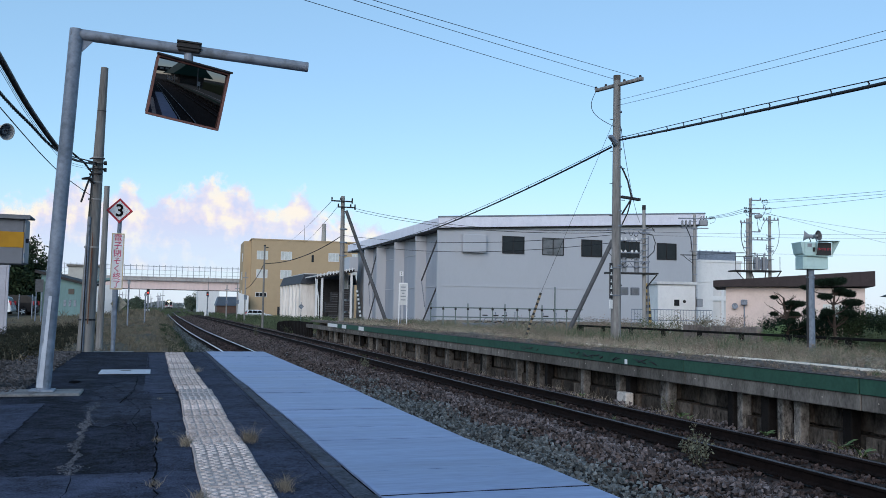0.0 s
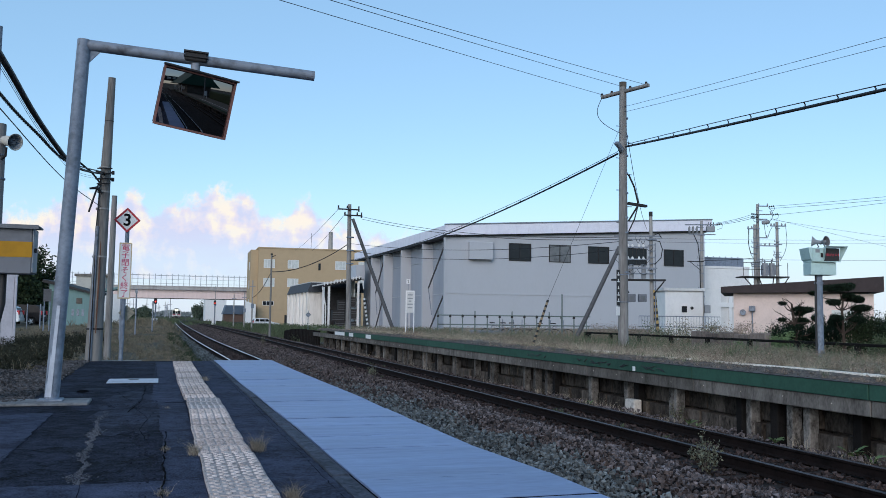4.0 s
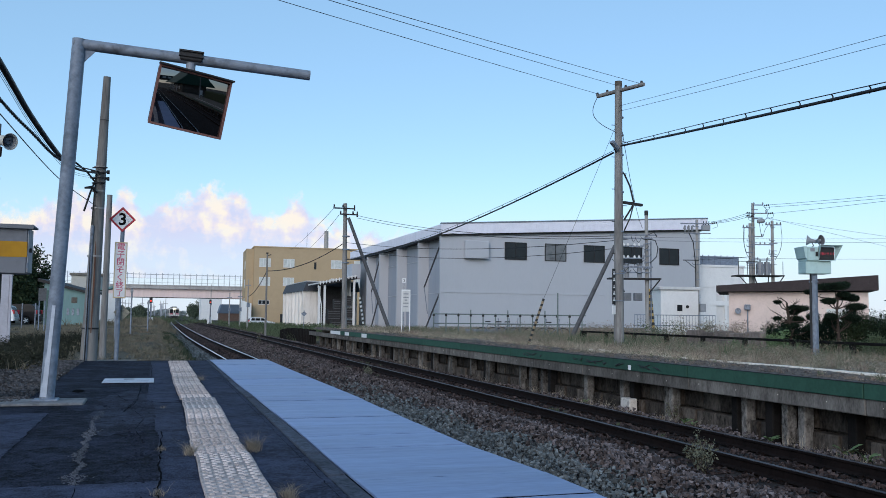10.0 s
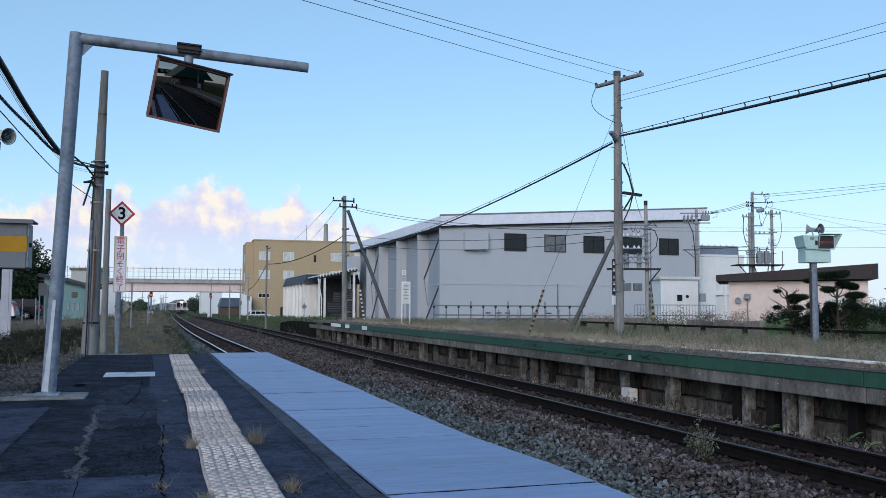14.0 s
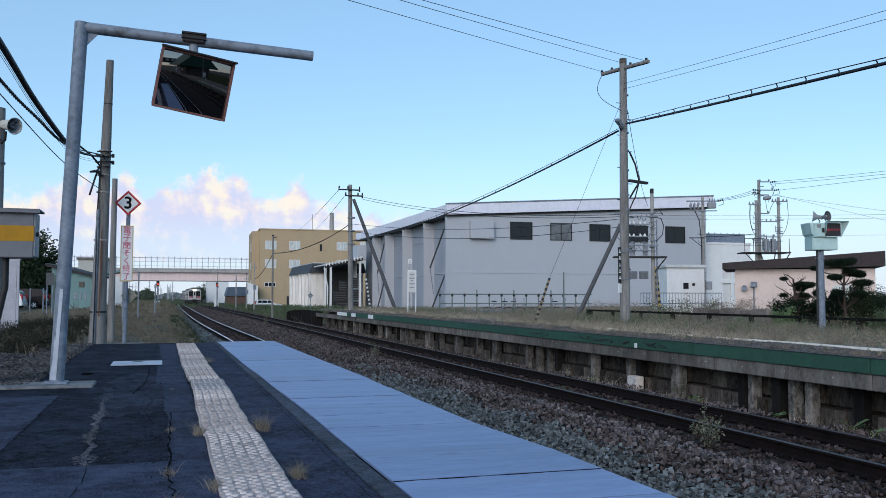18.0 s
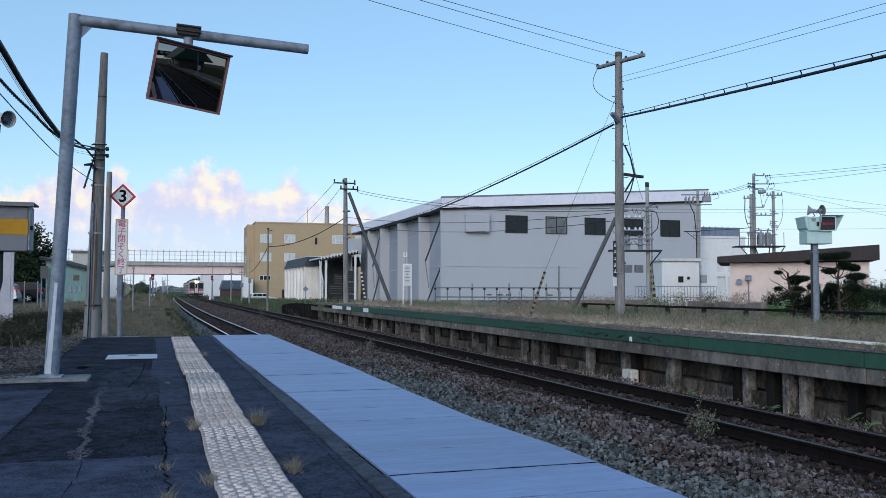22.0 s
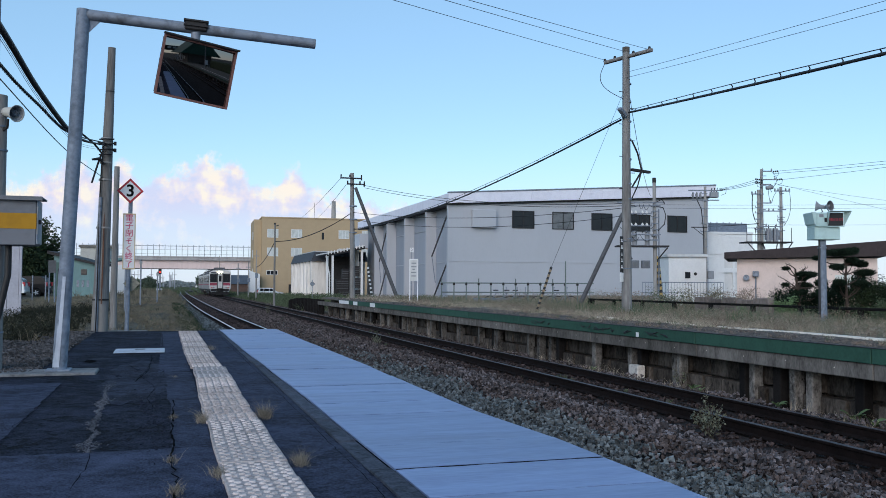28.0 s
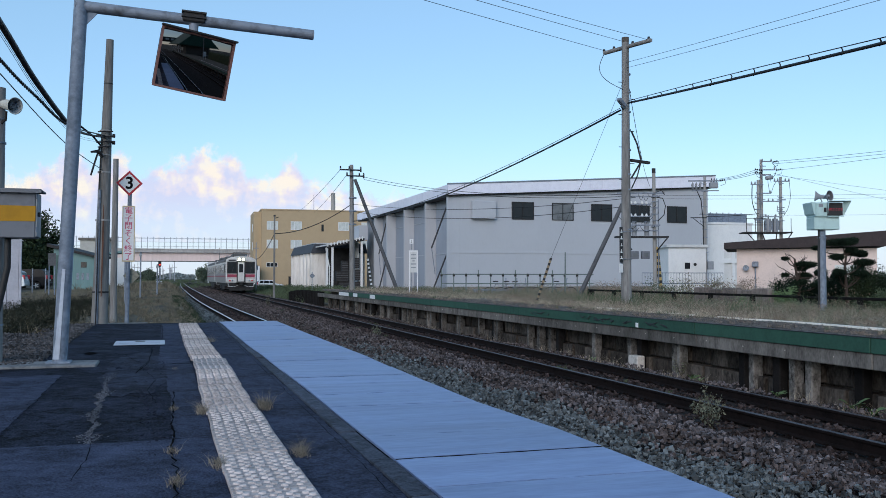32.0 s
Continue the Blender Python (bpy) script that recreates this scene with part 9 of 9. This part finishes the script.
def make_haze():
    """A glowing see-through shell that paints pale lavender evening haze on the horizon, thinning upward."""
    m = bpy.data.materials.new("horizon_haze")
    m.use_nodes = True
    n, l = m.node_tree.nodes, m.node_tree.links
    n.remove(n["Principled BSDF"])
    co, sep = n.new("ShaderNodeTexCoord"), n.new("ShaderNodeSeparateXYZ")
    l.new(co.outputs["Object"], sep.inputs[0])
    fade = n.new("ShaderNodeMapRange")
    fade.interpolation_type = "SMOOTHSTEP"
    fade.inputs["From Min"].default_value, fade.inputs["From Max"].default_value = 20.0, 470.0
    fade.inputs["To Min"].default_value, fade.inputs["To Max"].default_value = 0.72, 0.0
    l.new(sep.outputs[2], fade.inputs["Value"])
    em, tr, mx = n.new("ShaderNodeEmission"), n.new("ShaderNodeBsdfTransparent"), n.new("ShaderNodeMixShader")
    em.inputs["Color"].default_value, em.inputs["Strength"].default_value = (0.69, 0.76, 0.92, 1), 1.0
    l.new(fade.outputs[0], mx.inputs[0])
    l.new(tr.outputs[0], mx.inputs[1])
    l.new(em.outputs[0], mx.inputs[2])
    l.new(mx.outputs[0], n["Material Output"].inputs["Surface"])
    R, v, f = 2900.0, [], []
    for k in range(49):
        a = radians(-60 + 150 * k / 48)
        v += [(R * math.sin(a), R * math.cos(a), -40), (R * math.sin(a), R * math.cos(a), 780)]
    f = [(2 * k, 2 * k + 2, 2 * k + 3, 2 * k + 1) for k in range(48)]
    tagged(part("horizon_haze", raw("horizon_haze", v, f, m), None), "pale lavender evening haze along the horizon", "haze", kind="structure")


make_haze()


# ---- the train, and what moves ----
def make_railcar(label, lit):
    t = thing("railcar", (FAR_LINE, 300, RAIL), label=label, category="train", group="railcars")
    L, W = 20.8, 1.5
    red = mat("crimson_band", (0.33, 0.045, 0.085), (0.2, 0.03, 0.055), 0.5, fine=12, coarse=2, bump=0.03)
    white = mat("cab_white", (0.62, 0.6, 0.585), (0.43, 0.418, 0.405), 0.5, fine=10, coarse=1.4, bump=0.03)
    roof = mat("sooty_roof", (0.11, 0.108, 0.11), (0.05, 0.05, 0.052), 0.85, fine=14, coarse=1.2, bump=0.1)
    wall = [(-W, 0.95), (W, 0.95), (W, 3.12), (-W, 3.12)]
    part("body", Geo().prism(wall, "y", 0.2, L), STAINLESS, t, "ribbed stainless steel body")
    dome = [(-W, 3.121), (W, 3.121), (W - 0.06, 3.33), (W - 0.4, 3.54), (0.5, 3.63), (-0.5, 3.63), (-W + 0.4, 3.54), (-W + 0.06, 3.33)]
    part("roof", Geo().prism(dome, "y", 0.24, L), roof, t, "sooty grey roof")
    # the cab front: a thick white rim round two deep-set windscreens and a gangway door
    rim = [(-W - 0.02, 1.02), (W + 0.02, 1.02), (W + 0.02, 3.16), (W - 0.05, 3.4), (W - 0.42, 3.6), (0.5, 3.7), (-0.5, 3.7), (-W + 0.42, 3.6), (-W + 0.05, 3.4), (-W - 0.02, 3.16)]
    part("cab_front", Geo().prism(rim, "y", 0.06, 0.239), white, t, "white cab front")
    part("brow", Geo().prism([(-1.4, 3.2), (1.4, 3.2), (1.32, 3.4), (0.95, 3.56), (0.45, 3.62), (-0.45, 3.62), (-0.95, 3.56), (-1.32, 3.4)], "y", 0.0, 0.059), white, t, "white brow over the windscreens")
    for s in (-1, 1):
        a, b = sorted((s * 0.46, s * 1.36))
        fr = part("windscreen_surround", Geo().box(a - 0.03, b + 0.03, 0.02, 0.058, 1.93, 3.14, 0.02), STEEL_DARK, t, "black windscreen surround")
        part("windscreen", Geo().box(a + 0.05, b - 0.05, 0.004, 0.019, 2.03, 3.06, 0.006), GLASS, fr, "dark windscreen")
        part("wiper", Geo().tube([((a + b) / 2, -0.006, 2.02), ((a + b) / 2 + 0.14, -0.006, 2.6)], 0.012, 5), BLACK, fr)
        part("red_band", Geo().box(a - 0.02, b + 0.07, 0.035, 0.058, 1.56, 1.86, 0.006), red, t, "crimson front band")
        part("thin_line", Geo().box(a - 0.02, b + 0.07, 0.045, 0.058, 1.46, 1.5, 0.004), red, t, "thin crimson line")
        box = part("lamp_box", Geo().box(s * 0.98 - 0.27, s * 0.98 + 0.27, 0.0, 0.058, 1.1, 1.34, 0.02), white, t, "pale lamp housing")
        for k in range(2):
            part("lamp_lens", Geo().cyl((s * 0.98 - 0.13 + 0.26 * k, -0.02, 1.22), (s * 0.98 - 0.13 + 0.26 * k, -0.001, 1.22), 0.085, n=14), RED if k == (s > 0) else GALV, box, "round lamp")
        part("corner_post", Geo().box(s * 1.44 - 0.05, s * 1.44 + 0.05, 0.01, 0.058, 1.03, 3.16, 0.015), white, t)
        part("handrail", Geo().tube([(s * 1.4, -0.04, 1.1), (s * 1.4, -0.06, 1.5), (s * 1.4, -0.04, 1.88)], 0.016, 6), WHITE, t, "white handrail")
        part("step", Geo().box(s * 1.16 - 0.2, s * 1.16 + 0.2, 0.1, 0.5, 0.34, 0.4, 0.01).box(s * 1.16 - 0.2, s * 1.16 + 0.2, 0.46, 0.5, 0.4, 0.9), STEEL_DARK, t)
        part("front_rail", Geo().tube([(s * 0.35, -0.08, 0.72), (s * 0.7, -0.1, 0.6), (s * 1.25, -0.06, 0.62), (s * 1.3, -0.02, 0.98)], 0.02, 6), WHITE, t, "white bent rail")
        # sides: window band, doors, stripes and ribs
        x0, x1 = sorted((s * W, s * (W + 0.02)))
        part("side_upper_panel", Geo().box(x0 + 0.001 * s, x1 - 0.002, 0.24, L - 0.02, 2.92, 3.115), white, t, "white upper side panel")
        for k in range(7):
            w_ = part("side_window", Geo().box(x0, x1, 3.05 + 2.12 * k, 4.75 + 2.12 * k, 1.98, 2.86), GLASS, t, "dark side window")
            part("window_bar", Geo().box(x0, x1 + 0.006, 3.05 + 2.12 * k, 4.75 + 2.12 * k, 2.5, 2.54), STAINLESS, w_)
        part("cab_side_window", Geo().box(x0, x1, 0.45, 1.0, 2.0, 2.86), GLASS, t, "dark cab side window")
        for y in (1.35, 18.4):
            d = part("side_door", Geo().box(x0, x1 + 0.004, y, y + 1.05, 1.0, 2.95), STAINLESS, t, "sliding side door")
            part("door_glass", Geo().box(x0, x1 + 0.008, y + 0.2, y + 0.85, 2.0, 2.8), GLASS, d)
        part("side_stripe", Geo().box(x0, x1 - 0.004, 0.24, L - 0.1, 1.56, 1.72), red, t, "crimson side stripe")
        for z in (1.06, 1.18, 1.3, 1.42, 1.82):
            part("rib", Geo().box(x0, x1 + 0.002, 2.5, 18.3, z, z + 0.025), STAINLESS, t)
    part("door_frame", Geo().box(-0.44, 0.44, 0.0, 0.058, 1.05, 3.19, 0.01), STEEL_DARK, t, "dark gangway door frame")
    part("gangway_door", Geo().box(-0.32, 0.32, -0.014, -0.001, 1.12, 3.08, 0.004), white, t, "pale gangway door")
    part("door_window", Geo().box(-0.2, 0.2, -0.022, -0.015, 2.05, 2.9, 0.003), GLASS, t)
    part("foot_plate", Geo().box(-0.5, 0.5, -0.3, 0.05, 0.98, 1.03, 0.006), STEEL_DARK, t)
    part("destination_box", Geo().box(-1.25, -0.55, -0.006, -0.001, 3.22, 3.36), STEEL_DARK, t)
    lamp_case = part("headlamp_case", Geo().box(-0.42, 0.42, -0.06, -0.001, 3.24, 3.5, 0.04), CASE_GREY, t, "headlamp case")
    for x in (-0.2, 0.2):
        part("headlamp", Geo().cyl((x, -0.085, 3.37), (x, -0.061, 3.37), 0.125, n=16), glow("headlamp_glow", (1.0, 0.87, 0.46), 30.0) if lit else GALV, lamp_case, "lit round headlamp" if lit else "round headlamp")
    part("underframe", Geo().box(-1.3, 1.3, 0.2, L - 0.1, 0.66, 0.949), STEEL_DARK, t)
    part("snow_plough", Geo().prism([(-1.15, 0.2), (1.15, 0.2), (1.3, 0.6), (1.3, 0.98), (-1.3, 0.98), (-1.3, 0.6)], "y", 0.12, 0.3), STEEL_DARK, t, "dark snow plough")
    part("coupler", Geo().box(-0.15, 0.15, -0.45, 0.2, 0.74, 1.0, 0.03), STEEL_DARK, t)
    for x in (-0.75, -0.5, 0.5, 0.75):
        part("hose", Geo().tube([(x, 0.02, 0.9), (x, -0.14, 0.62), (x * 0.8, -0.1, 0.48)], 0.03), BLACK, t)
    for y in (2.4, 4.5, 16.0, 18.1):
        part("wheelset", Geo().cyl((-0.62, y, 0.43), (-0.5, y, 0.43), 0.43, n=20).cyl((0.5, y, 0.43), (0.62, y, 0.43), 0.43, n=20).cyl((-0.6, y, 0.43), (0.6, y, 0.43), 0.08), RUST, t)
    for y in (3.45, 17.05):
        part("bogie_frame", Geo().box(-1.0, 1.0, y - 1.5, y + 1.5, 0.42, 0.66, 0.03), STEEL_DARK, t)
    for y, n in ((6.2, 2.6), (9.4, 1.8), (12.0, 2.2)):
        part("engine_box", Geo().box(-1.25, 1.25, y, y + n, 0.25, 0.66, 0.03), STEEL_DARK, t)
    for y, n, h in ((1.4, 2.4, 0.34), (6.5, 1.6, 0.2), (12.0, 2.4, 0.28)):
        u = part("roof_unit", Geo().box(-0.75, 0.75, y, y + n, 3.58, 3.66 + h, 0.08), roof, t, "dark roof cooler")
        part("fan_grille", Geo().cyl((0, y + n / 2, 3.66 + h), (0, y + n / 2, 3.69 + h), 0.5, n=16), STEEL_DARK, u)
    part("roof_rail", Geo().tube([(-0.7, 1.3, 3.6), (-0.7, 1.3, 4.1), (0.7, 1.3, 4.1), (0.7, 1.3, 3.6)], 0.025, 6), STEEL_DARK, t)
    part("horn", Geo().cyl((0.5, 0.6, 3.75), (0.5, 0.3, 3.75), 0.05, 0.09, 10), GALV, t)
    part("gangway", Geo().box(-0.45, 0.45, L, L + 0.35, 0.95, 3.1, 0.04), BLACK, t)
    return t

CARS = [make_railcar("stainless diesel railcar with a red stripe and lit headlamps", True), make_railcar("second stainless diesel railcar coupled behind the first", False)]


def on_track(z):
    """The car front's pose from its distance out along the view."""
    y = (z - 2.28) / 0.951
    return y


def motions():
    rows = [(0, 366), (3, 342), (6, 318), (9, 294), (11, 278), (13, 262), (14.5, 250), (16.5, 234), (18, 220), (20, 200), (22, 180), (24, 161), (26, 143), (28, 125), (30, 107.5), (32, 90)]
    for k, car_ in enumerate(CARS):
        keyed = []
        for t, z in rows:
            y = on_track(z) + 21.3 * k
            turn = math.degrees(math.atan2(far_line(y) - far_line(y + 14), 14))
            keyed.append((t, pose(far_line(y), y, RAIL - dip(y), 0, 0, turn)))
        walk(car_, keyed)
    drive = ((0, -66.5), (15.2, -66.5), (16, -59), (18, -29.8), (20, -0.6), (20.5, 6.9), (21, 14.1), (23.4, 49), (24.4, 56), (32, 56))
    walk(BRIDGE_CAR, [(t, pose(x, 202.4 - 0.0105 * x, 5.703, 0, 0, -0.6)) for t, x in drive])
    walk(CLOUDS, [(0, pose(230, 2480, 95, 0, 0, -17)), (32, pose(184, 2494, 95, 0, 0, -17))])


motions()
